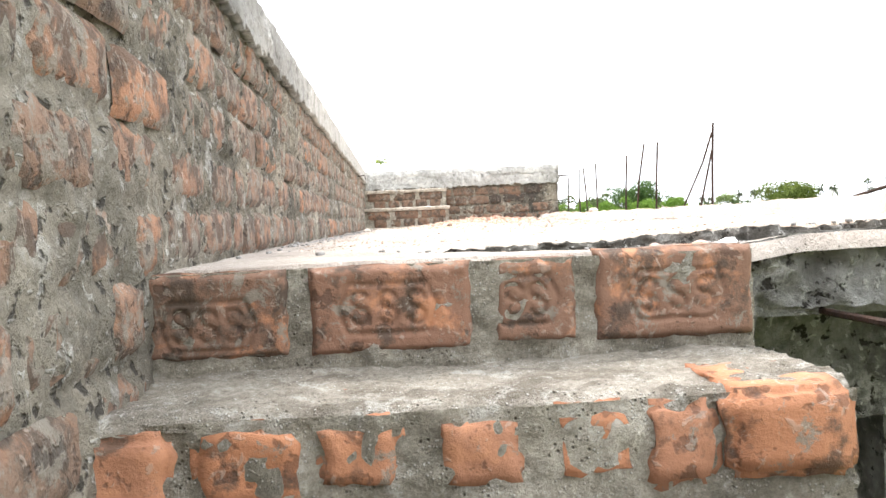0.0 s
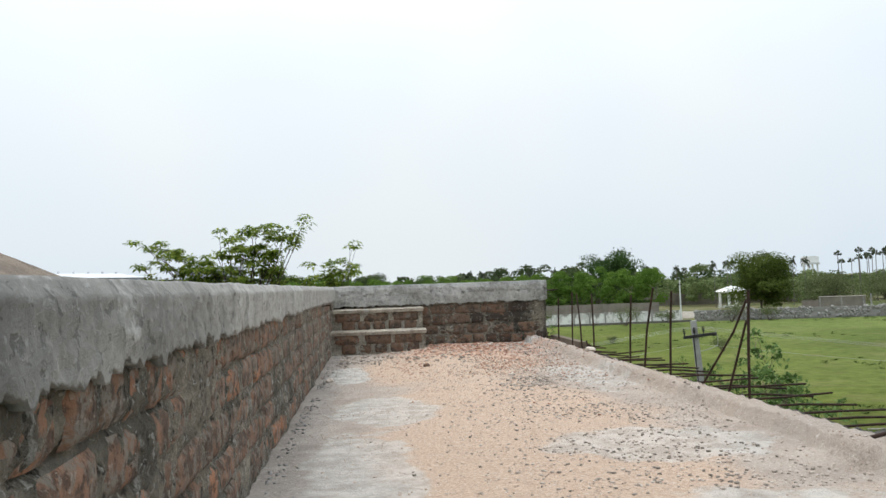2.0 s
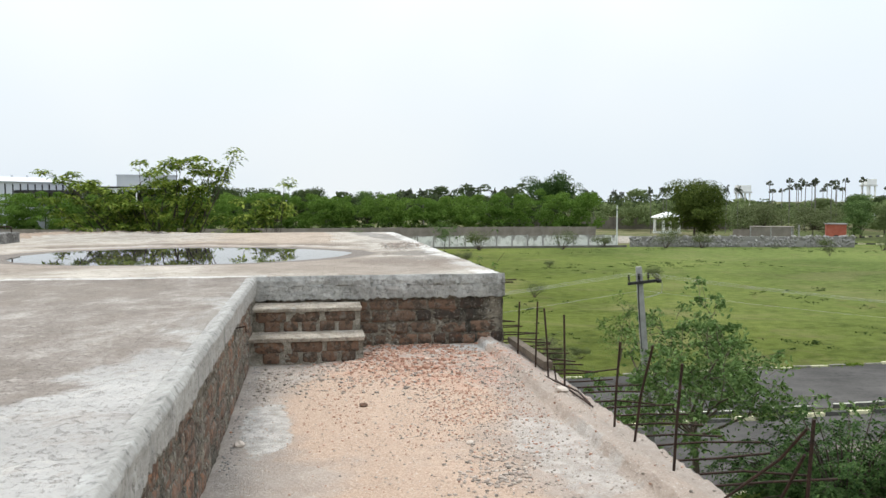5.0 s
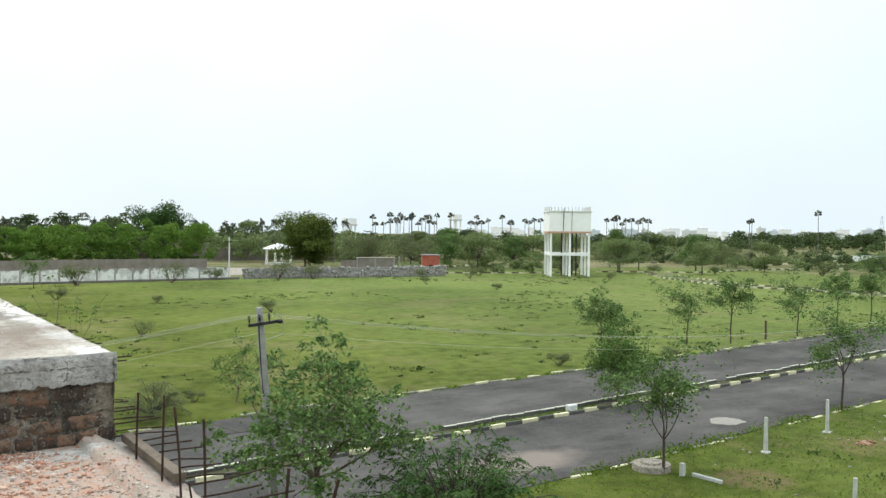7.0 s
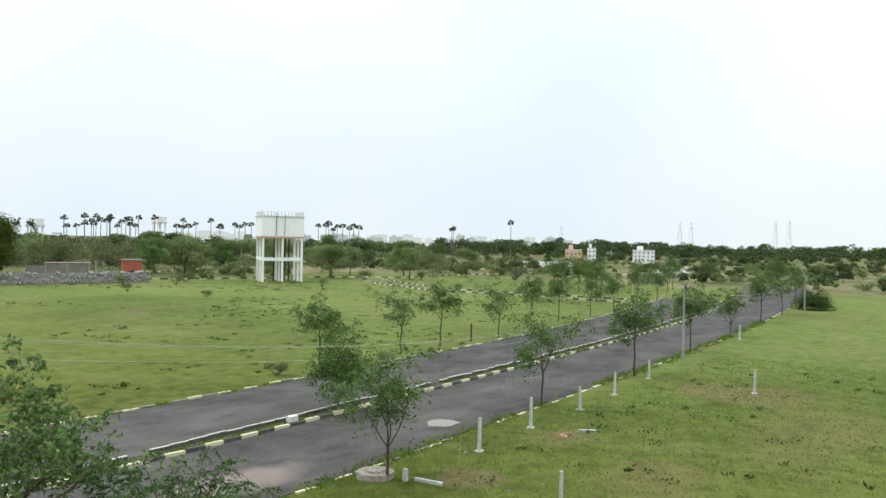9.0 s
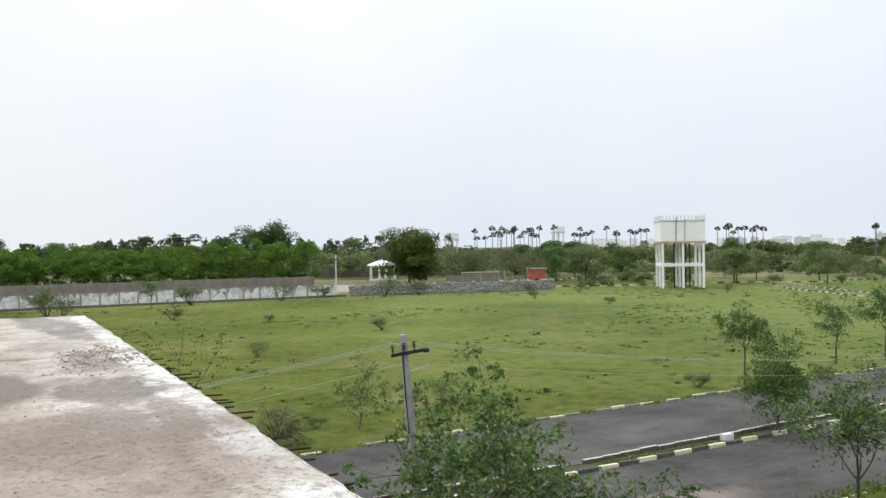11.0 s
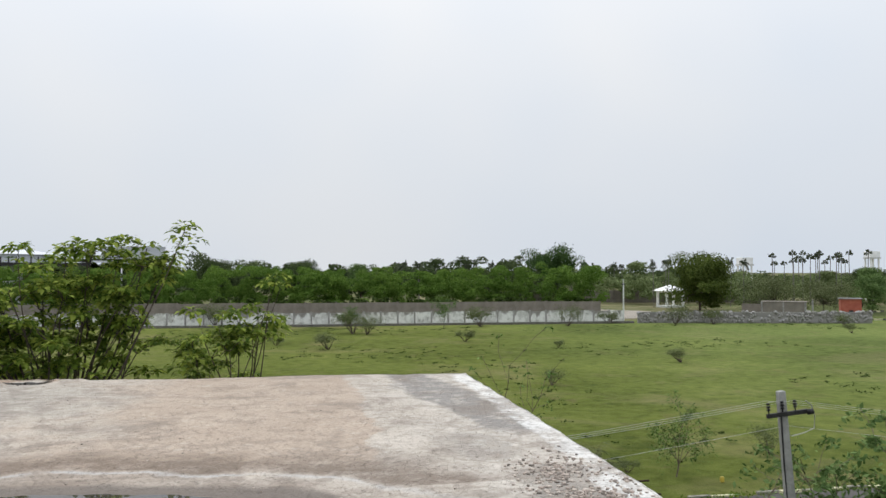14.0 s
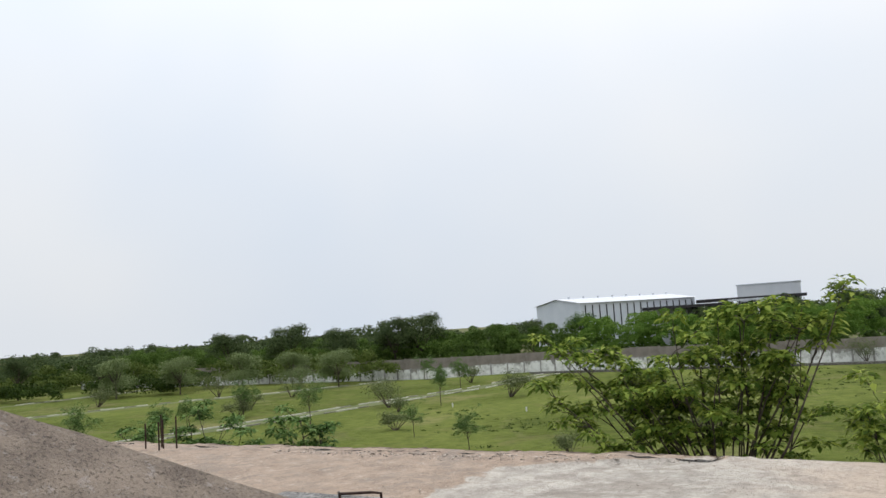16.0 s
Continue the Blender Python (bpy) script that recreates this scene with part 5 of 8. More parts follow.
# ---- steps ----
def pressed_face(bm, x0, x1, z0, z1, marks, zc, seed):
    """The worn front of a brick with bent letters and a frame pressed into it."""
    nx, nz = int((x1 - x0) / 0.0034), int((z1 - z0) / 0.0034)
    X, Z = np.meshgrid(np.linspace(x0, x1, nx + 1), np.linspace(z0, z1, nz + 1))
    strokes = []
    for cx in marks:
        pts = []
        for q in range(17):
            f = q / 8
            an = math.radians(20 + 250 * f) if f <= 1 else math.radians(90 - 250 * (f - 1))
            pts.append((cx + 0.0115 * math.cos(an), zc + (0.0115 if f <= 1 else -0.0115) + 0.0115 * math.sin(an)))
        strokes.append(pts)
    l, r, t, u = marks[0] - 0.03, marks[-1] + 0.03, zc + 0.034, zc - 0.034
    strokes.append([(l, zc), (l + 0.014, t), (r - 0.014, t), (r, zc), (r - 0.014, u), (l + 0.014, u), (l, zc)])
    near = np.full(X.shape, 1.0)
    for pts in strokes:
        for (ax, az), (bx, bz) in zip(pts, pts[1:]):
            dx, dz = bx - ax, bz - az
            s = np.clip(((X - ax) * dx + (Z - az) * dz) / (dx * dx + dz * dz + 1e-9), 0, 1)
            near = np.minimum(near, np.hypot(X - ax - s * dx, Z - az - s * dz))
    rim = np.minimum(np.minimum(X - x0, x1 - X), np.minimum(Z - z0, z1 - Z))
    grid = []
    for k in range(nz + 1):
        row = []
        for i in range(nx + 1):
            x, z = X[k, i], Z[k, i]
            worn = 0.5 + 0.6 * fbm(x, z, seed, 18)
            y = -0.0125 + 0.0048 * max(0.0, 1 - (near[k, i] / 0.0042) ** 2) * min(1.0, max(0.5, worn + 0.5))
            y += 0.014 * max(0.0, 1 - rim[k, i] / 0.012) ** 2 + 0.0014 * fbm(x, z, seed, 28) + 0.0005 * fbm(x, z, seed + 5, 90)
            row.append(bm.verts.new((x + 0.003 * fbm(z, seed, 3, 24), y, z + 0.0025 * fbm(x, seed, 6, 24))))
        grid.append(row)
    for k in range(nz):
        for i in range(nx):
            bm.faces.new((grid[k][i], grid[k][i + 1], grid[k + 1][i + 1], grid[k + 1][i]))


def step_flight_top():
    """The two steps by which the lower roof meets the flight, and the flight below."""
    flight = thing("staircase", "brick and cement stairs beside the wall", "stairs", kind="structure")
    r = random.Random(2)
    for i in range(9):
        zt, yf = -0.15 * i, -0.25 * i
        x1 = 0.85
        me = wall_sheet("riser", steps_of(-0.01, x1, 0.012 if i < 3 else 0.03), steps_of(zt - 0.155, zt - 0.002, 0.012 if i < 3 else 0.03),
                        lambda u, v: (u, yf - (0.002 if i == 0 else 0.014) - smear(u, v, 11 + i) * 1.3, v), MAT_STEP_MORTAR)
        child("riser", me, flight)
        if i:
            me = sheet("tread", steps_of(-0.01, x1, 0.01), steps_of(yf - 0.012, yf + 0.27, 0.01), lambda x, y: zt + 0.004 + smear(x, y, 21 + i) * 0.75 - 0.9 * max(0, yf + 0.006 - y), MAT_TREAD)
            child("tread", me, flight)
        bm = boxes((0.0, x1 - 0.012, yf + 0.03, yf + 0.5, zt - 0.4, zt - (0.012 if i else 0.06)))
        part("core", bm, MAT_MORTAR, flight)
    # top row: bricks on edge, stamped
    row = [(-0.03, 0.183, 0.122), (0.213, 0.443, 0.124), (0.472, 0.592, 0.12), (0.618, 0.85, 0.124)]
    for j, (a, b, h) in enumerate(row):
        bm = bmesh.new()
        box(bm, a, b, -0.004, 0.075, -h - 0.004, -0.001 + (0.006 if j == 3 else 0))
        bmesh.ops.bevel(bm, geom=list(bm.edges), offset=0.012, segments=3, affect="EDGES")
        bmesh.ops.subdivide_edges(bm, edges=[e for e in bm.edges if e.calc_length() > 0.06], cuts=4, use_grid_fill=True)
        for v in bm.verts:
            v.co += Vector((0.003 * fbm(*v.co, 30), 0.004 * fbm(*(v.co + Vector((3, 1, 0))), 25), 0.004 * fbm(*(v.co + Vector((1, 5, 0))), 22)))
        marks = {0: (0.035, 0.072, 0.108), 1: (0.282, 0.322, 0.362), 2: (0.5, 0.535), 3: (0.695, 0.737, 0.778)}[j]
        pressed_face(bm, a, b, -h - 0.002, -0.001 + (0.006 if j == 3 else 0), marks, -h * (0.62 if j == 0 else 0.5), j)
        part("brick", bm, MAT_BRICK_STEP, flight, "weathered brick on edge with a pressed mark", True)
    # second row: headers with thick joints, the last one turned
    heads = [(-0.025, 0.086), (0.111, 0.23), (0.243, 0.334), (0.374, 0.476), (0.503, 0.6), (0.606, 0.69), (0.7, 0.846)]
    for j, (a, b) in enumerate(heads):
        bm = bmesh.new()
        box(bm, a - 0.004, b + 0.002, -0.27 - (0.016 if j == 6 else r.uniform(0, 0.005)), -0.12, -0.236 - r.uniform(0, 0.02), -0.155 + r.uniform(-0.003, 0.003) + (0.012 if j == 6 else 0))
        bmesh.ops.bevel(bm, geom=list(bm.edges), offset=0.012, segments=3, affect="EDGES")
        bmesh.ops.subdivide_edges(bm, edges=[e for e in bm.edges if e.calc_length() > 0.03], cuts=4, use_grid_fill=True)
        for v in bm.verts:
            v.co += Vector((0.009 * fbm(*v.co, 22), 0.009 * fbm(*(v.co + Vector((3, 1, 0))), 16), 0.008 * fbm(*(v.co + Vector((1, 5, 0))), 20)))
        part("brick", bm, MAT_BRICK_HEAD, flight, "rounded orange brick end in mortar", True)
    # a course of flat bricks lower down each riser
    for i in range(1, 5):
        u = 0.02
        while u < 0.6:
            child("brick", r.choice(STRETCHERS), flight, "", Matrix.Translation((u + 0.11, -0.25 * i - 0.004, -0.15 * i - 0.115)) @ TO_S)
            u += 0.25
    return flight


step_flight_top()


def terrace_steps():
    flight = thing("terrace_steps", "three low brick steps with worn cement treads", "stairs", kind="structure")
    r = random.Random(12)
    rows = [(7.53, 8.2, 0.02, 0.222, 0.885), (7.83, 8.2, 0.2, 0.418, 0.88)]
    for y0, y1, z0, z1, x1 in rows:
        part("core", boxes((0.0, x1 - 0.01, y0 + 0.012, y1, z0 - 0.05, z1 - 0.012)), MAT_MORTAR, flight)
        me = wall_sheet("riser", list(np.linspace(x1, 0, 32)), steps_of(z0 - 0.04, z1 - 0.03, 0.02), lambda u, v: (u, y0 + 0.004 - 0.012 * fbm(u, v, 4, 9), v), MAT_STEP_MORTAR)
        child("riser", me, flight)
        me = sheet("tread", steps_of(-0.01, x1 + 0.012, 0.03), steps_of(y0 - 0.02, y0 + 0.34, 0.03), lambda x, y: z1 - 0.012 * ((y0 + 0.01 - y) > 0) + 0.006 * fbm(x, y, 3, 7), MAT_TREAD_SAND)
        child("tread", me, flight)
        bm = boxes((0, x1 + 0.008, y0 - 0.018, y0 + 0.02, z1 - 0.035, z1 - 0.004), bevel=0.006)
        part("nosing", bm, MAT_TREAD_SAND, flight)
        me = wall_sheet("end", steps_of(y0, y1, 0.05), steps_of(z0 - 0.04, z1 - 0.01, 0.03), lambda u, v: (x1 - 0.002 + 0.01 * fbm(u, v, 8, 9), u, v), MAT_MORTAR)
        child("end", me, flight)
        for c, zz in enumerate((z1 - 0.075, z1 - 0.16)):
            u = 0.03 + c * 0.07
            while u < x1 - 0.1:
                me = r.choice(STRETCHERS_BROWN if c == 0 else HEADERS_BROWN)
                L = max(v.co.x for v in me.vertices)
                child("brick", me, flight, "", Matrix.Translation((u + L, y0 - 0.006 + r.uniform(-0.003, 0.004), zz)) @ TO_S)
                u += L * 2 + 0.03
    return flight


terrace_steps()

# hipped cement cover on the terrace
cover = thing("roof_cover", "low hipped cement cover on a raised base", "roof cover", kind="structure")
cx0, cx1, cy0, cy1, cz = -10.5, -4.55, 9.0, 14.27, 0.9
AP = (-7.55, 11.7, 2.5)
hip = [(cx0, cy0), (cx1, cy0), (cx1, cy1), (cx0, cy1)]
verts, faces = [], []
for (ax, ay), (bx, by) in zip(hip, hip[1:] + hip[:1]):
    n0, N = len(verts), 24
    for j in range(N + 1):
        for i in range(N + 1):
            f, g = i / N, j / N
            ex, ey = ax + (bx - ax) * f, ay + (by - ay) * f
            x, y = ex + (AP[0] - ex) * g, ey + (AP[1] - ey) * g
            verts.append((x, y, cz + (AP[2] - cz) * g + 0.02 * fbm(x, y, 2, 1.6) + 0.006 * fbm(x, y, 1, 9)))
    faces += [(n0 + j * (N + 1) + i, n0 + j * (N + 1) + i + 1, n0 + (j + 1) * (N + 1) + i + 1, n0 + (j + 1) * (N + 1) + i) for j in range(N) for i in range(N)]
hip_me = mesh_from("hip", verts, faces, MAT_HIP, True)
bm = bmesh.new()
bm.from_mesh(hip_me)
bmesh.ops.remove_doubles(bm, verts=list(bm.verts), dist=0.002)
bm.to_mesh(hip_me)
child("hip_cap", hip_me, cover)
part("eaves_slab", boxes((cx0 - 0.02, cx1 + 0.02, cy0 - 0.02, cy1 + 0.02, cz - 0.12, cz + 0.004), bevel=0.01), MAT_PLASTER, cover)
part("base", boxes((cx0 + 0.2, cx1 - 0.12, cy0 + 0.2, cy1 - 0.1, UP - 0.05, cz - 0.118)), MAT_CONCRETE, cover)
part("kerb_block", boxes((-5.3, -4.05, 14.3, 14.95, UP - 0.05, UP + 0.17), bevel=0.015), MAT_CONCRETE, cover)
bm = bmesh.new()
polyrod(bm, [(-4.5, 14.75, UP + 0.1), (-4.5, 14.72, UP + 0.24), (-4.42, 14.62, UP + 0.25), (-4.15, 14.7, UP + 0.26), (-4.12, 14.78, UP + 0.24), (-4.12, 14.8, UP + 0.1)], 0.012)
part("bent_bar", bm, MAT_STEEL, cover, "rusty bent reinforcing bar")

# ---- reinforcing bars ----
def bar(name, pts, r, label, group):
    bm = bmesh.new()
    polyrod(bm, pts, r, 7)
    return tagged(new(name, bm_mesh("bar", bm, MAT_STEEL)), label, "rebar", group)


UPRIGHT = "upright bars along the roof edge"
for y, lean_y, lean_x, h in ((3.55, -0.03, 0.0, 0.55), (4.6, -0.06, 0.0, 0.54), (5.1, -0.18, 0.02, 0.56), (5.38, -0.06, 0.0, 0.51), (6.3, 0.06, 0.0, 0.52), (6.68, 0.1, -0.02, 0.51), (7.05, 0.05, 0.02, 0.52), (7.6, -0.02, 0.0, 0.46)):
    bar("upright_bar", [(2.16, y, -0.08), (2.165 + lean_x * 0.4, y + lean_y * 0.4, h * 0.5), (2.17 + lean_x, y + lean_y, h)], 0.007, "rusty upright reinforcing bar at the slab edge", UPRIGHT)
bar("leaning_bar", [(2.19, 4.3, -0.06), (2.19, 3.75, 0.34), (2.185, 3.58, 0.5)], 0.006, "thin rusty bar leaning against an upright bar", UPRIGHT)
bar("leaning_bar", [(2.2, 3.92, -0.06), (2.19, 3.6, 0.4)], 0.006, "thin rusty bar leaning against an upright bar", UPRIGHT)
bar("slanted_bar", [(2.1, 2.65, -0.01), (2.3, 2.62, 0.04), (2.75, 2.5, 0.17), (2.95, 2.46, 0.22)], 0.008, "rusty bar slanting out over the slab edge", UPRIGHT)
bar("bent_bar", [(2.1, 6.9, 0.03), (2.22, 6.2, 0.03), (2.2, 5.9, 0.02)], 0.007, "rusty bar lying along the slab edge", UPRIGHT)
bar("bent_bar", [(2.18, 6.62, 0.12), (2.19, 6.6, 0.02), (2.2, 5.85, 0.015)], 0.006, "bent rusty bar lying on the slab edge", UPRIGHT)
rnd = random.Random(31)
for i in range(40):
    y = 3.05 + i * 0.215
    ln = rnd.uniform(0.46, 0.6) + 0.012 * max(0, 24 - i)
    z = -0.06 + rnd.uniform(-0.012, 0.012)
    bar("stub_bar", [(2.15, y, z), (2.24 + ln * 0.5, y + rnd.uniform(-0.02, 0.02), z + 0.004), (2.2 + ln, y + rnd.uniform(-0.04, 0.04), z + rnd.uniform(-0.03, 0.02))], 0.0062, "rusty bar sticking out of the portico slab", "bars out of the portico slab")
for x, dx, ln in ((0.99, 0.1, 0.62), (1.17, 0.12, 0.55), (1.42, 0.1, 0.6), (1.7, 0.1, 0.6), (1.98, 0.12, 0.5)):
    bar("stub_bar", [(x - 0.03, 0.25, -0.1), (x, 0.02, -0.108), (x + dx, 0.02 - ln, -0.125)], 0.006, "rusty bar sticking out below the slab edge", "bars out of the portico slab")
for i in range(26):
    y = 8.5 + i * 0.2 + rnd.uniform(-0.03, 0.03)
    bar("stub_bar", [(2.0, y, UP - 0.1), (2.2 + rnd.uniform(0.1, 0.26), y + rnd.uniform(-0.02, 0.02), UP - 0.1 + rnd.uniform(-0.03, 0.01))], 0.006, "short rusty bar stub in the terrace slab edge", "bar stubs of the terrace slab")
for dx, dy, h in ((0, 0, 0.52), (0.16, -0.1, 0.46), (0.3, 0.02, 0.5), (-0.1, -0.2, 0.42), (0.24, -0.24, 0.45)):
    bar("starter_bar", [(-10.2 + dx, 17.6 + dy, UP - 0.05), (-10.2 + dx, 17.6 + dy, UP + h)], 0.012, "upright starter bar of an unfinished column", "column starter bars")
bar("wall_nail", [(0.0, 6.3, 0.49), (0.07, 6.3, 0.5), (0.075, 6.3, 0.46)], 0.005, "bent nail in the plaster band", "nails")
thing("timber_batten", "old timber batten lying along the slab edge", "batten", data=bm_mesh("batten", boxes((2.2, 2.27, 6.95, 8.12, 0.03, 0.085), bevel=0.004), MAT_BARK))


# ---- rubble ----
def chips(rng, centres, size):
    n = len(centres)
    cube = np.array([[x, y, z] for z in (-1, 1) for y in (-1, 1) for x in (-1, 1)]) * 0.5
    s = size * rng.uniform(0.35, 1.25, (n, 1)) * np.stack([np.ones(n), rng.uniform(0.5, 1, n), rng.uniform(0.3, 0.75, n)], 1)
    co = cube[None] * s[:, None] * rng.uniform(0.7, 1.2, (n, 8, 3))
    a = rng.uniform(0, math.tau, n)
    c, d = np.cos(a)[:, None], np.sin(a)[:, None]
    co = np.stack([co[..., 0] * c - co[..., 1] * d, co[..., 0] * d + co[..., 1] * c, co[..., 2]], -1)
    return co + centres[:, None]


CUBE_FACES = [[0, 2, 3, 1], [4, 5, 7, 6], [0, 1, 5, 4], [2, 6, 7, 3], [1, 3, 7, 5], [0, 4, 6, 2]]


def scatter(name, label, seed, n, where, zf, size, material):
    """Loose bits that lie in drifts."""
    rng = np.random.RandomState(seed)
    pts = []
    while len(pts) < n:
        p = where(rng)
        if fbm(p[0], p[1], seed, 2.2) + 0.5 * fbm(p[0], p[1], seed + 3, 9) + rng.normal() * 0.3 > 0:
            pts.append(p)
    c = np.array([(x, y, zf(x, y) + size * 0.12) for x, y in pts])
    return tagged(new(name, quads_mesh(name, chips(rng, c, size), material, CUBE_FACES)), label, "rubble", "", "stuff")


def clip_lower(p):
    return min(max(p[0], 0.03), 2.25), min(max(p[1], 0.1), 8.15)


scatter("brick_rubble", "scattered red brick chips on the portico roof", 1, 800, lambda r: clip_lower((r.normal(1.3, 0.3), r.normal(7.5, 0.36))), lower_z, 0.026, MAT_CHIP_RED)
scatter("brick_crumbs", "fine red brick crumbs on the portico roof", 2, 3000, lambda r: clip_lower((r.normal(1.3, 0.42), r.normal(6.7, 0.95))), lower_z, 0.011, MAT_CHIP_RED)
scatter("stone_rubble", "loose pale stone chips on the portico roof", 3, 3400, lambda r: clip_lower((r.normal(1.45, 0.36), r.uniform(2.0, 8.0))), lower_z, 0.0105, MAT_CHIP_GREY)
scatter("stone_crumbs", "fine pale gravel on the portico roof", 4, 5000, lambda r: clip_lower((r.uniform(0.1, 2.1), r.uniform(0.5, 8.0))), lower_z, 0.0065, MAT_CHIP_SAND)
scatter("edge_rubble", "grey mortar crumbs along the wall's foot", 5, 300, lambda r: clip_lower((abs(r.normal(0, 0.04)) + 0.03, r.uniform(0.6, 7.5))), lower_z, 0.011, MAT_STONE)
scatter("grey_rubble", "pale broken mortar round the rubble heap", 16, 800, lambda r: clip_lower((r.uniform(0.1, 2.0), r.normal(7.05, 0.3) - 0.25 * r.uniform(0, 1))), lower_z, 0.017, MAT_CHIP_GREY)
scatter("heap_rubble", "dark broken mortar among the brick chips", 27, 150, lambda r: clip_lower((r.uniform(0.1, 2.0), r.normal(7.2, 0.45))), lower_z, 0.024, MAT_CHIP_GREY)
scatter("ledge_rubble", "grey broken screed along the ledge", 26, 700, lambda r: (lambda x: clip_lower((x, ledge_y(x) - 0.012 + r.normal(0, 0.02))))(2.2 - abs(r.normal(0, 0.65))), lower_z, 0.012, MAT_STONE)
scatter("dark_rubble", "patch of broken stone on the portico roof", 6, 300, lambda r: clip_lower((r.normal(1.3, 0.12), r.normal(4.7, 0.25))), lower_z, 0.016, MAT_CHIP_GREY)
scatter("terrace_rubble", "patch of broken mortar on the terrace", 7, 620, lambda r: (min(2.12, r.normal(1.8, 0.14)), r.normal(13.1, 0.4)), upper_z, 0.021, MAT_CHIP_GREY)
scatter("terrace_crumbs", "gravel crumbs over the terrace", 8, 1000, lambda r: (r.uniform(-6, 2.1), r.uniform(8.4, 17.9)), upper_z, 0.011, MAT_CHIP_GREY)
scatter("rim_rubble", "crumbled mortar on the terrace rim", 9, 420, lambda r: (r.uniform(-8, -2.2), r.normal(17.6, 0.08)), upper_z, 0.022, MAT_CHIP_GREY)


def stone(x, y, zf, s, material, label, seed):
    r = random.Random(seed)
    bm = bmesh.new()
    bmesh.ops.create_icosphere(bm, subdivisions=2, radius=s)
    for v in bm.verts:
        v.co *= 1 + 0.35 * fbm(*(v.co * (1 / s) + Vector((seed, 0, 0))), 0.9)
        v.co.z *= 0.6
    ob = new("loose_stone", bm_mesh("stone", bm, material))
    ob.matrix_basis = Matrix.LocRotScale((x, y, zf(x, y) + s * 0.35), Euler((0, 0, r.uniform(0, 6))), None)
    return tagged(ob, label, "stone", "loose stones on the roof")


stone(0.8, 6.1, lower_z, 0.028, MAT_BRICK_STEP, "brown lump of broken brick", 1)
stone(1.3, 5.2, lower_z, 0.02, MAT_CHIP_GREY, "small grey stone on the sandy roof", 2)
stone(0.81, 0.09, lower_z, 0.012, MAT_CHIP_RED, "small orange brick crumb by the ledge", 3)
stone(0.76, 0.16, lower_z, 0.009, MAT_CHIP_RED, "small orange brick crumb by the ledge", 4)
stone(0.93, 0.27, lower_z, 0.014, MAT_WHITE, "small white stone by the ledge", 5)
stone(0.86, 0.12, lower_z, 0.01, MAT_WHITE, "small white stone by the ledge", 6)
stone(0.89, 0.32, lower_z, 0.012, MAT_CHIP_GREY, "small grey stone by the ledge", 7)
stone(0.1, 5.4, lower_z, 0.03, MAT_CHIP_GREY, "dark mortar lump at the wall's foot", 8)
stone(2.05, 6.0, lower_z, 0.04, MAT_CHIP_GREY, "dark stone on the slab's rim", 9)

# ---- power line ----
def power_pole(x, y, top, turn, tilt=0.0):
    ob = thing("power_pole", "weathered concrete power pole with iron cross arm", "power pole", "roadside power poles", Matrix.LocRotScale((x - tilt * (top - G), y, G), Euler((0, tilt, turn)), None))
    h = top - G
    bm = bmesh.new()
    box(bm, -0.13, 0.13, -0.1, 0.1, -0.3, h, 0.02)
    for v in bm.verts:
        f = 1 - 0.38 * max(0, v.co.z) / h
        v.co.x *= f
        v.co.y *= f
    part("shaft", bm, MAT_POLE, ob)
    bm = boxes((-0.42, 0.55, -0.12, -0.05, h - 0.52, h - 0.43), bevel=0.008)
    arm = part("cross_arm", bm, MAT_IRON, ob, "dark iron cross arm")
    for ix in (-0.38, -0.05, 0.25):
        bm = bmesh.new()
        rod(bm, (ix, -0.09, h - 0.44), (ix, -0.09, h - 0.3), 0.015)
        for zz, rr in ((0.36, 0.045), (0.3, 0.05), (0.24, 0.04)):
            rod(bm, (ix, -0.09, h - zz), (ix, -0.09, h - zz + 0.035), rr, rr * 0.7, 10)
        child("insulator", bm_mesh("insulator", bm, MAT_IRON, True), arm)
    bm = bmesh.new()
    rod(bm, (0.5, -0.15, h - 0.48), (0.62, -0.15, h - 0.48), 0.06, 0.06, 12)
    child("insulator", bm_mesh("spool", bm, MAT_IRON, True), arm)
    bm = bmesh.new()
    polyrod(bm, [(0.5, -0.1, h - 0.25), (0.62, -0.12, h - 0.35), (0.68, -0.12, h - 0.6), (0.64, -0.12, h - 0.85), (0.4, -0.1, h - 0.92), (0.1, -0.1, h - 0.95)], 0.012, 5)
    part("loose_cable", bm, MAT_WIRE, ob, "pale looping cable")
    bm = bmesh.new()
    polyrod(bm, [(-0.1, -0.1, h - 0.5), (-0.13, -0.1, h - 1.6), (-0.12, -0.1, h - 2.6)], 0.02, 5)
    part("stay", bm, MAT_IRON, ob)
    return ob


POLES = [(10.3, 25.0, -0.7), (71, 27.0, -1.5), (132, 29.8, -1.5), (-48, 22.5, -0.7)]
for i, (x, y, t) in enumerate(POLES):
    power_pole(x, y, t, 0.05, (-0.085, 0.01, -0.02, 0.0)[i])


def wire(a, b, sag, label):
    n = 16
    pts = [Vector(a).lerp(Vector(b), i / n) - Vector((0, 0, sag * 4 * (i / n) * (1 - i / n))) for i in range(n + 1)]
    bm = bmesh.new()
    polyrod(bm, pts, 0.0035, 4)
    return tagged(new("power_line", bm_mesh("wire", bm, MAT_WIRE)), label, "cable", "overhead power lines")


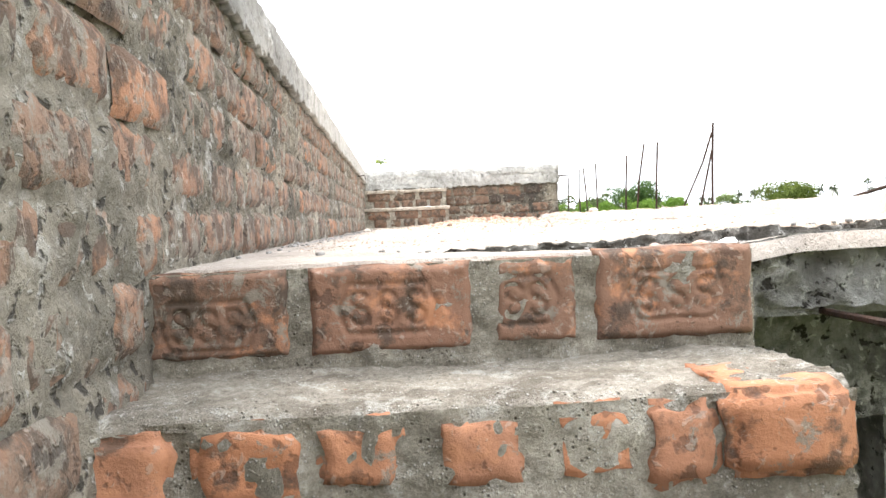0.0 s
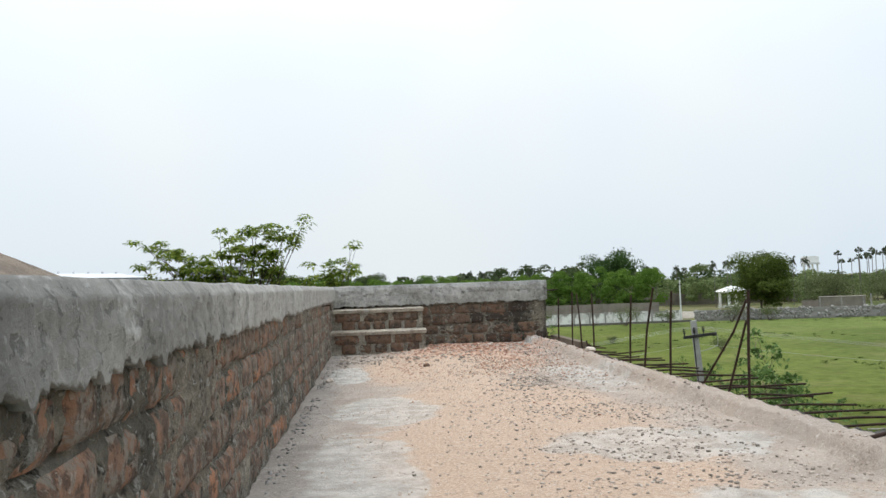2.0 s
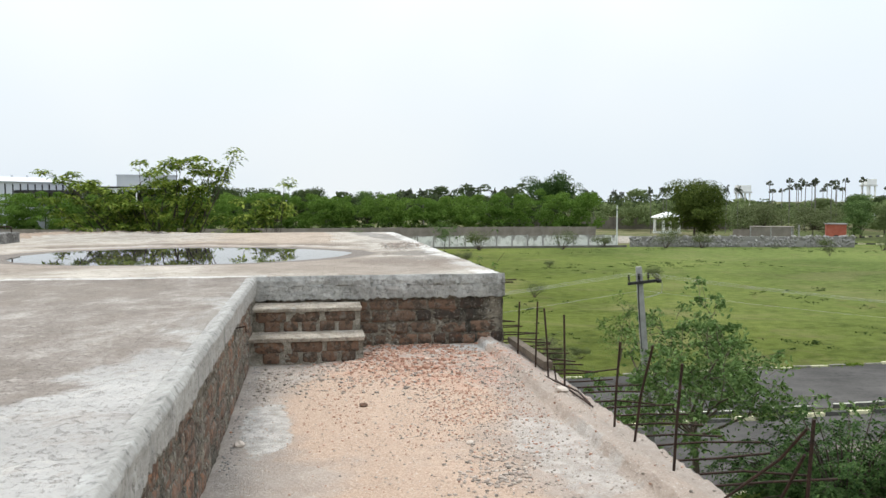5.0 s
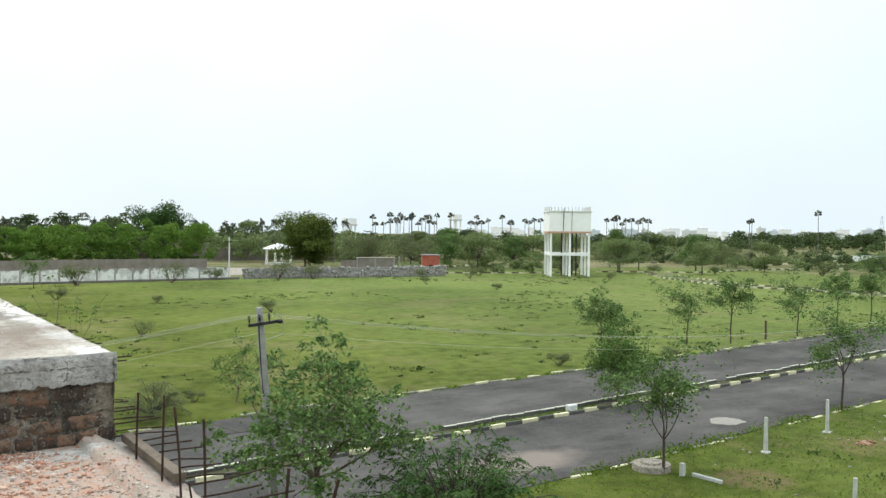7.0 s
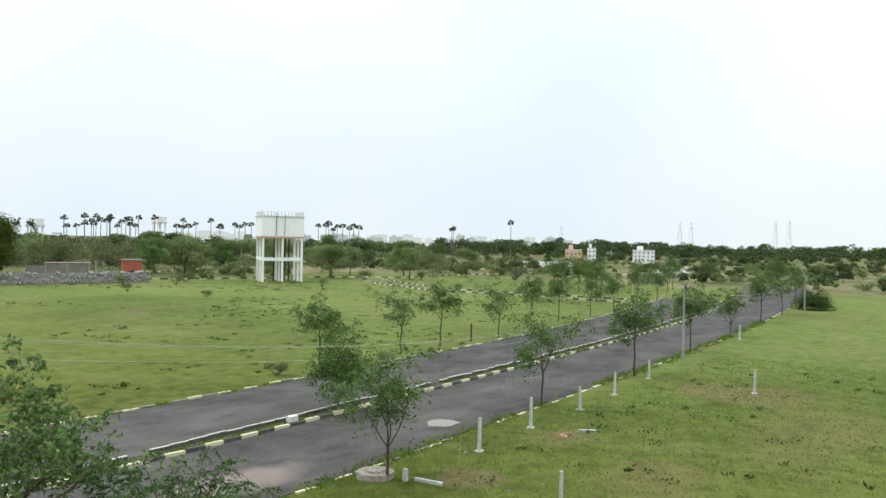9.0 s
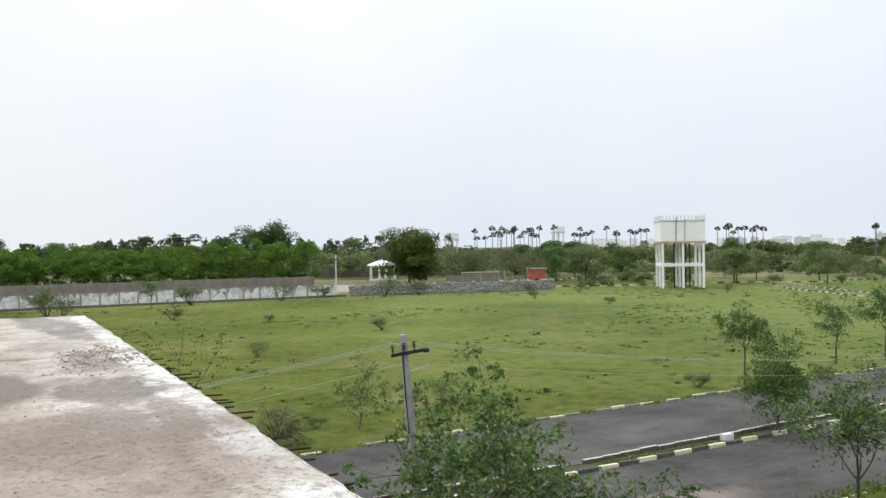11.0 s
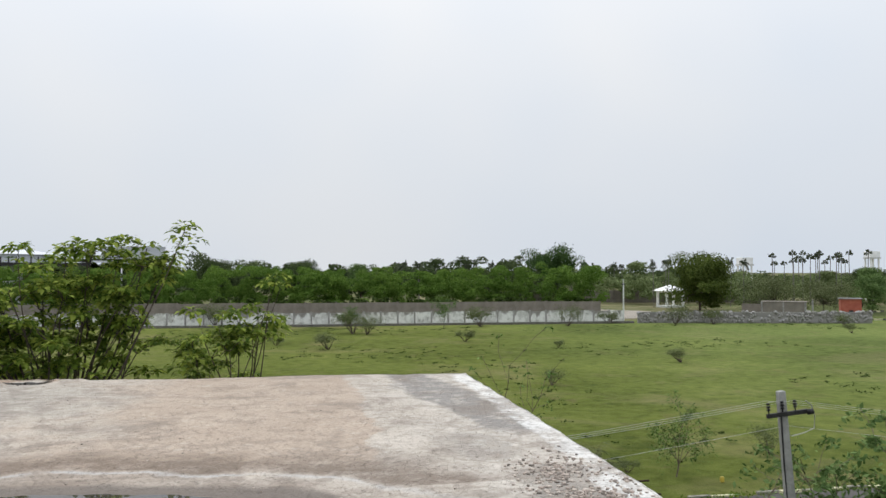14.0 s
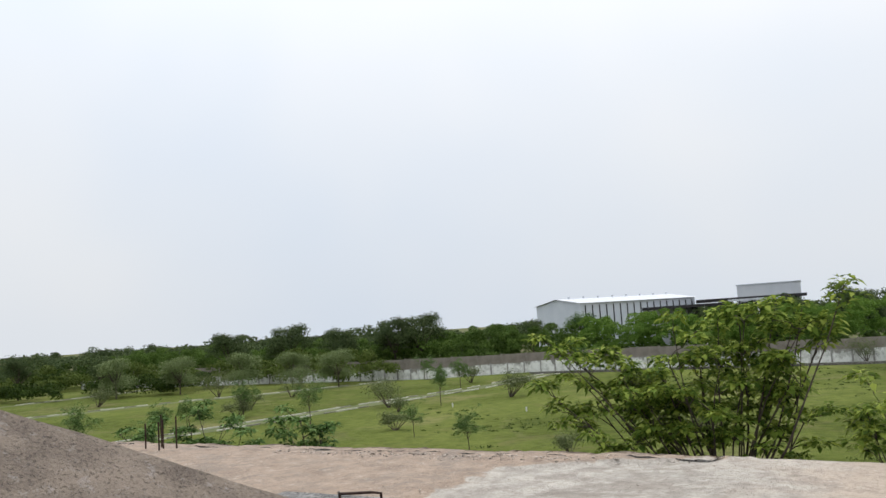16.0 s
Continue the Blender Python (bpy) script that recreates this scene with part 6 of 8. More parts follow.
for (xa, ya, ta), (xb, yb, tb) in ((POLES[0], POLES[3]), (POLES[0], POLES[1]), (POLES[1], POLES[2])):
    for dx, dz in ((-0.38, -0.22), (-0.05, -0.22), (0.25, -0.22), (0.1, -0.75)):
        wire((xa + dx, ya - 0.1, ta + dz), (xb + dx, yb - 0.1, tb + dz), 2.0, "thin overhead wire between concrete poles")

# ---- marker posts and plot stones ----
bm = bmesh.new()
box(bm, -0.075, 0.075, -0.075, 0.075, -0.1, 1.55, 0.012)
for v in bm.verts:
    f = 1 - 0.2 * max(0, v.co.z) / 1.55
    v.co.x *= f
    v.co.y *= f
post = thing("marker_post", "white tapered concrete post standing in grass", "post", "white plot posts", spot(33.2, 23.55))
part("shaft", bm, MAT_MARKER, post)
part("footing", boxes((-0.18, 0.18, -0.18, 0.18, -0.1, 0.05), bevel=0.02), MAT_MARKER, post)
rnd = random.Random(9)
for x, y in ((39.05, 24.1), (45.1, 24.2), (51.0, 24.6), (58.7, 25.3), (57.6, 17.6), (27.5, 16.5), (90, 27.5), (24.5, 12.0)):
    c = copy_thing(post, Matrix.LocRotScale((x, y, G), Euler((rnd.uniform(-0.03, 0.03), rnd.uniform(-0.03, 0.03), rnd.uniform(0, 1))), (1, 1, rnd.uniform(0.85, 1.05))))
stub = thing("plot_stone", "small white plot marker stone in the grass", "marker stone", "plot marker stones", spot(-44, 96), data=bm_mesh("stone", boxes((-0.06, 0.06, -0.06, 0.06, -0.1, 0.5), bevel=0.015), MAT_POST))
for x, y in ((-38, 110), (-41, 112), (-57, 101)):
    copy_thing(stub, spot(x, y, G, x))
thing("white_post_short", "short leaning white post by the manhole", "post", "white plot posts", spot(27.3, 23.3), data=bm_mesh("post", boxes((-0.09, 0.09, -0.09, 0.09, -0.1, 0.5), bevel=0.03), MAT_MARKER))
thing("fallen_post", "white concrete post lying in the grass", "post", "white plot posts", Matrix.LocRotScale((27.65, 22.4, G + 0.07), Euler((0, 0, -1.5)), None), data=bm_mesh("post", boxes((-0.65, 0.65, -0.07, 0.07, -0.1, 0.06), bevel=0.02), MAT_MARKER))
thing("fallen_post", "short pale post lying by the verge", "post", "white plot posts", Matrix.LocRotScale((40.1, 21.4, G + 0.06), Euler((0, 0, -0.85)), None), data=bm_mesh("post", boxes((-0.45, 0.45, -0.07, 0.07, -0.08, 0.06), bevel=0.02), MAT_MARKER))
bm = bmesh.new()
rod(bm, (0, 0, -0.2), (0, 0, 0.24), 0.8, 0.76, 20)
rod(bm, (0, 0, 0.24), (0, 0, 0.31), 0.45, 0.41, 16)
thing("manhole", "round concrete manhole with raised cover", "manhole", m=spot(27.0, 24.6), data=bm_mesh("manhole", bm, MAT_TREAD))
bm = bmesh.new()
bmesh.ops.create_circle(bm, cap_ends=True, segments=26, radius=1)
for v in bm.verts:
    f = 1 + 0.25 * fbm(v.co.x, v.co.y, 0, 1.5)
    v.co = Vector((36.9 + v.co.x * 1.0 * f, 28.2 + v.co.y * 0.75 * f, G + 0.036))
thing("cement_splash", "pale dried cement splash on the asphalt", "cement patch", kind="structure", data=bm_mesh("patch", bm, MAT_SPLASH))
thing("median_block", "white concrete block on the median kerb", "block", m=spot(31.9, ry(31.9, 34.2)), data=bm_mesh("block", boxes((-0.28, 0.28, -0.18, 0.18, 0, 0.38), bevel=0.03), MAT_POST))
thing("yellow_can", "yellow plastic can lying in the grass", "can", m=spot(19.6, 43.6 + 1.4), data=bm_mesh("can", boxes((-0.09, 0.09, -0.07, 0.07, 0, 0.26), bevel=0.05), plain("yellow_plastic", (0.42, 0.31, 0.04), (0.55, 0.42, 0.08), 3, 0.5, 0, 10)))
thing("fence_stake", "dark wooden stake beside the kerb", "stake", m=spot(68.5, 47.0), data=bm_mesh("stake", boxes((-0.07, 0.07, -0.07, 0.07, -0.1, 1.7), bevel=0.01), MAT_BARK_DARK))
bm = boxes((-1.6, 1.6, -0.25, 0.25, 0.55, 0.62), (-1.3, -1.15, -0.2, 0.2, 0, 0.55), (1.15, 1.3, -0.2, 0.2, 0, 0.55))
thing("stone_bench", "dark low stone bench near the far kerb", "bench", m=spot(166, 75), data=bm_mesh("bench", bm, MAT_STONE))

rl = np.random.RandomState(21)
lp = np.stack([rl.uniform(28, 62, 60), rl.uniform(17.5, 25, 60), np.full(60, G + 0.02)], 1)
tagged(new("verge_litter", quads_mesh("verge_litter", chips(rl, lp, 0.09), MAT_POLE, CUBE_FACES)), "pale stones and litter strewn over the verge", "litter", "", "stuff")
lp = np.stack([rl.normal(38.4, 0.26, 44), rl.normal(21.9, 0.18, 44), np.abs(rl.normal(0.04, 0.05, 44)) + G], 1)
tagged(new("brick_pile", quads_mesh("brick_pile", chips(rl, lp, 0.12), MAT_CHIP_RED, CUBE_FACES)), "small heap of red broken bricks on grass", "rubble", "", "stuff")

# ---- trees near the house ----
def stem(rnd, segs, tips, a, b, r0, arch, depth, leafy_from=0.45):
    """A bending stem from a to b that carries side twigs, and clusters of leaves at their ends."""
    n = 6
    side = Vector((rnd.uniform(-1, 1), rnd.uniform(-1, 1), 0)) * (b - a).length * 0.06
    p = a
    for i in range(n):
        f = (i + 1) / n
        q = a.lerp(b, f) + Vector((0, 0, arch * math.sin(f * math.pi))) + side * math.sin(f * math.pi) + Vector([rnd.uniform(-0.02, 0.02) for _ in range(3)])
        segs.append((p, q, r0 * (1 - 0.7 * (f - 1 / n)), r0 * (1 - 0.7 * f)))
        if f >= leafy_from:
            if depth:
                for _ in range(rnd.choice((1, 1, 2))):
                    az = rnd.uniform(0, math.tau)
                    ln = rnd.uniform(0.25, 0.55) * (1.25 - 0.5 * f)
                    c = q + Vector((math.cos(az) * ln, math.sin(az) * ln, ln * rnd.uniform(0.05, 0.8)))
                    stem(rnd, segs, tips, q, c, r0 * 0.4, 0.03, depth - 1, 0.6)
            else:
                tips.append(q)
        p = q
    tips.append(p)


def house_tree(name, label, seed, foot, heads, per=9, leafy_from=0.62, girth=0.021, leaf=None, size=0.098):
    """Several stems from one foot behind the roof, each ending at a head (x, y, z) in whorls of hanging leaves."""
    rnd, rng = random.Random(seed), np.random.RandomState(seed)
    bx, by, fz = foot
    ob = thing(name, label, "tree", "", Matrix.Translation((bx, by, G)))
    top = Vector((0, 0, fz - G))
    segs, tips = [(Vector((0, 0, -0.2)), Vector((0.05, 0.05, (fz - G) * 0.6)), 0.13, 0.1), (Vector((0.05, 0.05, (fz - G) * 0.6)), top, 0.1, 0.07)], []
    for x, y, z, lush in heads:
        h = Vector((x - bx, y - by, z - G))
        start = top + Vector((rnd.uniform(-0.25, 0.25), rnd.uniform(-0.1, 0.1), rnd.uniform(-0.2, 0.3)))
        stem(rnd, segs, tips, start, h, girth * rnd.uniform(0.7, 1.15), rnd.uniform(-0.1, 0.06) if lush == 1 else -0.28, 1 if lush == 1 else 0, leafy_from if lush == 1 else 0.9)
        if lush == 2:
            tips += [h + Vector(v) for v in ((-0.09, 0.02, -0.1), (0.08, -0.03, -0.16), (-0.04, 0.05, -0.26), (-0.16, 0.0, -0.34))]
    child("trunk", limbs_mesh("trunk", segs, MAT_BARK_DARK), ob)
    t = np.array([tuple(v) for v in tips])
    c = np.repeat(t, per, 0)
    n = len(c)
    k = np.tile(np.arange(per), len(t))
    az = k * 2.4 + np.repeat(rng.uniform(0, math.tau, len(t)), per) + rng.normal(size=n) * 0.3
    ring = (k + 0.5) / per
    el = 0.45 - 1.0 * ring + rng.normal(size=n) * 0.22
    up = np.array([0, 0, 1.0])
    out = np.stack([np.cos(az), np.sin(az), np.zeros(n)], 1)
    stalk = (0.025 + 0.13 * ring * rng.uniform(0.5, 1.2, n))[:, None]
    base = c + out * stalk + up * (0.05 - 1.2 * stalk ** 2 + rng.normal(size=(n, 1)) * 0.02)
    d = out * np.cos(el)[:, None] + up * np.sin(el)[:, None]
    s = np.cross(d, up) + rng.normal(size=d.shape) * 0.22
    s /= np.linalg.norm(s, axis=1)[:, None]
    ln = size * rng.uniform(0.65, 1.3, (n, 1))
    mid = base + d * ln * 0.42
    fold = up * ln * 0.06
    tip = base + d * ln - up * ln * rng.uniform(0.05, 0.3, (n, 1))
    w = ln * rng.uniform(0.26, 0.36, (n, 1))
    co = np.stack([base, mid + s * w + fold, tip, mid - s * w + fold, mid], 1)
    child("crown", quads_mesh("crown", co, leaf or LEAF_BRIGHT, [[0, 1, 4], [1, 2, 4], [0, 4, 3], [4, 2, 3]]), ob)
    return ob


rt = random.Random(44)
heads = [(-1.14, 19.7, 2.34, 2), (-1.65, 19.9, 2.1, 2)]
for x, zt in ((-4.98, 1.68), (-4.75, 1.66), (-4.5, 1.6), (-4.25, 1.4), (-3.95, 1.24), (-4.7, 1.0), (-4.5, 0.8), (-3.72, 1.36), (-3.9, 0.88), (-3.4, 1.2), (-3.15, 1.9), (-3.0, 1.8), (-3.2, 1.5), (-2.75, 1.85), (-2.5, 1.88), (-2.3, 1.95), (-2.1, 2.0),
              (-1.9, 1.9), (-1.6, 1.88), (-1.5, 1.82), (-1.75, 1.6), (-2.2, 1.6), (-2.6, 1.45), (-2.95, 1.3), (-2.4, 1.2), (-1.8, 1.25), (-2.7, 0.95), (-2.1, 0.9), (-3.2, 0.95), (-3.4, 0.65), (-2.9, 0.6), (-2.5, 0.65), (-1.75, 0.7), (-2.2, 0.5), (-4.3, 1.1), (-4.65, 1.4), (-4.05, 1.0), (-4.4, 0.9), (-4.1, 1.4), (-3.6, 1.05), (-3.8, 0.7)):
    heads.append((x * 0.98 - 0.06 + rt.uniform(-0.06, 0.06), 20.1 + rt.uniform(-0.6, 0.6), zt + 0.03 + rt.uniform(-0.05, 0.05), 1))
house_tree("garden_tree", "leafy green tree with drooping leaves behind the roof", 3, (-2.75, 20.2, -0.75), heads, 18)
heads = [(-0.02, 19.9, 1.69, 0), (-0.1, 19.95, 1.62, 0), (0.03, 19.9, 1.6, 0)]
for x, zt in ((-0.2, 1.3), (-0.35, 1.15), (-0.54, 1.2), (-0.75, 1.1), (-0.95, 1.02), (-1.13, 0.95), (-0.95, 0.75), (-0.6, 0.85), (-0.3, 0.9), (-0.8, 0.6), (-1.05, 0.5)):
    heads.append((x, 20.1 + rt.uniform(-0.3, 0.3), zt - 0.08, 1))
house_tree("garden_shrub", "slender leafy shrub beside the garden tree", 4, (-0.6, 20.3, -0.6), heads, 14, 0.7, 0.014)
SHR1 = [(-15.2, 20.6, 0.4, 1), (-14.6, 20.7, 0.2, 1), (-14.0, 20.3, 0.5, 1), (-13.3, 20.8, 0.7, 1), (-12.7, 20.5, 0.85, 1), (-12.1, 20.6, 0.6, 1), (-13.0, 20.4, 0.2, 1), (-11.7, 20.6, 0.4, 1), (-13.7, 20.9, 0.05, 1), (-12.4, 20.8, 0.1, 1), (-11.9, 20.4, -0.1, 1)]
SHR2 = [(-10.4, 20.5, 0.5, 1), (-10.0, 20.4, 0.68, 1), (-9.7, 20.5, 0.45, 1), (-10.2, 20.6, 0.15, 1), (-9.5, 20.4, 0.2, 1)]
house_tree("garden_shrub", "dark leafy shrub behind the starter bars", 9, (-13.2, 21.0, -1.2), SHR1, 22, 0.6, leaf=LEAF_ROAD)
house_tree("garden_shrub", "small bright leafy shrub behind the roof edge", 10, (-9.9, 20.6, -0.9), SHR2, 20, 0.6, leaf=LEAF_ROAD)
tree("sapling", "thin tall sapling standing on the median", "tree", 6, 8.4, 1.9, 4.4, 0.04, 6, 1, 12, 0.16, 0.12, LEAF_ROAD, group="saplings", m=spot(6.3, 33.1))
tree("sapling", "thin bare sapling standing on the median", "tree", 7, 6.2, 0.7, 4.2, 0.035, 3, 1, 7, 0.14, 0.12, LEAF_ROAD, group="saplings", m=spot(4.3, 33.0))

# ---- roadside trees ----
def road_variant(seed, h, sp, fk, per=34, label="slim roadside tree with airy green crown"):
    return tree("road_tree", label, "tree", seed, h, sp, fk, 0.075, 5, 2, per, 0.25, 0.15, LEAF_PALE, MAT_BARK_DARK, aspect=0.5, droop=0.25, group="young roadside trees", m=spot(0, 0))


A = road_variant(11, 5.9, 2.1, 1.5)
B = road_variant(12, 7.2, 1.7, 2.2)
C = road_variant(13, 6.8, 1.4, 2.6, 40, "slim roadside tree with a tufted crown")
D = road_variant(14, 5.6, 1.5, 2.5, 44, "small roadside tree with a flat dense crown")
rnd = random.Random(77)
A.matrix_basis = spot(26.9, 23.9, G, 0.4, 1.0)
B.matrix_basis = spot(44.3, 26.3, G, 1.0, 1.0)
C.matrix_basis = spot(63.3, 47.0, G, 2.0, 1.0)
D.matrix_basis = spot(45.2, 45.0, G, 2.0, 1.0)
for v, x, y, s in ((D, 59.0, 26.5, 1.15), (B, 58.8, 48.1, 0.95), (B, 73.4, 46.9, 1.0), (D, 76.0, 28.0, 1.15), (A, 92.0, 29.0, 1.0), (C, 84.0, 49.0, 1.0), (D, 93.0, 50.2, 1.1), (B, 104, 51.0, 1.0),
                   (A, 114, 52, 1.05), (C, 124, 52.5, 1.1), (D, 112, 31, 1.2), (B, 128, 32, 1.1), (C, 146, 34, 1.1), (A, 142, 56, 1.1), (B, 158, 60, 1.1), (C, 130, 62, 1.1), (D, 152, 76, 1.3), (B, 165, 88, 1.2), (C, 178, 66, 1.2),
                   (A, 190, 92, 1.2), (D, 200, 50, 1.4), (A, 215, 70, 1.3)):
    copy_thing(v, spot(x, y, G, rnd.uniform(0, 6.2), s))
# the larger tree by the near pole, and one over the median
tree("road_tree", "spreading roadside tree beside the power pole", "tree", 24, 6.5, 3.3, 2.4, 0.13, 9, 2, 40, 0.21, 0.165, LEAF_PALE, MAT_BARK, aspect=0.5, droop=0.35, group="young roadside trees", m=spot(12.1, 24.4, G, 0.7), lift=0.05)
tree("road_tree", "bushy tree leaning over the median", "tree", 22, 5.2, 1.7, 0.7, 0.08, 6, 2, 66, 0.25, 0.14, LEAF_ROAD, aspect=0.45, group="young roadside trees", m=spot(35.3, 34.2, G, 0.7))
tree("sapling", "thin sapling on the field behind the pole", "tree", 23, 3.8, 1.7, 0.9, 0.045, 5, 2, 22, 0.2, 0.12, LEAF_ROAD, group="saplings", m=spot(17.9, 46.2))


# fine-leaved dark bush below the house corner
def feathery_bush(seed, stems, m, label, leaves):
    """Arching stems thick with hanging plumes of narrow leaflets."""
    rng, rb = np.random.RandomState(seed), random.Random(seed)
    ob = thing("acacia_bush", label, "bush", "", m)
    segs, base, way, leaf = [], [], [], []
    for i in range(stems):
        az, el = rb.uniform(0, math.tau), math.asin(rb.uniform(0.25, 0.99))
        ln = rb.uniform(1.5, 2.9)
        a = Vector((0, 0, 0.2))
        for j in range(7):
            f = (j + 1) / 7
            b = Vector((math.cos(az) * math.cos(el) * ln * f, math.sin(az) * math.cos(el) * ln * f, 0.2 + math.sin(el) * ln * f - 0.75 * f ** 3))
            segs.append((a, b, 0.03 * (1.1 - f), 0.03 * (1.0 - f) + 0.004))
            if j > 1:
                for q in range(3):
                    a2 = az + rb.gauss(0, 1.1)
                    d = Vector((math.cos(a2), math.sin(a2), rb.uniform(-0.5, 0.25))).normalized()
                    reach = rb.uniform(0.3, 0.6)
                    side = d.cross(Vector((0, 0, 1))).normalized()
                    for g in range(11):
                        u = (g + 1) / 11
                        p = b + d * reach * u - Vector((0, 0, 0.3 * reach * u * u))
                        for sg in (-1, 1):
                            base.append(p)
                            way.append(side * sg + d * 0.55 - Vector((0, 0, 0.3)))
                            leaf.append(0.085 * (1.15 - 0.5 * u))
            a = b
    child("trunk", limbs_mesh("trunk", segs, MAT_BARK_DARK, 4), ob)
    c, d, ln = np.array([tuple(v) for v in base]), np.array([tuple(v) for v in way]), np.array(leaf)[:, None]
    d = d + rng.normal(size=d.shape) * 0.2
    d /= np.linalg.norm(d, axis=1)[:, None]
    s = np.cross(d, np.array([0, 0, 1.0]) + rng.normal(size=d.shape) * 0.4)
    s /= np.linalg.norm(s, axis=1)[:, None]
    co = np.stack([c, c + d * ln * 0.5 + s * ln * 0.2, c + d * ln, c + d * ln * 0.5 - s * ln * 0.2], 1)
    child("crown", quads_mesh("crown", co, leaves), ob)
    return ob


bush = feathery_bush(15, 230, Matrix.LocRotScale((14.3, 20.5, G), None, (1.4, 1.4, 1.9)), "dark feathery bush beside the road", LEAF_FEATHER)
feathery_bush(16, 46, spot(13.0, 44.8, G, 3.0, 0.95), "pale feathery bush on the field by the kerb", LEAF_GREY)
c = copy_thing(bush, spot(8.6, 21.0, G, 2.0, 0.36))
tagged(c, "small dark feathery bush near the house")
c = copy_thing(bush, spot(21.5, 19.2, G, 4.0, 0.3))
tagged(c, "low dark feathery bush on the verge")
c = copy_thing(bush, spot(142, 30.5, G, 1.0, 0.9))
tagged(c, "dark rounded bush at the road's bend")


# field bushes
def field_bush(seed, r, mat):
    rng = np.random.RandomState(seed)
    ob = thing("field_bush", "grey-green thorny bush on the grass field", "bush", "bushes on the field", spot(0, 0))
    L = [(rng.uniform(-r, r) * 0.6, rng.uniform(-r, r) * 0.6, r * rng.uniform(0.35, 0.75), r * 0.55, r * 0.55, r * 0.45) for _ in range(7)]
    segs = [(Vector((0, 0, -0.1)), Vector((l[0], l[1], l[2])), 0.04, 0.015) for l in L]
    child("stem", limbs_mesh("stem", segs, MAT_BARK_DARK, 4), ob)
    child("foliage", quads_mesh("foliage", clump_leaves(rng, L, 240, 0.12, 0.15, 0.0, 0.45), mat), ob)
    return ob


fb = [field_bush(41, 1.5, LEAF_GREY), field_bush(42, 1.2, LEAF_GREY), field_bush(43, 1.9, LEAF_GREY)]
spots = [(3.6, 114, 1.4), (22.8, 123, 1.25), (10.2, 138, 1.5), (31.5, 153, 1.6), (32.8, 112, 0.6), (21.5, 78, 0.5), (40.5, 93, 0.7), (57, 158, 1.4), (68, 153, 1.3), (75, 152, 1.3),
         (-26.6, 68.5, 1.0), (-18, 76, 0.9), (-55, 113, 1.6), (-51, 80, 1.2), (-67, 101, 1.3), (-77, 140, 1.4), (-62, 96, 1.1), (-15, 163, 1.3), (-30, 160, 1.2), (-84, 90, 1.4), (-100, 118, 1.5),
         (95, 142, 1.0), (112, 146, 1.3), (104, 139, 0.8), (86, 128, 0.7), (88, 110, 0.7), (125, 120, 0.6), (150, 130, 1.2), (170, 128, 1.2), (186, 110, 1.2), (205, 120, 1.4), (16, 47.5, 0.4), (14.5, 49, 0.35), (9.5, 47, 0.4), (51, 43.5, 0.6), (25, 50, 0.5),
         (-40, 128, 1.0), (-3, 121, 0.8), (47, 152, 1.2), (8.2, 140, 1.6), (42, 46, 0.6), (-120, 120, 1.6), (-135, 105, 1.6), (-92, 100, 1.5)]
for i, b in enumerate(fb):
    x, y, s = spots[i]
    b.matrix_basis = spot(x, y, G, i, s)
for i, (x, y, s) in enumerate(spots[3:]):
    copy_thing(fb[i % 3], spot(x, y, G, i * 1.7, s))
# weeds over the field
rng = np.random.RandomState(8)
pts = np.stack([rng.uniform(-60, 150, 3600), rng.uniform(46, 152, 3600)], 1)
pts = pts[[fbm(x, y, 2, 0.05) + 0.35 * fbm(x, y, 6, 0.3) > 0.16 for x, y in pts]]
pts = np.concatenate([pts, np.stack([rng.uniform(26, 70, 50), rng.uniform(8, 23, 50)], 1)])
wide = rng.uniform(0.1, 0.42, (len(pts), 1))
c = np.repeat(np.concatenate([pts, np.full((len(pts), 1), G + 0.07)], 1), 16, 0) + rng.normal(size=(len(pts) * 16, 3)) * np.repeat(wide, 16, 0) * [1, 0.8, 0.16]
tagged(new("weeds", quads_mesh("weeds", leaf_quads(rng, c, 0.2, 0.45, -0.3), LEAF_WEED)), "dark low weeds scattered in the grass", "weeds", "", "stuff")
n = 26000
gp = np.stack([rng.uniform(18, 75, n), rng.uniform(6, 25, n), np.full(n, G + 0.05)], 1)
tagged(new("grass_tufts", quads_mesh("grass", leaf_quads(rng, gp, 0.13, 0.3, -0.6), LEAF_GRASS)), "short green grass tufts on the verge", "grass", "", "stuff")

# ---- walls round the field ----
def panel_wall(name, path, h, label, material, step=3.2, thick=0.18, post_w=0.3, post_mat=None):
    top = thing(name, label, "wall", kind="structure")
    rnd = random.Random(name)
    for (xa, ya), (xb, yb) in zip(path, path[1:]):
        ln, turn = math.hypot(xb - xa, yb - ya), math.atan2(yb - ya, xb - xa)
        n = max(1, int(round(ln / step)))
        pm = bm_mesh("panel", boxes((-ln / n / 2 + 0.1, ln / n / 2 - 0.1, -thick / 2, thick / 2, -0.3, h)), material)
        qm = bm_mesh("post", boxes((-post_w / 2, post_w / 2, -thick * 0.9, thick * 0.9, -0.3, h + 0.12)), post_mat or material)
        for i in range(n):
            f = (i + 0.5) / n
            child("panel", pm, top, "", Matrix.LocRotScale((xa + (xb - xa) * f, ya + (yb - ya) * f, G + rnd.uniform(-0.12, 0.05)), Euler((0, 0, turn)), None))
            f = i / n
            child("post", qm, top, "", Matrix.LocRotScale((xa + (xb - xa) * f, ya + (yb - ya) * f, G), Euler((0, 0, turn)), None))
    return top


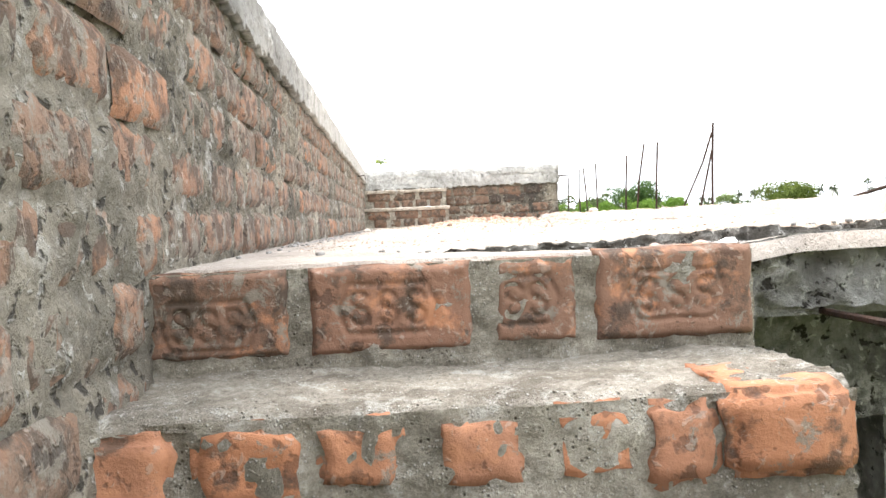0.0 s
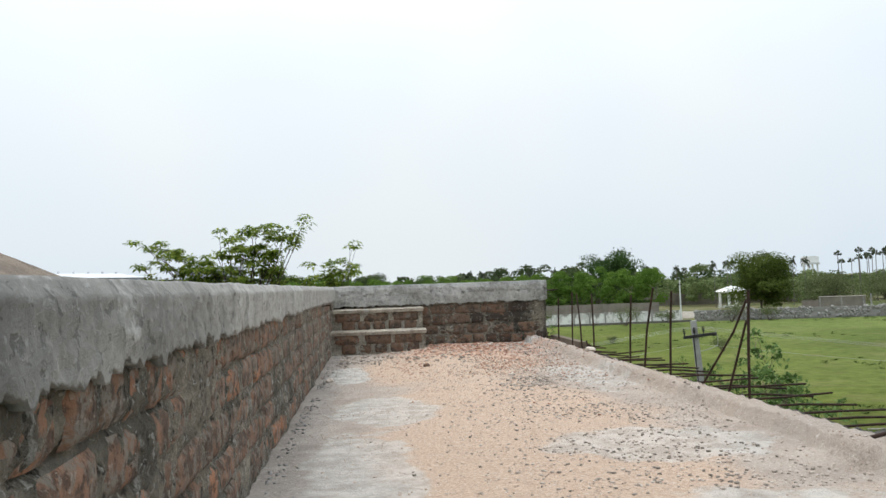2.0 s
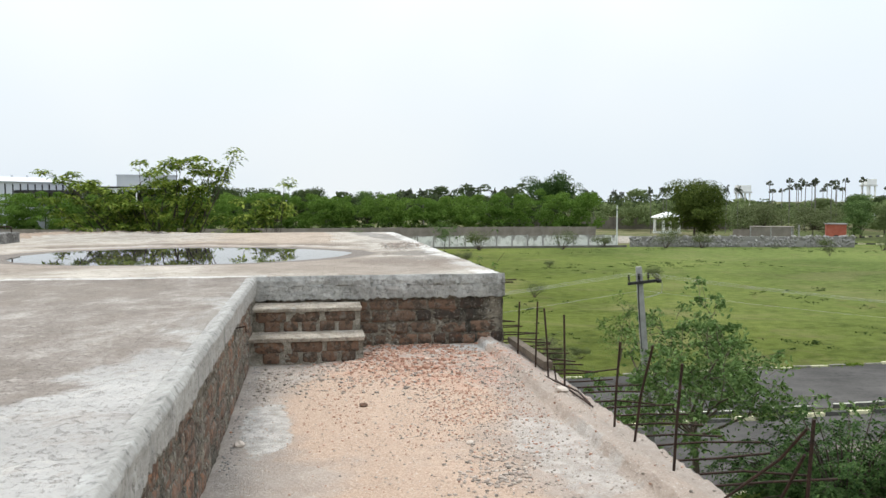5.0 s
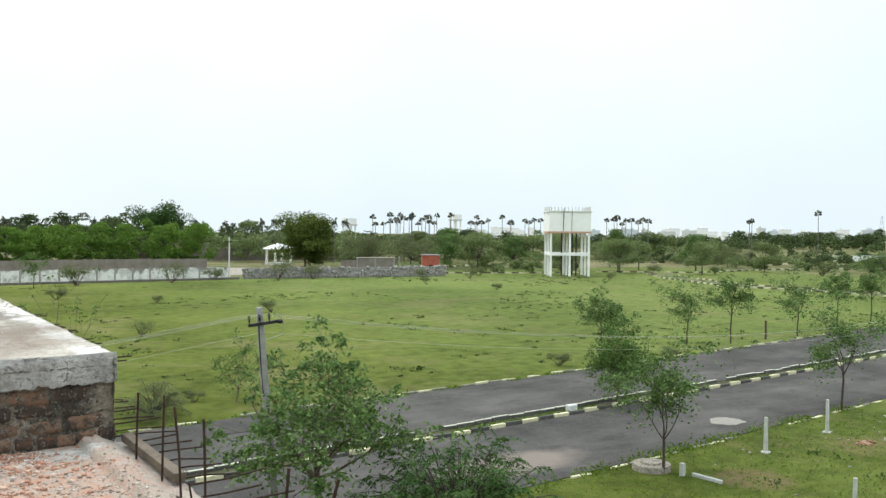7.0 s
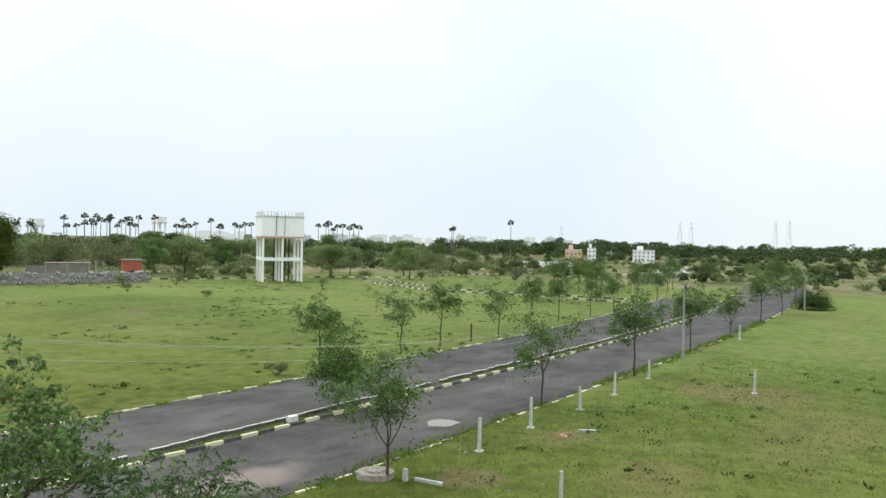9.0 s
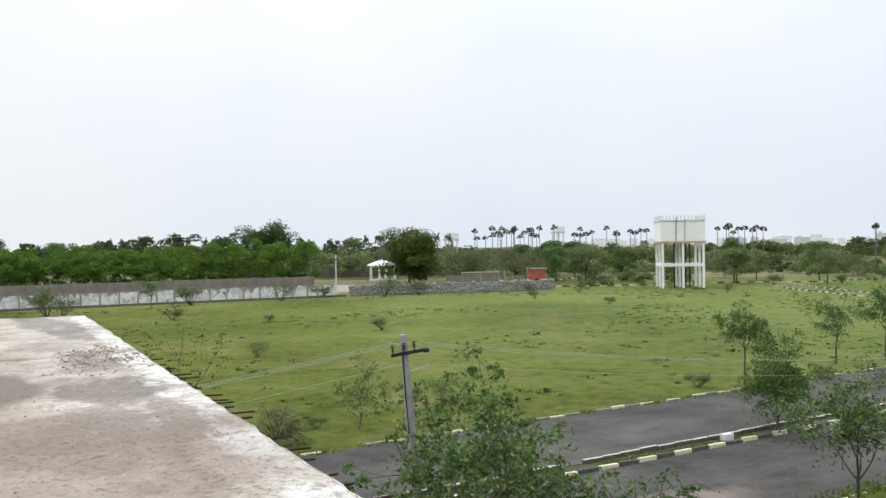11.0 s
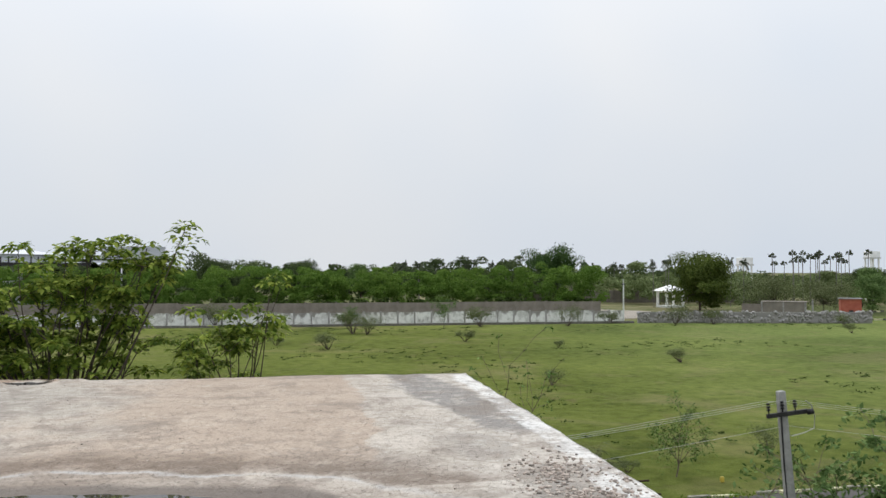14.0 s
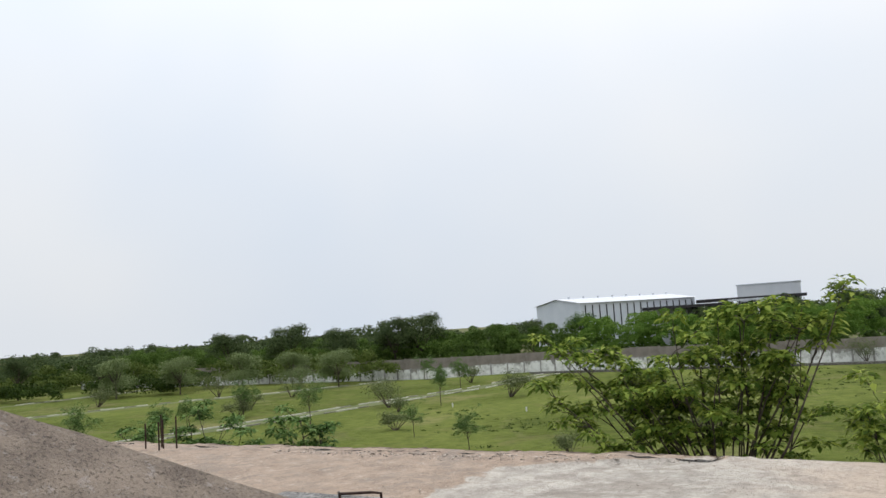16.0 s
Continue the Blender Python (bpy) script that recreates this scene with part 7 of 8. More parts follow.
panel_wall("compound_wall_white", [(-205, 150), (-95, 152), (-75, 165), (63, 165)], 2.15, "long whitewashed compound wall with dark stains", MAT_WHITEWALL, post_mat=MAT_STONE)
panel_wall("compound_wall_brown", [(-200, 163), (-90, 165), (-70, 172), (60, 170)], 3.7, "brown unplastered block wall before the thicket", MAT_BROWNWALL, 6.0)
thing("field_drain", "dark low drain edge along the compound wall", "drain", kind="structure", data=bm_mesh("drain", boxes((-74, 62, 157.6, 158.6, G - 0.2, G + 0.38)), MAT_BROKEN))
sw = thing("stone_wall", "grey rubble stone boundary wall", "wall", kind="structure")
rnd = random.Random(6)
rock = []
for i in range(5):
    bm = bmesh.new()
    bmesh.ops.create_icosphere(bm, subdivisions=1, radius=0.42)
    for v in bm.verts:
        v.co *= 1 + 0.25 * fbm(v.co.x * 3 + i * 9, v.co.y * 3, v.co.z * 3)
        v.co.y *= 0.7
    rock.append(bm_mesh("stone", bm, MAT_STONE))
part("core", boxes((0, 1, -0.18, 0.18, -0.3, 2.1)), MAT_STONE, sw)
core = sw.children[0]
core.matrix_basis = Matrix.LocRotScale((63, 158.5, G), Euler((0, 0, math.atan2(-8.5, 43))), (43.8, 1, 1))
for i in range(290):
    f, z = rnd.random(), rnd.uniform(0.1, 2.1)
    child("stone", rnd.choice(rock), sw, "", Matrix.LocRotScale((63 + 43 * f, 158.5 - 8.5 * f - 0.12, G + z), Euler((rnd.uniform(0, 6), rnd.uniform(0, 6), rnd.uniform(0, 6))), (1, 1, 1)))


def bars_wall(name, label, x, y, ln, h, turn, material):
    return thing(name, label, "wall", kind="structure", m=Matrix.LocRotScale((x, y, G), Euler((0, 0, turn)), None), data=bm_mesh("wall", boxes((-ln / 2, ln / 2, -0.12, 0.12, -0.3, h)), material))


bars_wall("wall_far_grey", "grey yard wall behind the stone boundary", 102, 178, 12, 2.6, -0.3, MAT_BROWNWALL)
bars_wall("wall_far_white", "low white yard wall in the distance", 303, 163, 32, 2.3, -0.35, MAT_WHITE)
bars_wall("wall_far_white.001", "low white yard wall in the distance", 284.5, 106.5, 26, 2.2, -0.42, MAT_WHITE)
bars_wall("wall_far_brown", "long brown wall behind the pavilion", 104, 256, 80, 3.8, -0.15, MAT_BROWNWALL)
thing("dirt_track", "pale dirt track beyond the compound wall", "track", kind="structure", data=mesh_from("track", [(60, 172, G + 0.05), (68, 172, G + 0.05), (84, 200, G + 0.05), (66, 225, G + 0.05)], [(0, 1, 2, 3)], MAT_TREAD))

# side roads with pale kerbs
def side_road(name, pts, w, label, surface=None):
    verts, faces = [], []
    for i, (x, y) in enumerate(pts):
        a = Vector((*pts[max(0, i - 1)], 0))
        b = Vector((*pts[min(len(pts) - 1, i + 1)], 0))
        nrm = Vector((-(b - a).y, (b - a).x, 0)).normalized()
        for s in (-0.5, 0.5):
            verts.append((x + nrm.x * w * s, y + nrm.y * w * s, G + 0.025))
        if i:
            faces.append((2 * i - 2, 2 * i - 1, 2 * i + 1, 2 * i))
    thing(name, label, "road", kind="structure", data=mesh_from(name, verts, faces, surface or MAT_VERGE))
    left = [verts[i][:2] for i in range(0, len(verts), 2)]
    right = [verts[i][:2] for i in range(1, len(verts), 2)]
    return left, right


def pale_kerb(name, path, h=0.16):
    rnd = random.Random(name)
    top = thing(name, "pale kerb along a side road", "kerb", "road kerbs", kind="structure")
    for (xa, ya), (xb, yb) in zip(path, path[1:]):
        ln, turn = math.hypot(xb - xa, yb - ya), math.atan2(yb - ya, xb - xa)
        me = bm_mesh("kerb_stone", boxes((-1.0, 1.0, -0.09, 0.09, -0.1, h), bevel=0.03), MAT_KERB_PALE)
        md = bm_mesh("kerb_stone", boxes((-1.0, 1.0, -0.09, 0.09, -0.1, h), bevel=0.03), MAT_KERB_GREY)
        for i in range(int(ln / 2.06)):
            f = (i + 0.5) * 2.06 / ln
            if rnd.random() < 0.16:
                continue
            child("kerb_stone", md if i % 3 == 2 else me, top, "", Matrix.LocRotScale((xa + (xb - xa) * f, ya + (yb - ya) * f, G), Euler((0, 0, turn)), None))


l, r = side_road("road_side_west", [(-80, 62), (-76.5, 78), (-73, 104), (-69, 128), (-69, 158)], 3.6, "narrow overgrown side road over the field")
pale_kerb("kerb_side", l)
pale_kerb("kerb_side.001", r)
l, r = side_road("road_side_west.001", [(-134, 80), (-127, 93), (-121, 112), (-112, 123), (-100, 148)], 3.4, "narrow overgrown side road over the field")
pale_kerb("kerb_side.002", r)
l, r = side_road("road_side_west.002", [(-175, 95), (-167, 109), (-166, 126), (-166, 150)], 3.4, "narrow overgrown side road over the field")
pale_kerb("kerb_side.003", r)
l, r = side_road("road_side_north", [(135, 57), (136, 78), (135, 97), (146, 120), (160, 138)], 6.5, "overgrown side road between the plots")
kerb("kerb_plots", l, "weathered kerb stones along the overgrown side road", 0.0, 1.3, 1.6, lost=0.15)
kerb("kerb_plots.001", r, "weathered kerb stones along the overgrown side road", 0.0, 1.3, 1.6, lost=0.15)
side_road("road_ring_east", [(250, 150), (250.5, 122), (250, 99), (245, 76), (238, 52)], 5.5, "worn asphalt road along the far plots", MAT_ASPHALT)
kerb("kerb_cross", [(107, 162), (131, 151), (155, 146), (170, 134), (203, 136), (236, 131), (245, 122), (247, 99), (241, 74), (236, 60)], "far yellow and black kerb stones", 0.0, 1.7, 1.9)
kerb("kerb_far", [(118, 178), (150, 196), (182, 200), (206, 192), (222, 176), (250, 168), (255, 142), (254, 96), (246, 62)], "far yellow and black kerb stones", 0.0, 2.0, 2.2)

# ---- water tower ----
tower = thing("water_tower", "white overhead water tank on concrete columns", "water tower", "", Matrix.LocRotScale((132, 139.6, G), Euler((0, 0, -0.6)), None))
S, TZ, HT = 4.2, 9.9, 4.3
bm = boxes((-S - 0.4, S + 0.4, -S - 0.4, S + 0.4, TZ, TZ + HT), bevel=0.12)
tank = part("tank", bm, MAT_WHITE, tower, "white plastered tank with water stains")
child("rim", bm_mesh("rim", boxes((-S - 0.55, S + 0.55, -S - 0.55, S + 0.55, TZ + HT, TZ + HT + 0.25)), MAT_POST), tank)
child("base_band", bm_mesh("band", boxes((-S - 0.5, S + 0.5, -S - 0.5, S + 0.5, TZ - 0.35, TZ - 0.003)), plain("faded_red_band", (0.45, 0.25, 0.18), (0.6, 0.38, 0.28), 1, 0.8, 0, 10)), tank)
for sx in (-S, 0, S):
    for sy in (-S, 0, S):
        part("column", boxes((sx - 0.23, sx + 0.23, sy - 0.23, sy + 0.23, -0.3, TZ - 0.36), bevel=0.03), MAT_WHITE, tower)
for z in (4.6,):
    for q in (-S, 0, S):
        part("brace_beam", boxes((-S, S, q - 0.2, q + 0.2, z, z + 0.62), bevel=0.02), MAT_WHITE, tower)
        part("brace_beam", boxes((q - 0.196, q + 0.196, -S, S, z + 0.004, z + 0.616), bevel=0.02), MAT_WHITE, tower)
for i in range(12):
    f = -S + i * (2 * S / 11)
    for q in (-S - 0.3, S + 0.3):
        part("rail_post", boxes((f - 0.07, f + 0.07, q - 0.07, q + 0.07, TZ + HT + 0.25, TZ + HT + 1.2)), MAT_POST, tower)
        part("rail_post", boxes((q - 0.07, q + 0.07, f - 0.07, f + 0.07, TZ + HT + 0.25, TZ + HT + 1.2)), MAT_POST, tower)
for px, py in ((-1.3, -1.0), (-0.9, 1.2), (1.4, 0.9), (1.9, -1.4)):
    bm = bmesh.new()
    rod(bm, (px, py, -0.2), (px, py, TZ - 0.36), 0.16, 0.16)
    part("riser_pipe", bm, MAT_IRON, tower, "dark riser pipe below the tank")
bm = bmesh.new()
polyrod(bm, [(-1.4, -S - 0.55, TZ + HT + 0.9), (-1.5, -S - 0.6, TZ + 2), (-1.5, -S - 0.6, TZ + 0.2)], 0.07)
part("pipe", bm, MAT_IRON, tower, "dark feed pipe")
bm = bmesh.new()
polyrod(bm, [(0.4, -S - 0.6, TZ + HT + 0.6), (0.3, -S - 0.6, TZ + 0.2)], 0.07)
part("pipe", bm, MAT_POLE, tower)

# ---- pavilion and small buildings ----
pav = thing("pavilion", "small white open pavilion with pitched roof", "pavilion", "", Matrix.LocRotScale((99, 222, G), Euler((0, 0, 0.15)), None))
part("floor_slab", boxes((-2.9, 2.9, -2.6, 2.6, -0.2, 0.5), bevel=0.05), MAT_POST, pav)
for sx in (-2.5, 2.5):
    for sy in (-2.2, 2.2):
        part("column", boxes((sx - 0.27, sx + 0.27, sy - 0.27, sy + 0.27, 0.5, 4.0), bevel=0.02), MAT_WHITE, pav)
part("beam", boxes((-2.8, 2.8, -2.5, 2.5, 4.0, 4.3)), MAT_WHITE, pav)
bm = bmesh.new()
v = [bm.verts.new(p) for p in ((-3.5, -3.1, 4.302), (3.5, -3.1, 4.302), (3.5, 3.1, 4.302), (-3.5, 3.1, 4.302), (-3.5, -3.1, 4.5), (3.5, -3.1, 4.5), (3.5, 3.1, 4.5), (-3.5, 3.1, 4.5), (-0.6, 0, 6.0), (0.6, 0, 6.0))]
for f in ((3, 2, 1, 0), (0, 1, 5, 4), (1, 2, 6, 5), (2, 3, 7, 6), (3, 0, 4, 7), (4, 5, 9, 8), (5, 6, 9), (6, 7, 8, 9), (7, 4, 8)):
    bm.faces.new([v[i] for i in f])
part("roof", bm, MAT_WHITE, pav)

hut = thing("brick_hut", "small red brick hut beside trees", "hut", "", spot(109, 160.5, G, -0.5))
part("wall", boxes((-1.9, 1.9, -1.5, 1.5, -0.2, 4.2)), MAT_RED, hut)
part("roof", boxes((-2.1, 2.1, -1.7, 1.7, 4.2, 4.4)), MAT_STONE, hut)
part("door", boxes((-0.4, 0.4, -1.54, -1.503, 0, 2.0)), MAT_DARK, hut)
shed = thing("yard_shed", "low pale yard building with patched walls", "shed", "", spot(96, 163, G, -0.6))
part("wall", boxes((-4.2, 4.2, -2, 2, -0.2, 3.6)), MAT_BROWNWALL, shed)
part("roof", boxes((-4.3, 4.3, -2.1, 2.1, 3.6, 3.75)), MAT_BROWNWALL, shed)
for i in range(3):
    part("post", boxes((-4 + i * 4 - 0.12, -4 + i * 4 + 0.12, -2.15, -2.003, 0, 3.6)), MAT_POLE, shed)
part("gate_post", boxes((5.2, 5.5, -2, -1.7, 0, 4.2)), MAT_POLE, shed)
white_pole = thing("boundary_pole", "slender white pole at the wall's end", "pole", "", spot(61.2, 161), data=None)
bm = bmesh.new()
rod(bm, (0, 0, -0.2), (0, 0, 8.2), 0.17, 0.12)
part("shaft", bm, MAT_POST, white_pole)
part("cap", boxes((-0.4, 0.4, -0.12, 0.12, 7.2, 7.4)), MAT_IRON, white_pole)


def small_tank(x, y, base, top, w):
    ob = thing("small_water_tank", "distant white tank on four legs", "water tower", "distant tanks", spot(x, y))
    part("tank", boxes((-w / 2, w / 2, -w / 2, w / 2, top - w * 0.55, top), bevel=0.1), MAT_WHITE, ob)
    part("platform", boxes((-w * 0.55, w * 0.55, -w * 0.55, w * 0.55, top - w * 0.7, top - w * 0.553)), MAT_POST, ob)
    for sx in (-0.4, 0.4):
        for sy in (-0.4, 0.4):
            part("leg", boxes((sx * w - 0.22, sx * w + 0.22, sy * w - 0.22, sy * w + 0.22, -0.2, top - w * 0.7)), MAT_WHITE, ob)


small_tank(147.5, 269, 8, 14.4, 4.0)
small_tank(190, 262, 8, 16.5, 3.6)


def house(x, y, w, d, h, turn, mat, label, cols=4, rows=2):
    ob = thing("distant_house", label, "house", "houses of the far town", spot(x, y, G, turn))
    part("wall", boxes((-w / 2, w / 2, -d / 2, d / 2, -0.2, h)), mat, ob)
    part("roof", boxes((-w / 2 - 0.3, w / 2 + 0.3, -d / 2 - 0.3, d / 2 + 0.3, h, h + 0.35)), MAT_POST, ob)
    part("stair_head", boxes((-w * 0.3, -w * 0.02, -d * 0.2, d * 0.3, h + 0.353, h + 2.4)), mat, ob)
    me = bm_mesh("window", boxes((-0.32, 0.32, -0.04, 0.04, 0, 0.85)), MAT_IRON)
    for r in range(rows):
        for c in range(cols):
            child("window", me, ob, "", Matrix.Translation((-w / 2 + (c + 0.5) * w / cols, -d / 2 - 0.03, 1.4 + r * (h - 1.0) / rows)))
            if c < 3:
                child("window", me, ob, "", Matrix.Translation((-w / 2 - 0.03, -d / 2 + (c + 0.5) * d / 3, 1.4 + r * (h - 1.0) / rows)) @ Matrix.Rotation(math.pi / 2, 4, "Z"))
    return ob


house(378, 188, 8, 7, 6.6, -1.1, MAT_OCHRE, "distant two-storey house with ochre front")
house(384, 181, 4, 6, 7.4, -1.1, MAT_WHITE, "distant narrow white house", 2, 3)
house(425, 170, 11, 8, 6.8, -1.15, MAT_WHITE, "distant white flat-roofed house", 5, 3)
rnd = random.Random(14)
for i in range(34):
    a = radians(38 + i * 0.85 + rnd.uniform(-0.3, 0.3))
    far = rnd.uniform(880, 1250)
    house(far * math.sin(a), far * math.cos(a), rnd.uniform(8, 18), rnd.uniform(8, 12), rnd.uniform(12.0, 16.5), -a + rnd.uniform(-0.2, 0.2), rnd.choice((MAT_WHITE, MAT_WHITE, MAT_POST, MAT_SHEET_WALL)), "distant pale flat-roofed town house", 3, 2)


def pylon(x, y, h):
    ob = thing("power_pylon", "hazy distant steel lattice pylon", "pylon", "far pylons", spot(x, y, G, 0.6))
    bm = bmesh.new()
    for sx in (-1, 1):
        for sy in (-1, 1):
            rod(bm, (sx * 4, sy * 4, 0), (sx * 0.6, sy * 0.6, h), 0.12, 0.08, 4)
    for i in range(8):
        f, g = i / 8, (i + 1) / 8
        for s in (-1, 1):
            wa, wb = 4 - 3.4 * f, 4 - 3.4 * g
            rod(bm, (-s * wa, -wa, f * h), (s * wb, -wb, g * h), 0.035, 0.035, 4)
            rod(bm, (-wa, -s * wa, f * h), (-wb, s * wb, g * h), 0.035, 0.035, 4)
    part("mast", bm, MAT_HAZE, ob)
    bm = bmesh.new()
    for z in (0.72, 0.82, 0.92):
        rod(bm, (-6, 0, z * h), (6, 0, z * h), 0.1, 0.1, 4)
    part("cross_arms", bm, MAT_HAZE, ob)


for x, y, h in ((1134, 397, 42), (1139, 383, 43), (1169, 279, 44), (1171, 262, 46), (1070, 547, 35)):
    pylon(x, y, h)

# ---- factory behind the thicket ----
fac = thing("warehouse", "long white sheet-metal warehouse with ribbed side", "warehouse", "", None)
P0, P1 = Vector((-86.8, 216, G)), Vector((-66.3, 251.5, G))
u = (P1 - P0).normalized()
v = Vector((-u.y, u.x, 0))
ang = math.atan2(u.y, u.x)
fac.matrix_basis = Matrix.LocRotScale(P0, Euler((0, 0, ang)), None)
ln, wd = (P1 - P0).length, 20.4
bm = bmesh.new()
gab = [(0, 0), (0, 14.2), (wd / 2, 15.6), (wd, 14.2), (wd, 0)]
vv = [[bm.verts.new((x, y, z)) for y, z in gab] for x in (0, ln)]
bm.faces.new(vv[0][::-1])
bm.faces.new(vv[1])
bm.faces.new((vv[0][0], vv[1][0], vv[1][1], vv[0][1]))
bm.faces.new((vv[0][4], vv[0][3], vv[1][3], vv[1][4]))
part("cladding", bm, MAT_SHEET_WALL, fac)
bm = bmesh.new()
rr = [[bm.verts.new((x, y, z + 0.12)) for y, z in ((-0.6, 14.1), (wd / 2, 15.65), (wd + 0.6, 14.1))] for x in (-0.5, ln + 0.5)]
bm.faces.new((rr[0][0], rr[1][0], rr[1][1], rr[0][1]))
bm.faces.new((rr[0][1], rr[1][1], rr[1][2], rr[0][2]))
part("roof", bm, MAT_SHEET, fac)
for i in range(17):
    part("rib", boxes((1.5 + i * ln / 17.2, 1.7 + i * ln / 17.2, -0.25, -0.003, 6, 13.6)), MAT_IRON, fac, "dark vertical gap between cladding sheets")
for i in range(8):
    bm = bmesh.new()
    rod(bm, (4 + i * ln / 8, wd / 2, 15.6), (4 + i * ln / 8, wd / 2, 16.3), 0.25, 0.32, 8)
    part("vent", bm, MAT_SHEET_WALL, fac)
annex = thing("steel_annex", "dark open steel-framed annex beside the warehouse", "shed", "", Matrix.LocRotScale((-74, 236, G), Euler((0, 0, 0.28)), None))
part("roof", boxes((-4, 20, -1, 14, 11.2, 12.0)), MAT_IRON, annex)
part("roof", boxes((12, 40, 0, 15, 12.3, 13.1)), MAT_IRON, annex)
part("roof_sheet", boxes((20, 34, -0.8, 0.0, 12.1, 12.6)), MAT_SHEET, annex)
for i in range(9):
    part("stanchion", boxes((i * 4.6 - 0.18, i * 4.6 + 0.18, -0.4, 0.0, -0.2, 11.6 if i < 5 else 12.7)), MAT_IRON if i % 3 else MAT_WHITE, annex)
    # Added dark backing that stands in for the shaded interior under the roofs.
    part("inner_wall", boxes((i * 4.6, i * 4.6 + 4.55, 12.5, 12.9, -0.2, 11.3)), MAT_IRON, annex)
block = thing("factory_block", "white box-shaped factory hall with ribbed cladding", "factory", "", Matrix.LocRotScale((-56, 259, G), Euler((0, 0, 0.15)), None))
part("cladding", boxes((0, 17, 0, 14, -0.2, 16.6)), MAT_SHEET, block)
for i in range(9):
    part("rib", boxes((8.5 + i * 0.95, 8.6 + i * 0.95, -0.12, -0.003, 8, 15.6)), MAT_SHEET_WALL, block)
part("parapet", boxes((-0.2, 17.2, -0.2, 14.2, 16.6, 16.9)), MAT_SHEET_WALL, block)

# ---- thicket and distant woods ----
def belt(name, label, path, depth, h0, h1, per, leaf, mat, seed, gap=5.0, rows=3, rough=0.35, skip=0.0, even=0.0):
    """A thicket along a line: domed bushes side by side and behind one another, each of smaller leafy lumps."""
    rng = np.random.RandomState(seed)
    L = []
    for (xa, ya), (xb, yb) in zip(path, path[1:]):
        ln = math.hypot(xb - xa, yb - ya)
        ux, uy = (xb - xa) / ln, (yb - ya) / ln
        n = max(1, int(ln / gap))
        for i in range(n):
            for row in range(rows):
                if rng.uniform() < skip:
                    continue
                f = (i + rng.uniform(0, 1)) / n
                back = depth * (row + rng.uniform(-0.3, 0.3)) / max(1, rows - 1)
                x, y = xa + (xb - xa) * f - uy * back, ya + (yb - ya) * f + ux * back
                h = (h0 + (h1 - h0) * min(1.2, max(0.0, 0.5 + 0.9 * fbm(x, y, seed, 0.045))) * rng.uniform(0.8 + 0.14 * even, 1.1 - 0.06 * even)) * (0.72 + 0.22 * even + (0.28 - 0.22 * even) * (row + 1) / rows)
                R = gap * rng.uniform(0.55, 0.8)
                for q in range(9):
                    a, up = rng.uniform(0, math.tau), rng.uniform(0.05, 1.0)
                    w = math.sqrt(1 - up * up * 0.9)
                    r = R * rng.uniform(0.34, 0.52)
                    top = max(0.3, h - r * 0.8)
                    L.append((x + math.cos(a) * w * R, y + math.sin(a) * w * R * 0.8, G + top * (0.25 + 0.75 * up), r, r, r * 0.8))
    return tagged(new(name, quads_mesh(name, clump_leaves(rng, L, per, leaf, 0.82, 0.0, 0.85, rough), mat)), label, "thicket", "", "stuff")


def scrub(name, label, region, n, r0, r1, tall, per, leaf, mat, seed):
    """Loose bushes scattered in drifts over a stretch of ground (x0, x1, y0, y1)."""
    rng = np.random.RandomState(seed)
    x0, x1, y0, y1 = region
    L = []
    while n:
        x, y = rng.uniform(x0, x1), rng.uniform(y0, y1)
        if fbm(x, y, seed, 0.03) + rng.normal() * 0.15 < 0.02:
            continue
        n -= 1
        R = rng.uniform(r0, r1)
        for q in range(6):
            a, w, r = rng.uniform(0, math.tau), rng.uniform(0, 0.7), R * rng.uniform(0.35, 0.6)
            L.append((x + math.cos(a) * w * R, y + math.sin(a) * w * R, G + tall * R * rng.uniform(0.25, 0.85), r, r, r * 0.8))
    return tagged(new(name, quads_mesh(name, clump_leaves(rng, L, per, leaf, 0.6, 0.0, 0.8, 0.45), mat)), label, "scrub", "", "stuff")


belt("thicket", "dense bright green thicket behind the wall", [(-72, 178), (-10, 180), (40, 178), (62.5, 175)], 9, 9.8, 12.0, 330, 0.27, LEAF_HEDGE, 1, 4.0, 3, 0.8, even=1.0)
belt("thicket", "dense green thicket behind the wall", [(-215, 168), (-100, 176), (-70, 181)], 9, 7.8, 10.6, 260, 0.34, LEAF_THICK, 2, 5.0, 3, 0.7, even=0.8)
# Dark leaf belt that puts the shade at the thicket's foot into colour.
belt("undergrowth", "low growth at the thicket's foot, shade put into its dark leaves", [(-215, 166), (-92, 172), (-68, 176), (60, 173.5)], 1, 3.6, 5.0, 60, 0.5, LEAF_DARK, 3, 3.0, 1)
belt("distant_trees", "row of distant dark trees", [(-60, 232), (40, 238), (72, 237)], 20, 11.5, 16.0, 170, 0.55, LEAF_WOOD, 4, 7.0, 3, 0.5, 0.1)
belt("distant_trees", "row of distant olive trees", [(72, 240), (150, 240), (215, 215), (262, 190)], 22, 8.0, 13.0, 150, 0.55, LEAF_FAR, 5, 7.0, 3, 0.5, 0.3)
belt("distant_trees", "dark trees among the olive ones", [(92, 246), (160, 246), (225, 216), (270, 188)], 16, 8.0, 13.5, 130, 0.6, LEAF_WOOD, 16, 8.0, 2, 0.5, 0.7)
belt("distant_woods", "dark woods along the horizon", [(250, 480), (500, 330)], 60, 6.5, 9.5, 60, 1.3, LEAF_WOOD, 7, 14.0, 3, 0.5, 0.1)
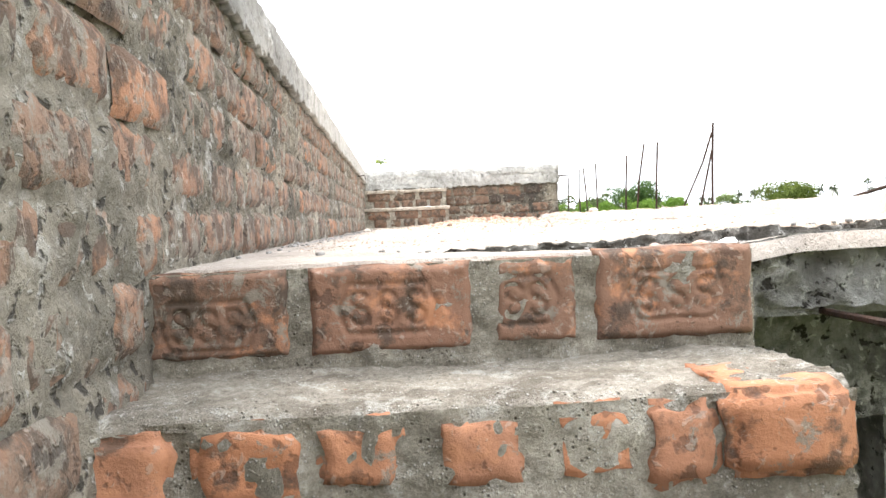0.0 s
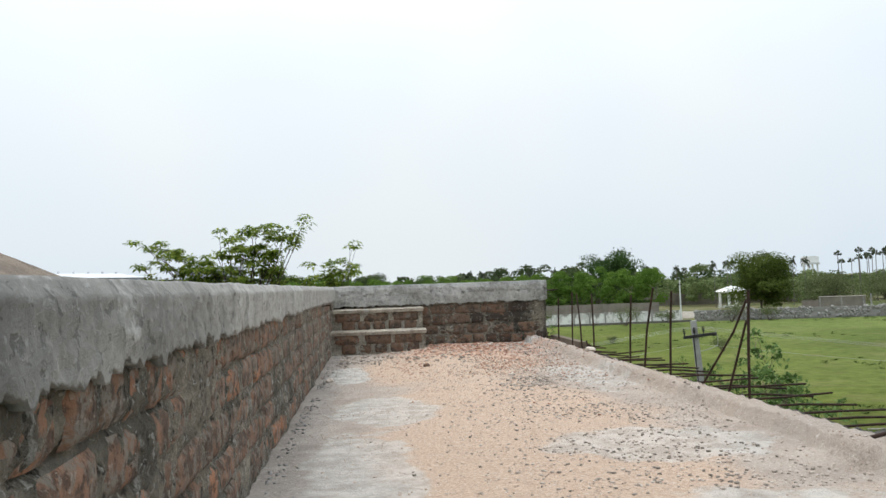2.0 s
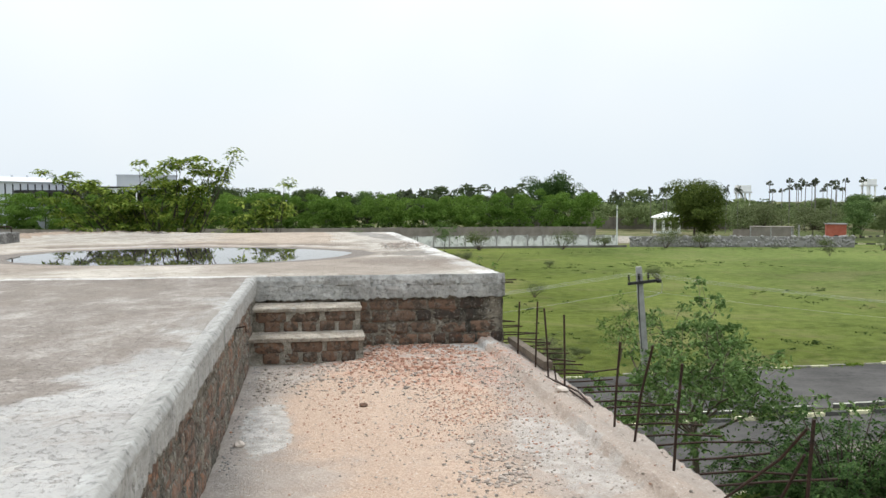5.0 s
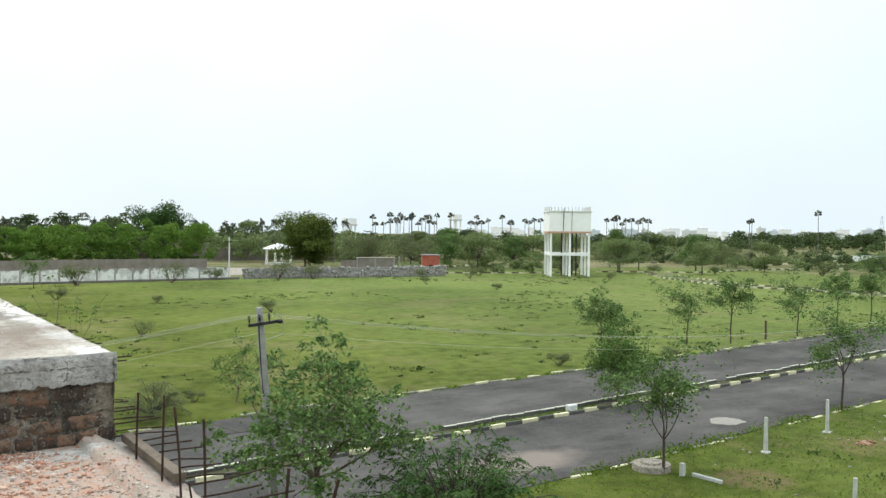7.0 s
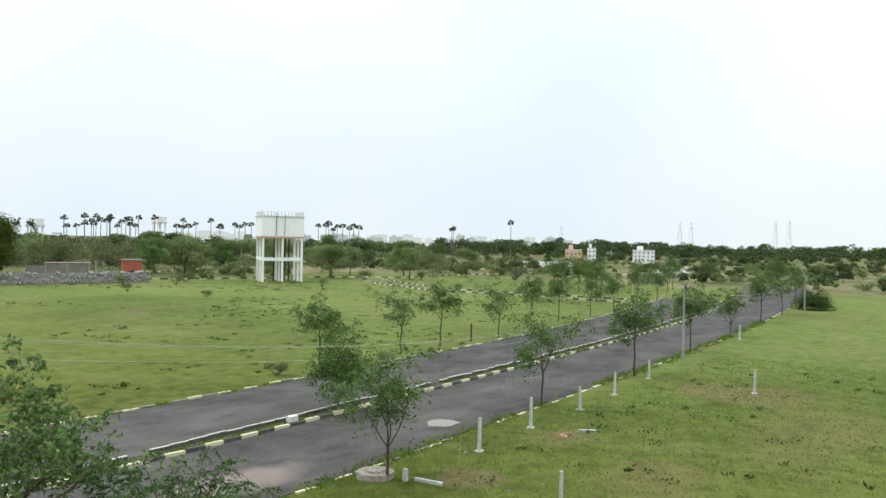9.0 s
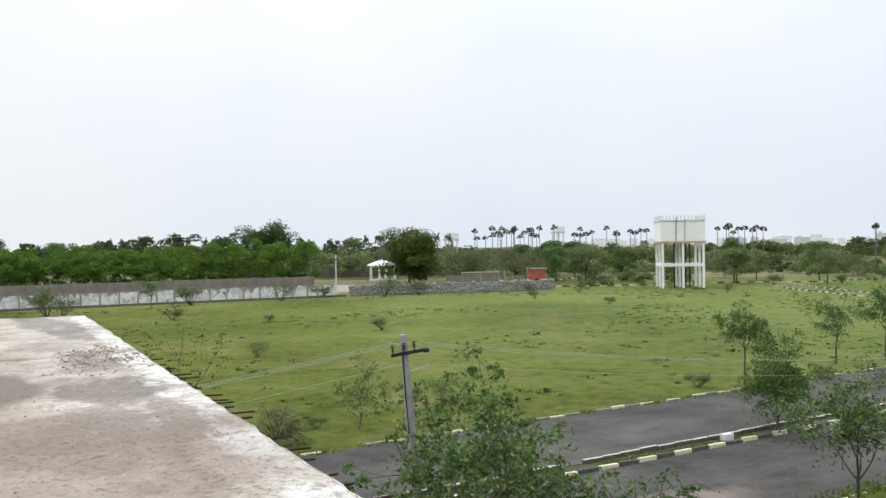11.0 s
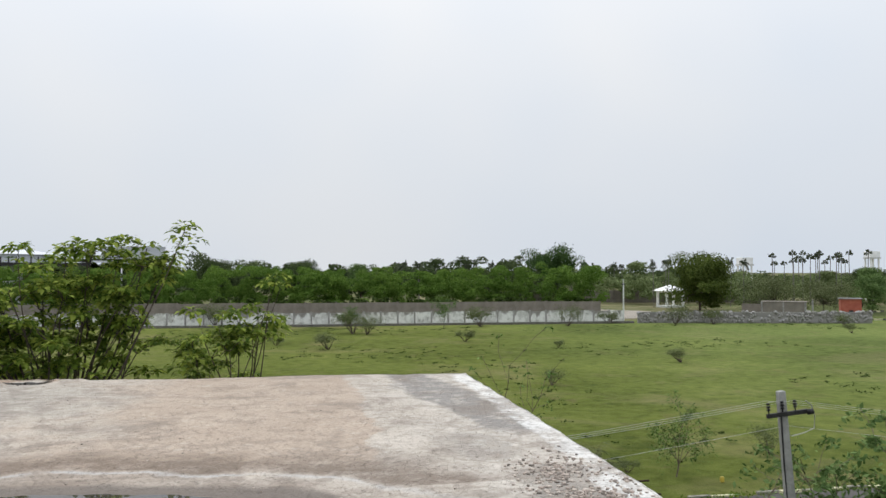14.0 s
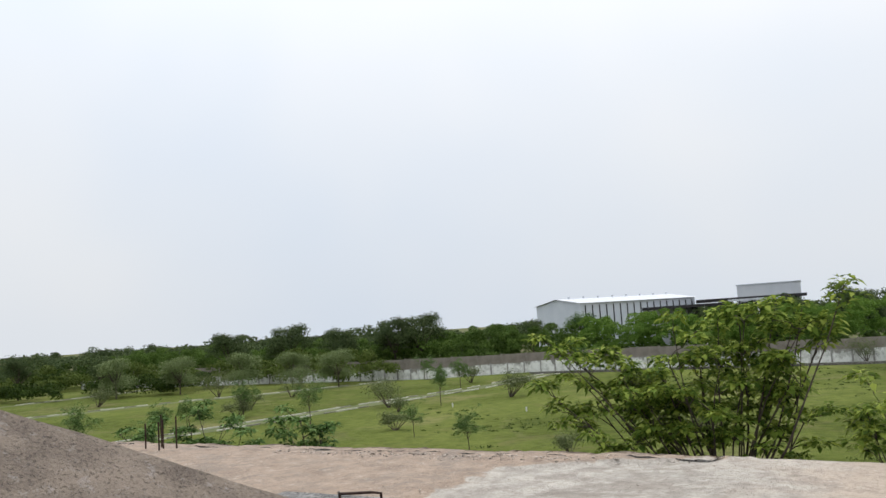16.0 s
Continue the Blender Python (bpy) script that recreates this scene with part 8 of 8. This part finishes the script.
belt("distant_woods", "dark woods along the horizon", [(500, 330), (760, 200), (800, -100)], 60, 10.5, 15.0, 60, 1.5, LEAF_WOOD, 19, 14.0, 3, 0.5)
belt("distant_woods", "dark woods along the horizon", [(-420, 320), (-250, 420), (0, 430), (260, 440)], 60, 9.0, 15.0, 70, 1.3, LEAF_WOOD, 8, 13.0, 3, 0.5)
belt("distant_woods", "dark woods along the horizon", [(-700, 40), (-500, 260), (-300, 380)], 60, 9.5, 13.0, 60, 1.3, LEAF_WOOD, 9, 14.0, 3, 0.5)
belt("roadside_growth", "scrub beyond the side roads", [(-260, 60), (-225, 120), (-210, 160)], 14, 5.5, 8.5, 110, 0.5, LEAF_DARK, 10, 5.5, 3)
belt("field_woods", "dark mixed trees before the compound wall", [(-230, 120), (-185, 138), (-140, 146), (-104, 148)], 10, 4.5, 7.5, 140, 0.4, LEAF_OLIVE, 13, 5.0, 2, 0.5, 0.15)
belt("field_woods", "dark shrubs along the side roads", [(-215, 96), (-175, 116), (-140, 132)], 10, 3.0, 5.5, 110, 0.4, LEAF_DARK, 14, 4.6, 2, 0.5, 0.2)
scrub("scrub", "low olive scrub along the cross road", (108, 240, 150, 236), 150, 0.8, 2.6, 1.5, 90, 0.3, LEAF_FAR, 11)
scrub("scrub", "dark scrub on the far plots", (205, 520, -20, 190), 230, 1.0, 3.4, 1.25, 90, 0.42, LEAF_WOOD, 12)
scrub("scrub", "pale scrub on the far plots", (186, 460, -20, 180), 260, 0.8, 2.6, 1.2, 80, 0.36, LEAF_FAR, 17)
scrub("scrub", "dark scrub behind the thicket", (-420, -70, 200, 420), 300, 2.5, 5.5, 1.5, 60, 0.7, LEAF_WOOD, 20)
scrub("scrub", "dark scrub before the town", (420, 800, 60, 420), 260, 2.0, 5.0, 1.15, 60, 0.8, LEAF_WOOD, 18)

def bamboo(x, y, h, spread):
    """Arching culms fanning out of one root, feathered with leaves towards their ends."""
    rnd, rng = random.Random(51), np.random.RandomState(51)
    ob = thing("bamboo_clump", "tall feathery bamboo clump above the thicket", "bamboo", "", spot(x, y))
    segs, tips = [], []
    for i in range(26):
        az, reach, top = rnd.uniform(0, math.tau), spread * math.sqrt(rnd.uniform(0.02, 1)), h * rnd.uniform(0.62, 1.04)
        p = Vector((rnd.uniform(-1, 1), rnd.uniform(-1, 1), -0.2))
        a = p
        for j in range(8):
            f = (j + 1) / 8
            b = p + Vector((math.cos(az) * reach * f ** 2, math.sin(az) * reach * f ** 2, top * math.sin(f * 1.75) / math.sin(1.5708)))
            segs.append((a, b, 0.06 * (1.1 - f), 0.06 * (1.0 - f) + 0.005))
            if f > 0.4:
                for g in range(5):
                    tips.append(a.lerp(b, g / 5) + Vector([rnd.uniform(-0.5, 0.5) for _ in range(3)]))
            a = b
    child("culm", limbs_mesh("culm", segs, MAT_BARK_DARK, 4), ob)
    t = np.array([tuple(v) for v in tips])
    c = np.repeat(t, 16, 0)
    child("foliage", quads_mesh("foliage", leaf_quads(rng, c + rng.normal(size=c.shape) * np.array([0.42, 0.42, 0.6]), 0.55, 0.4, 0.6), LEAF_FEATHER), ob)
    return ob


bamboo(58.5, 198, 15.6, 7.2)
far_tree("shade_tree", "dark dense round tree behind the pavilion", 52, 14.6, 15.5, LEAF_OLIVE, 900, 0.5, 26, spot(98.5, 204), low=-0.05)
T1 = far_tree("field_tree", "olive-green spreading tree near the boundary", 53, 10.0, 11.0, LEAF_FAR, 700, 0.32, 15, spot(124, 162), "trees beyond the field", low=0.12)
T2 = far_tree("field_tree", "green round-crowned tree near the boundary", 54, 11.0, 9.0, LEAF_PALE, 700, 0.32, 14, spot(133, 186), "trees beyond the field", low=0.12)
T3 = far_tree("field_tree", "dark round-crowned tree near the boundary", 55, 11.5, 10.0, LEAF_WOOD, 520, 0.34, 13, spot(151, 214), "trees beyond the field")
T4 = far_tree("thorn_tree", "wide grey-green feathery thorn tree", 57, 8.5, 17.0, LEAF_GREY, 420, 0.3, 22, spot(105, 181), "trees beyond the field", low=0.0)
for T, x, y, s in ((T4, 119, 184, 0.9), (T4, 176, 168, 0.7), (T4, 205, 150, 0.7), (T2, 115, 163, 0.85), (T1, 150, 158, 1.0), (T1, 152, 142, 0.85), (T2, 160, 150, 1.0), (T1, 170, 152, 0.8), (T1, 165, 128, 0.8), (T2, 178, 140, 0.9), (T1, 190, 128, 0.8), 
                   (T3, 150, 200, 1.0), (T2, 142, 170, 0.8), (T3, -22, 234, 1.25), (T3, 0, 238, 1.2), (T2, 16, 236, 1.1), (T3, -38, 236, 1.15), (T3, 262, 46, 0.55), (T3, 270, 30, 0.6),
                   (T3, -152, 154, 1.15), (T3, -140, 161, 1.25), (T3, -129, 167, 1.1), (T3, -117, 173, 1.25), (T3, -111, 175, 1.3), (T1, -106, 138, 0.75), (T1, -118, 138, 0.75), (T1, -128, 134, 0.8), (T1, -140, 128, 0.8), (T1, -150, 120, 0.85), (T3, -165, 128, 0.8), (T3, -170, 104, 0.8), (T3, -185, 120, 0.9),
                   (T3, -96, 205, 1.0)):
    copy_thing(T, spot(x, y, G, x * 1.3, s))
far_tree("shade_tree", "pale green tree before the warehouse", 56, 12.0, 9.0, LEAF_ROAD, 420, 0.32, 12, spot(-76, 190), low=0.5)
for i, (x, y, s) in enumerate(((-83, 90, 0.95), (-66, 84, 0.9), (-60, 103, 0.9), (-72, 128, 0.9), (-93, 150, 0.9), (-46, 76, 0.55), (-34, 66, 0.6), (-80, 78, 0.7), (8, 141, 0.8), (24, 148, 0.9), (-60, 150, 0.9), (-70, 66, 0.8), (-78, 62, 0.9), (-62, 57, 0.6))):
    copy_thing((A, B, C, D)[i % 4], spot(x, y, G, i, s))


# palms
def palmyra(seed, h):
    rnd, rng = random.Random(seed), np.random.RandomState(seed)
    ob = thing("palmyra_palm", "tall thin palmyra palm with round crown", "palm tree", "distant palmyra palms", spot(0, 0))
    bm = bmesh.new()
    rod(bm, (0, 0, -0.3), (0.2, 0, h * 0.5), 0.2, 0.13, 7, False)
    rod(bm, (0.2, 0, h * 0.5), (0.1, 0.1, h - 1.3), 0.13, 0.1, 7, False)
    part("trunk", bm, MAT_PALM_TRUNK, ob)
    n = 44
    d = rng.normal(size=(n, 3)) * [1, 1, 0.7]
    d /= np.linalg.norm(d, axis=1)[:, None]
    d[:, 2] = np.where(d[:, 2] < -0.5, -d[:, 2], d[:, 2])
    base = np.array([0.1, 0.1, h - 1.4]) + d * 0.35
    s = np.cross(d, rng.normal(size=(n, 3)))
    s /= np.linalg.norm(s, axis=1)[:, None]
    ln = rng.uniform(0.6, 1.15, (n, 1))
    co = np.stack([base, base + d * ln * 0.75 + s * 0.3, base + d * ln, base + d * ln * 0.75 - s * 0.3], 1)
    child("crown", quads_mesh("crown", co, LEAF_PALM), ob)
    return ob


def coconut(seed, h):
    rnd = random.Random(seed)
    ob = thing("coconut_palm", "distant coconut palm with arching fronds", "palm tree", "distant coconut palms", spot(0, 0))
    bm = bmesh.new()
    rod(bm, (0, 0, -0.3), (0.5, 0, h * 0.55), 0.28, 0.2, 7, False)
    rod(bm, (0.5, 0, h * 0.55), (0.3, 0.2, h - 2), 0.2, 0.17, 7, False)
    part("trunk", bm, MAT_PALM_TRUNK, ob)
    verts, faces = [], []
    for i in range(20):
        az, el = rnd.uniform(0, math.tau), rnd.uniform(-0.2, 1.2)
        ln = rnd.uniform(2.6, 3.8)
        for j in range(12):
            f = (j + 1) / 12
            p = Vector((0.3 + math.cos(az) * math.cos(el) * ln * f, 0.2 + math.sin(az) * math.cos(el) * ln * f, h - 2 + math.sin(el) * ln * f - 1.6 * f * f))
            side = Vector((-math.sin(az), math.cos(az), 0))
            for sg in (-1, 1):
                q = p + side * sg * 0.75 * (1.1 - f) + Vector((0, 0, -0.45))
                o = Vector((math.cos(az), math.sin(az), 0)) * 0.14
                k = len(verts)
                verts += [p - o, p + o, q + o * 1.6, q + o * 0.9]
                faces.append((k, k + 1, k + 2, k + 3))
    child("crown", mesh_from("crown", verts, faces, LEAF_PALM), ob)
    return ob


PY = [palmyra(61, 16), palmyra(62, 16), palmyra(63, 16)]
PALMS = [(155, 253, 16.8), (144, 235, 14.1), (174, 279, 15.8), (184, 292, 17.0), (146, 230, 17.2), (159, 247, 15.5), (159, 245, 15.8), (191, 289, 16.1), (174, 261, 15.4), (158, 235, 14.8), (165, 243, 16.2),
         (177, 256, 17.2), (148, 253, 15.1), (161, 273, 15.3), (161, 267, 13.6), (167, 233, 15.8), (180, 239, 16.0), (179, 235, 13.8), (206, 269, 16.1), (168, 217, 15.8), (208, 264, 15.6), (210, 258, 16.2)]
PALMS2 = [(175, 211, 15.6), (207, 249, 15.1), (223, 259, 14.9), (198, 228, 16.4), (196, 223, 15.3), (223, 250, 15.0), (203, 192, 17.5), (228, 219, 15.8), (223, 209, 15.7), (258, 239, 16.6), (236, 217, 15.7), (229, 208, 14.8),
          (218, 195, 16.6), (241, 213, 16.2), (221, 193, 14.2), (288, 199, 18.6), (247, 172, 15.1), (280, 167, 17.8), (150, 240, 16.0), (170, 262, 16.6), (182, 268, 15.8), (190, 276, 16.2)]
for i, (x, y, h) in enumerate(PALMS + PALMS2):
    m = Matrix.LocRotScale((x, y, G), Euler((0, 0, i * 1.1)), (1, 1, h / 16))
    if i < 3:
        PY[i].matrix_basis = m
    else:
        copy_thing(PY[i % 3], m)
rnd = random.Random(72)
COCO = [(rnd.uniform(26, 92), rnd.uniform(238, 275), rnd.uniform(12.2, 14.2)) for _ in range(8)]
CO = [coconut(71, 14), coconut(72, 14)]
for i, (x, y, h) in enumerate(((27, 236, 12.3), (32, 235, 12.4), (46, 275, 13.0), (48, 251, 13.8), (55, 269, 15.0), (53, 239, 13.9), (64, 267, 13.9), (91, 268, 14.4), (95, 253, 14.0), (103, 267, 13.7), (93, 219, 14.3), (105, 236, 15.0), (115, 219, 14.9), (42, 277, 12.8), (111, 205, 14.6), (99, 225, 14.7), (84, 240, 13.4), (70, 240, 13.2), (37, 250, 12.6), (41, 262, 13.4), (59, 256, 13.6), (68, 252, 13.0), (76, 262, 13.8), (82, 255, 13.2), (88, 262, 14.0), (21, 246, 12.2), (12, 252, 12.0), (119, 240, 14.0), (127, 246, 14.2), *COCO)):
    m = Matrix.LocRotScale((x, y, G), Euler((0, 0, i * 2.1)), (0.62, 0.62, (h + 0.5) / 14))
    if i < 2:
        CO[i].matrix_basis = m
    else:
        copy_thing(CO[i % 2], m)
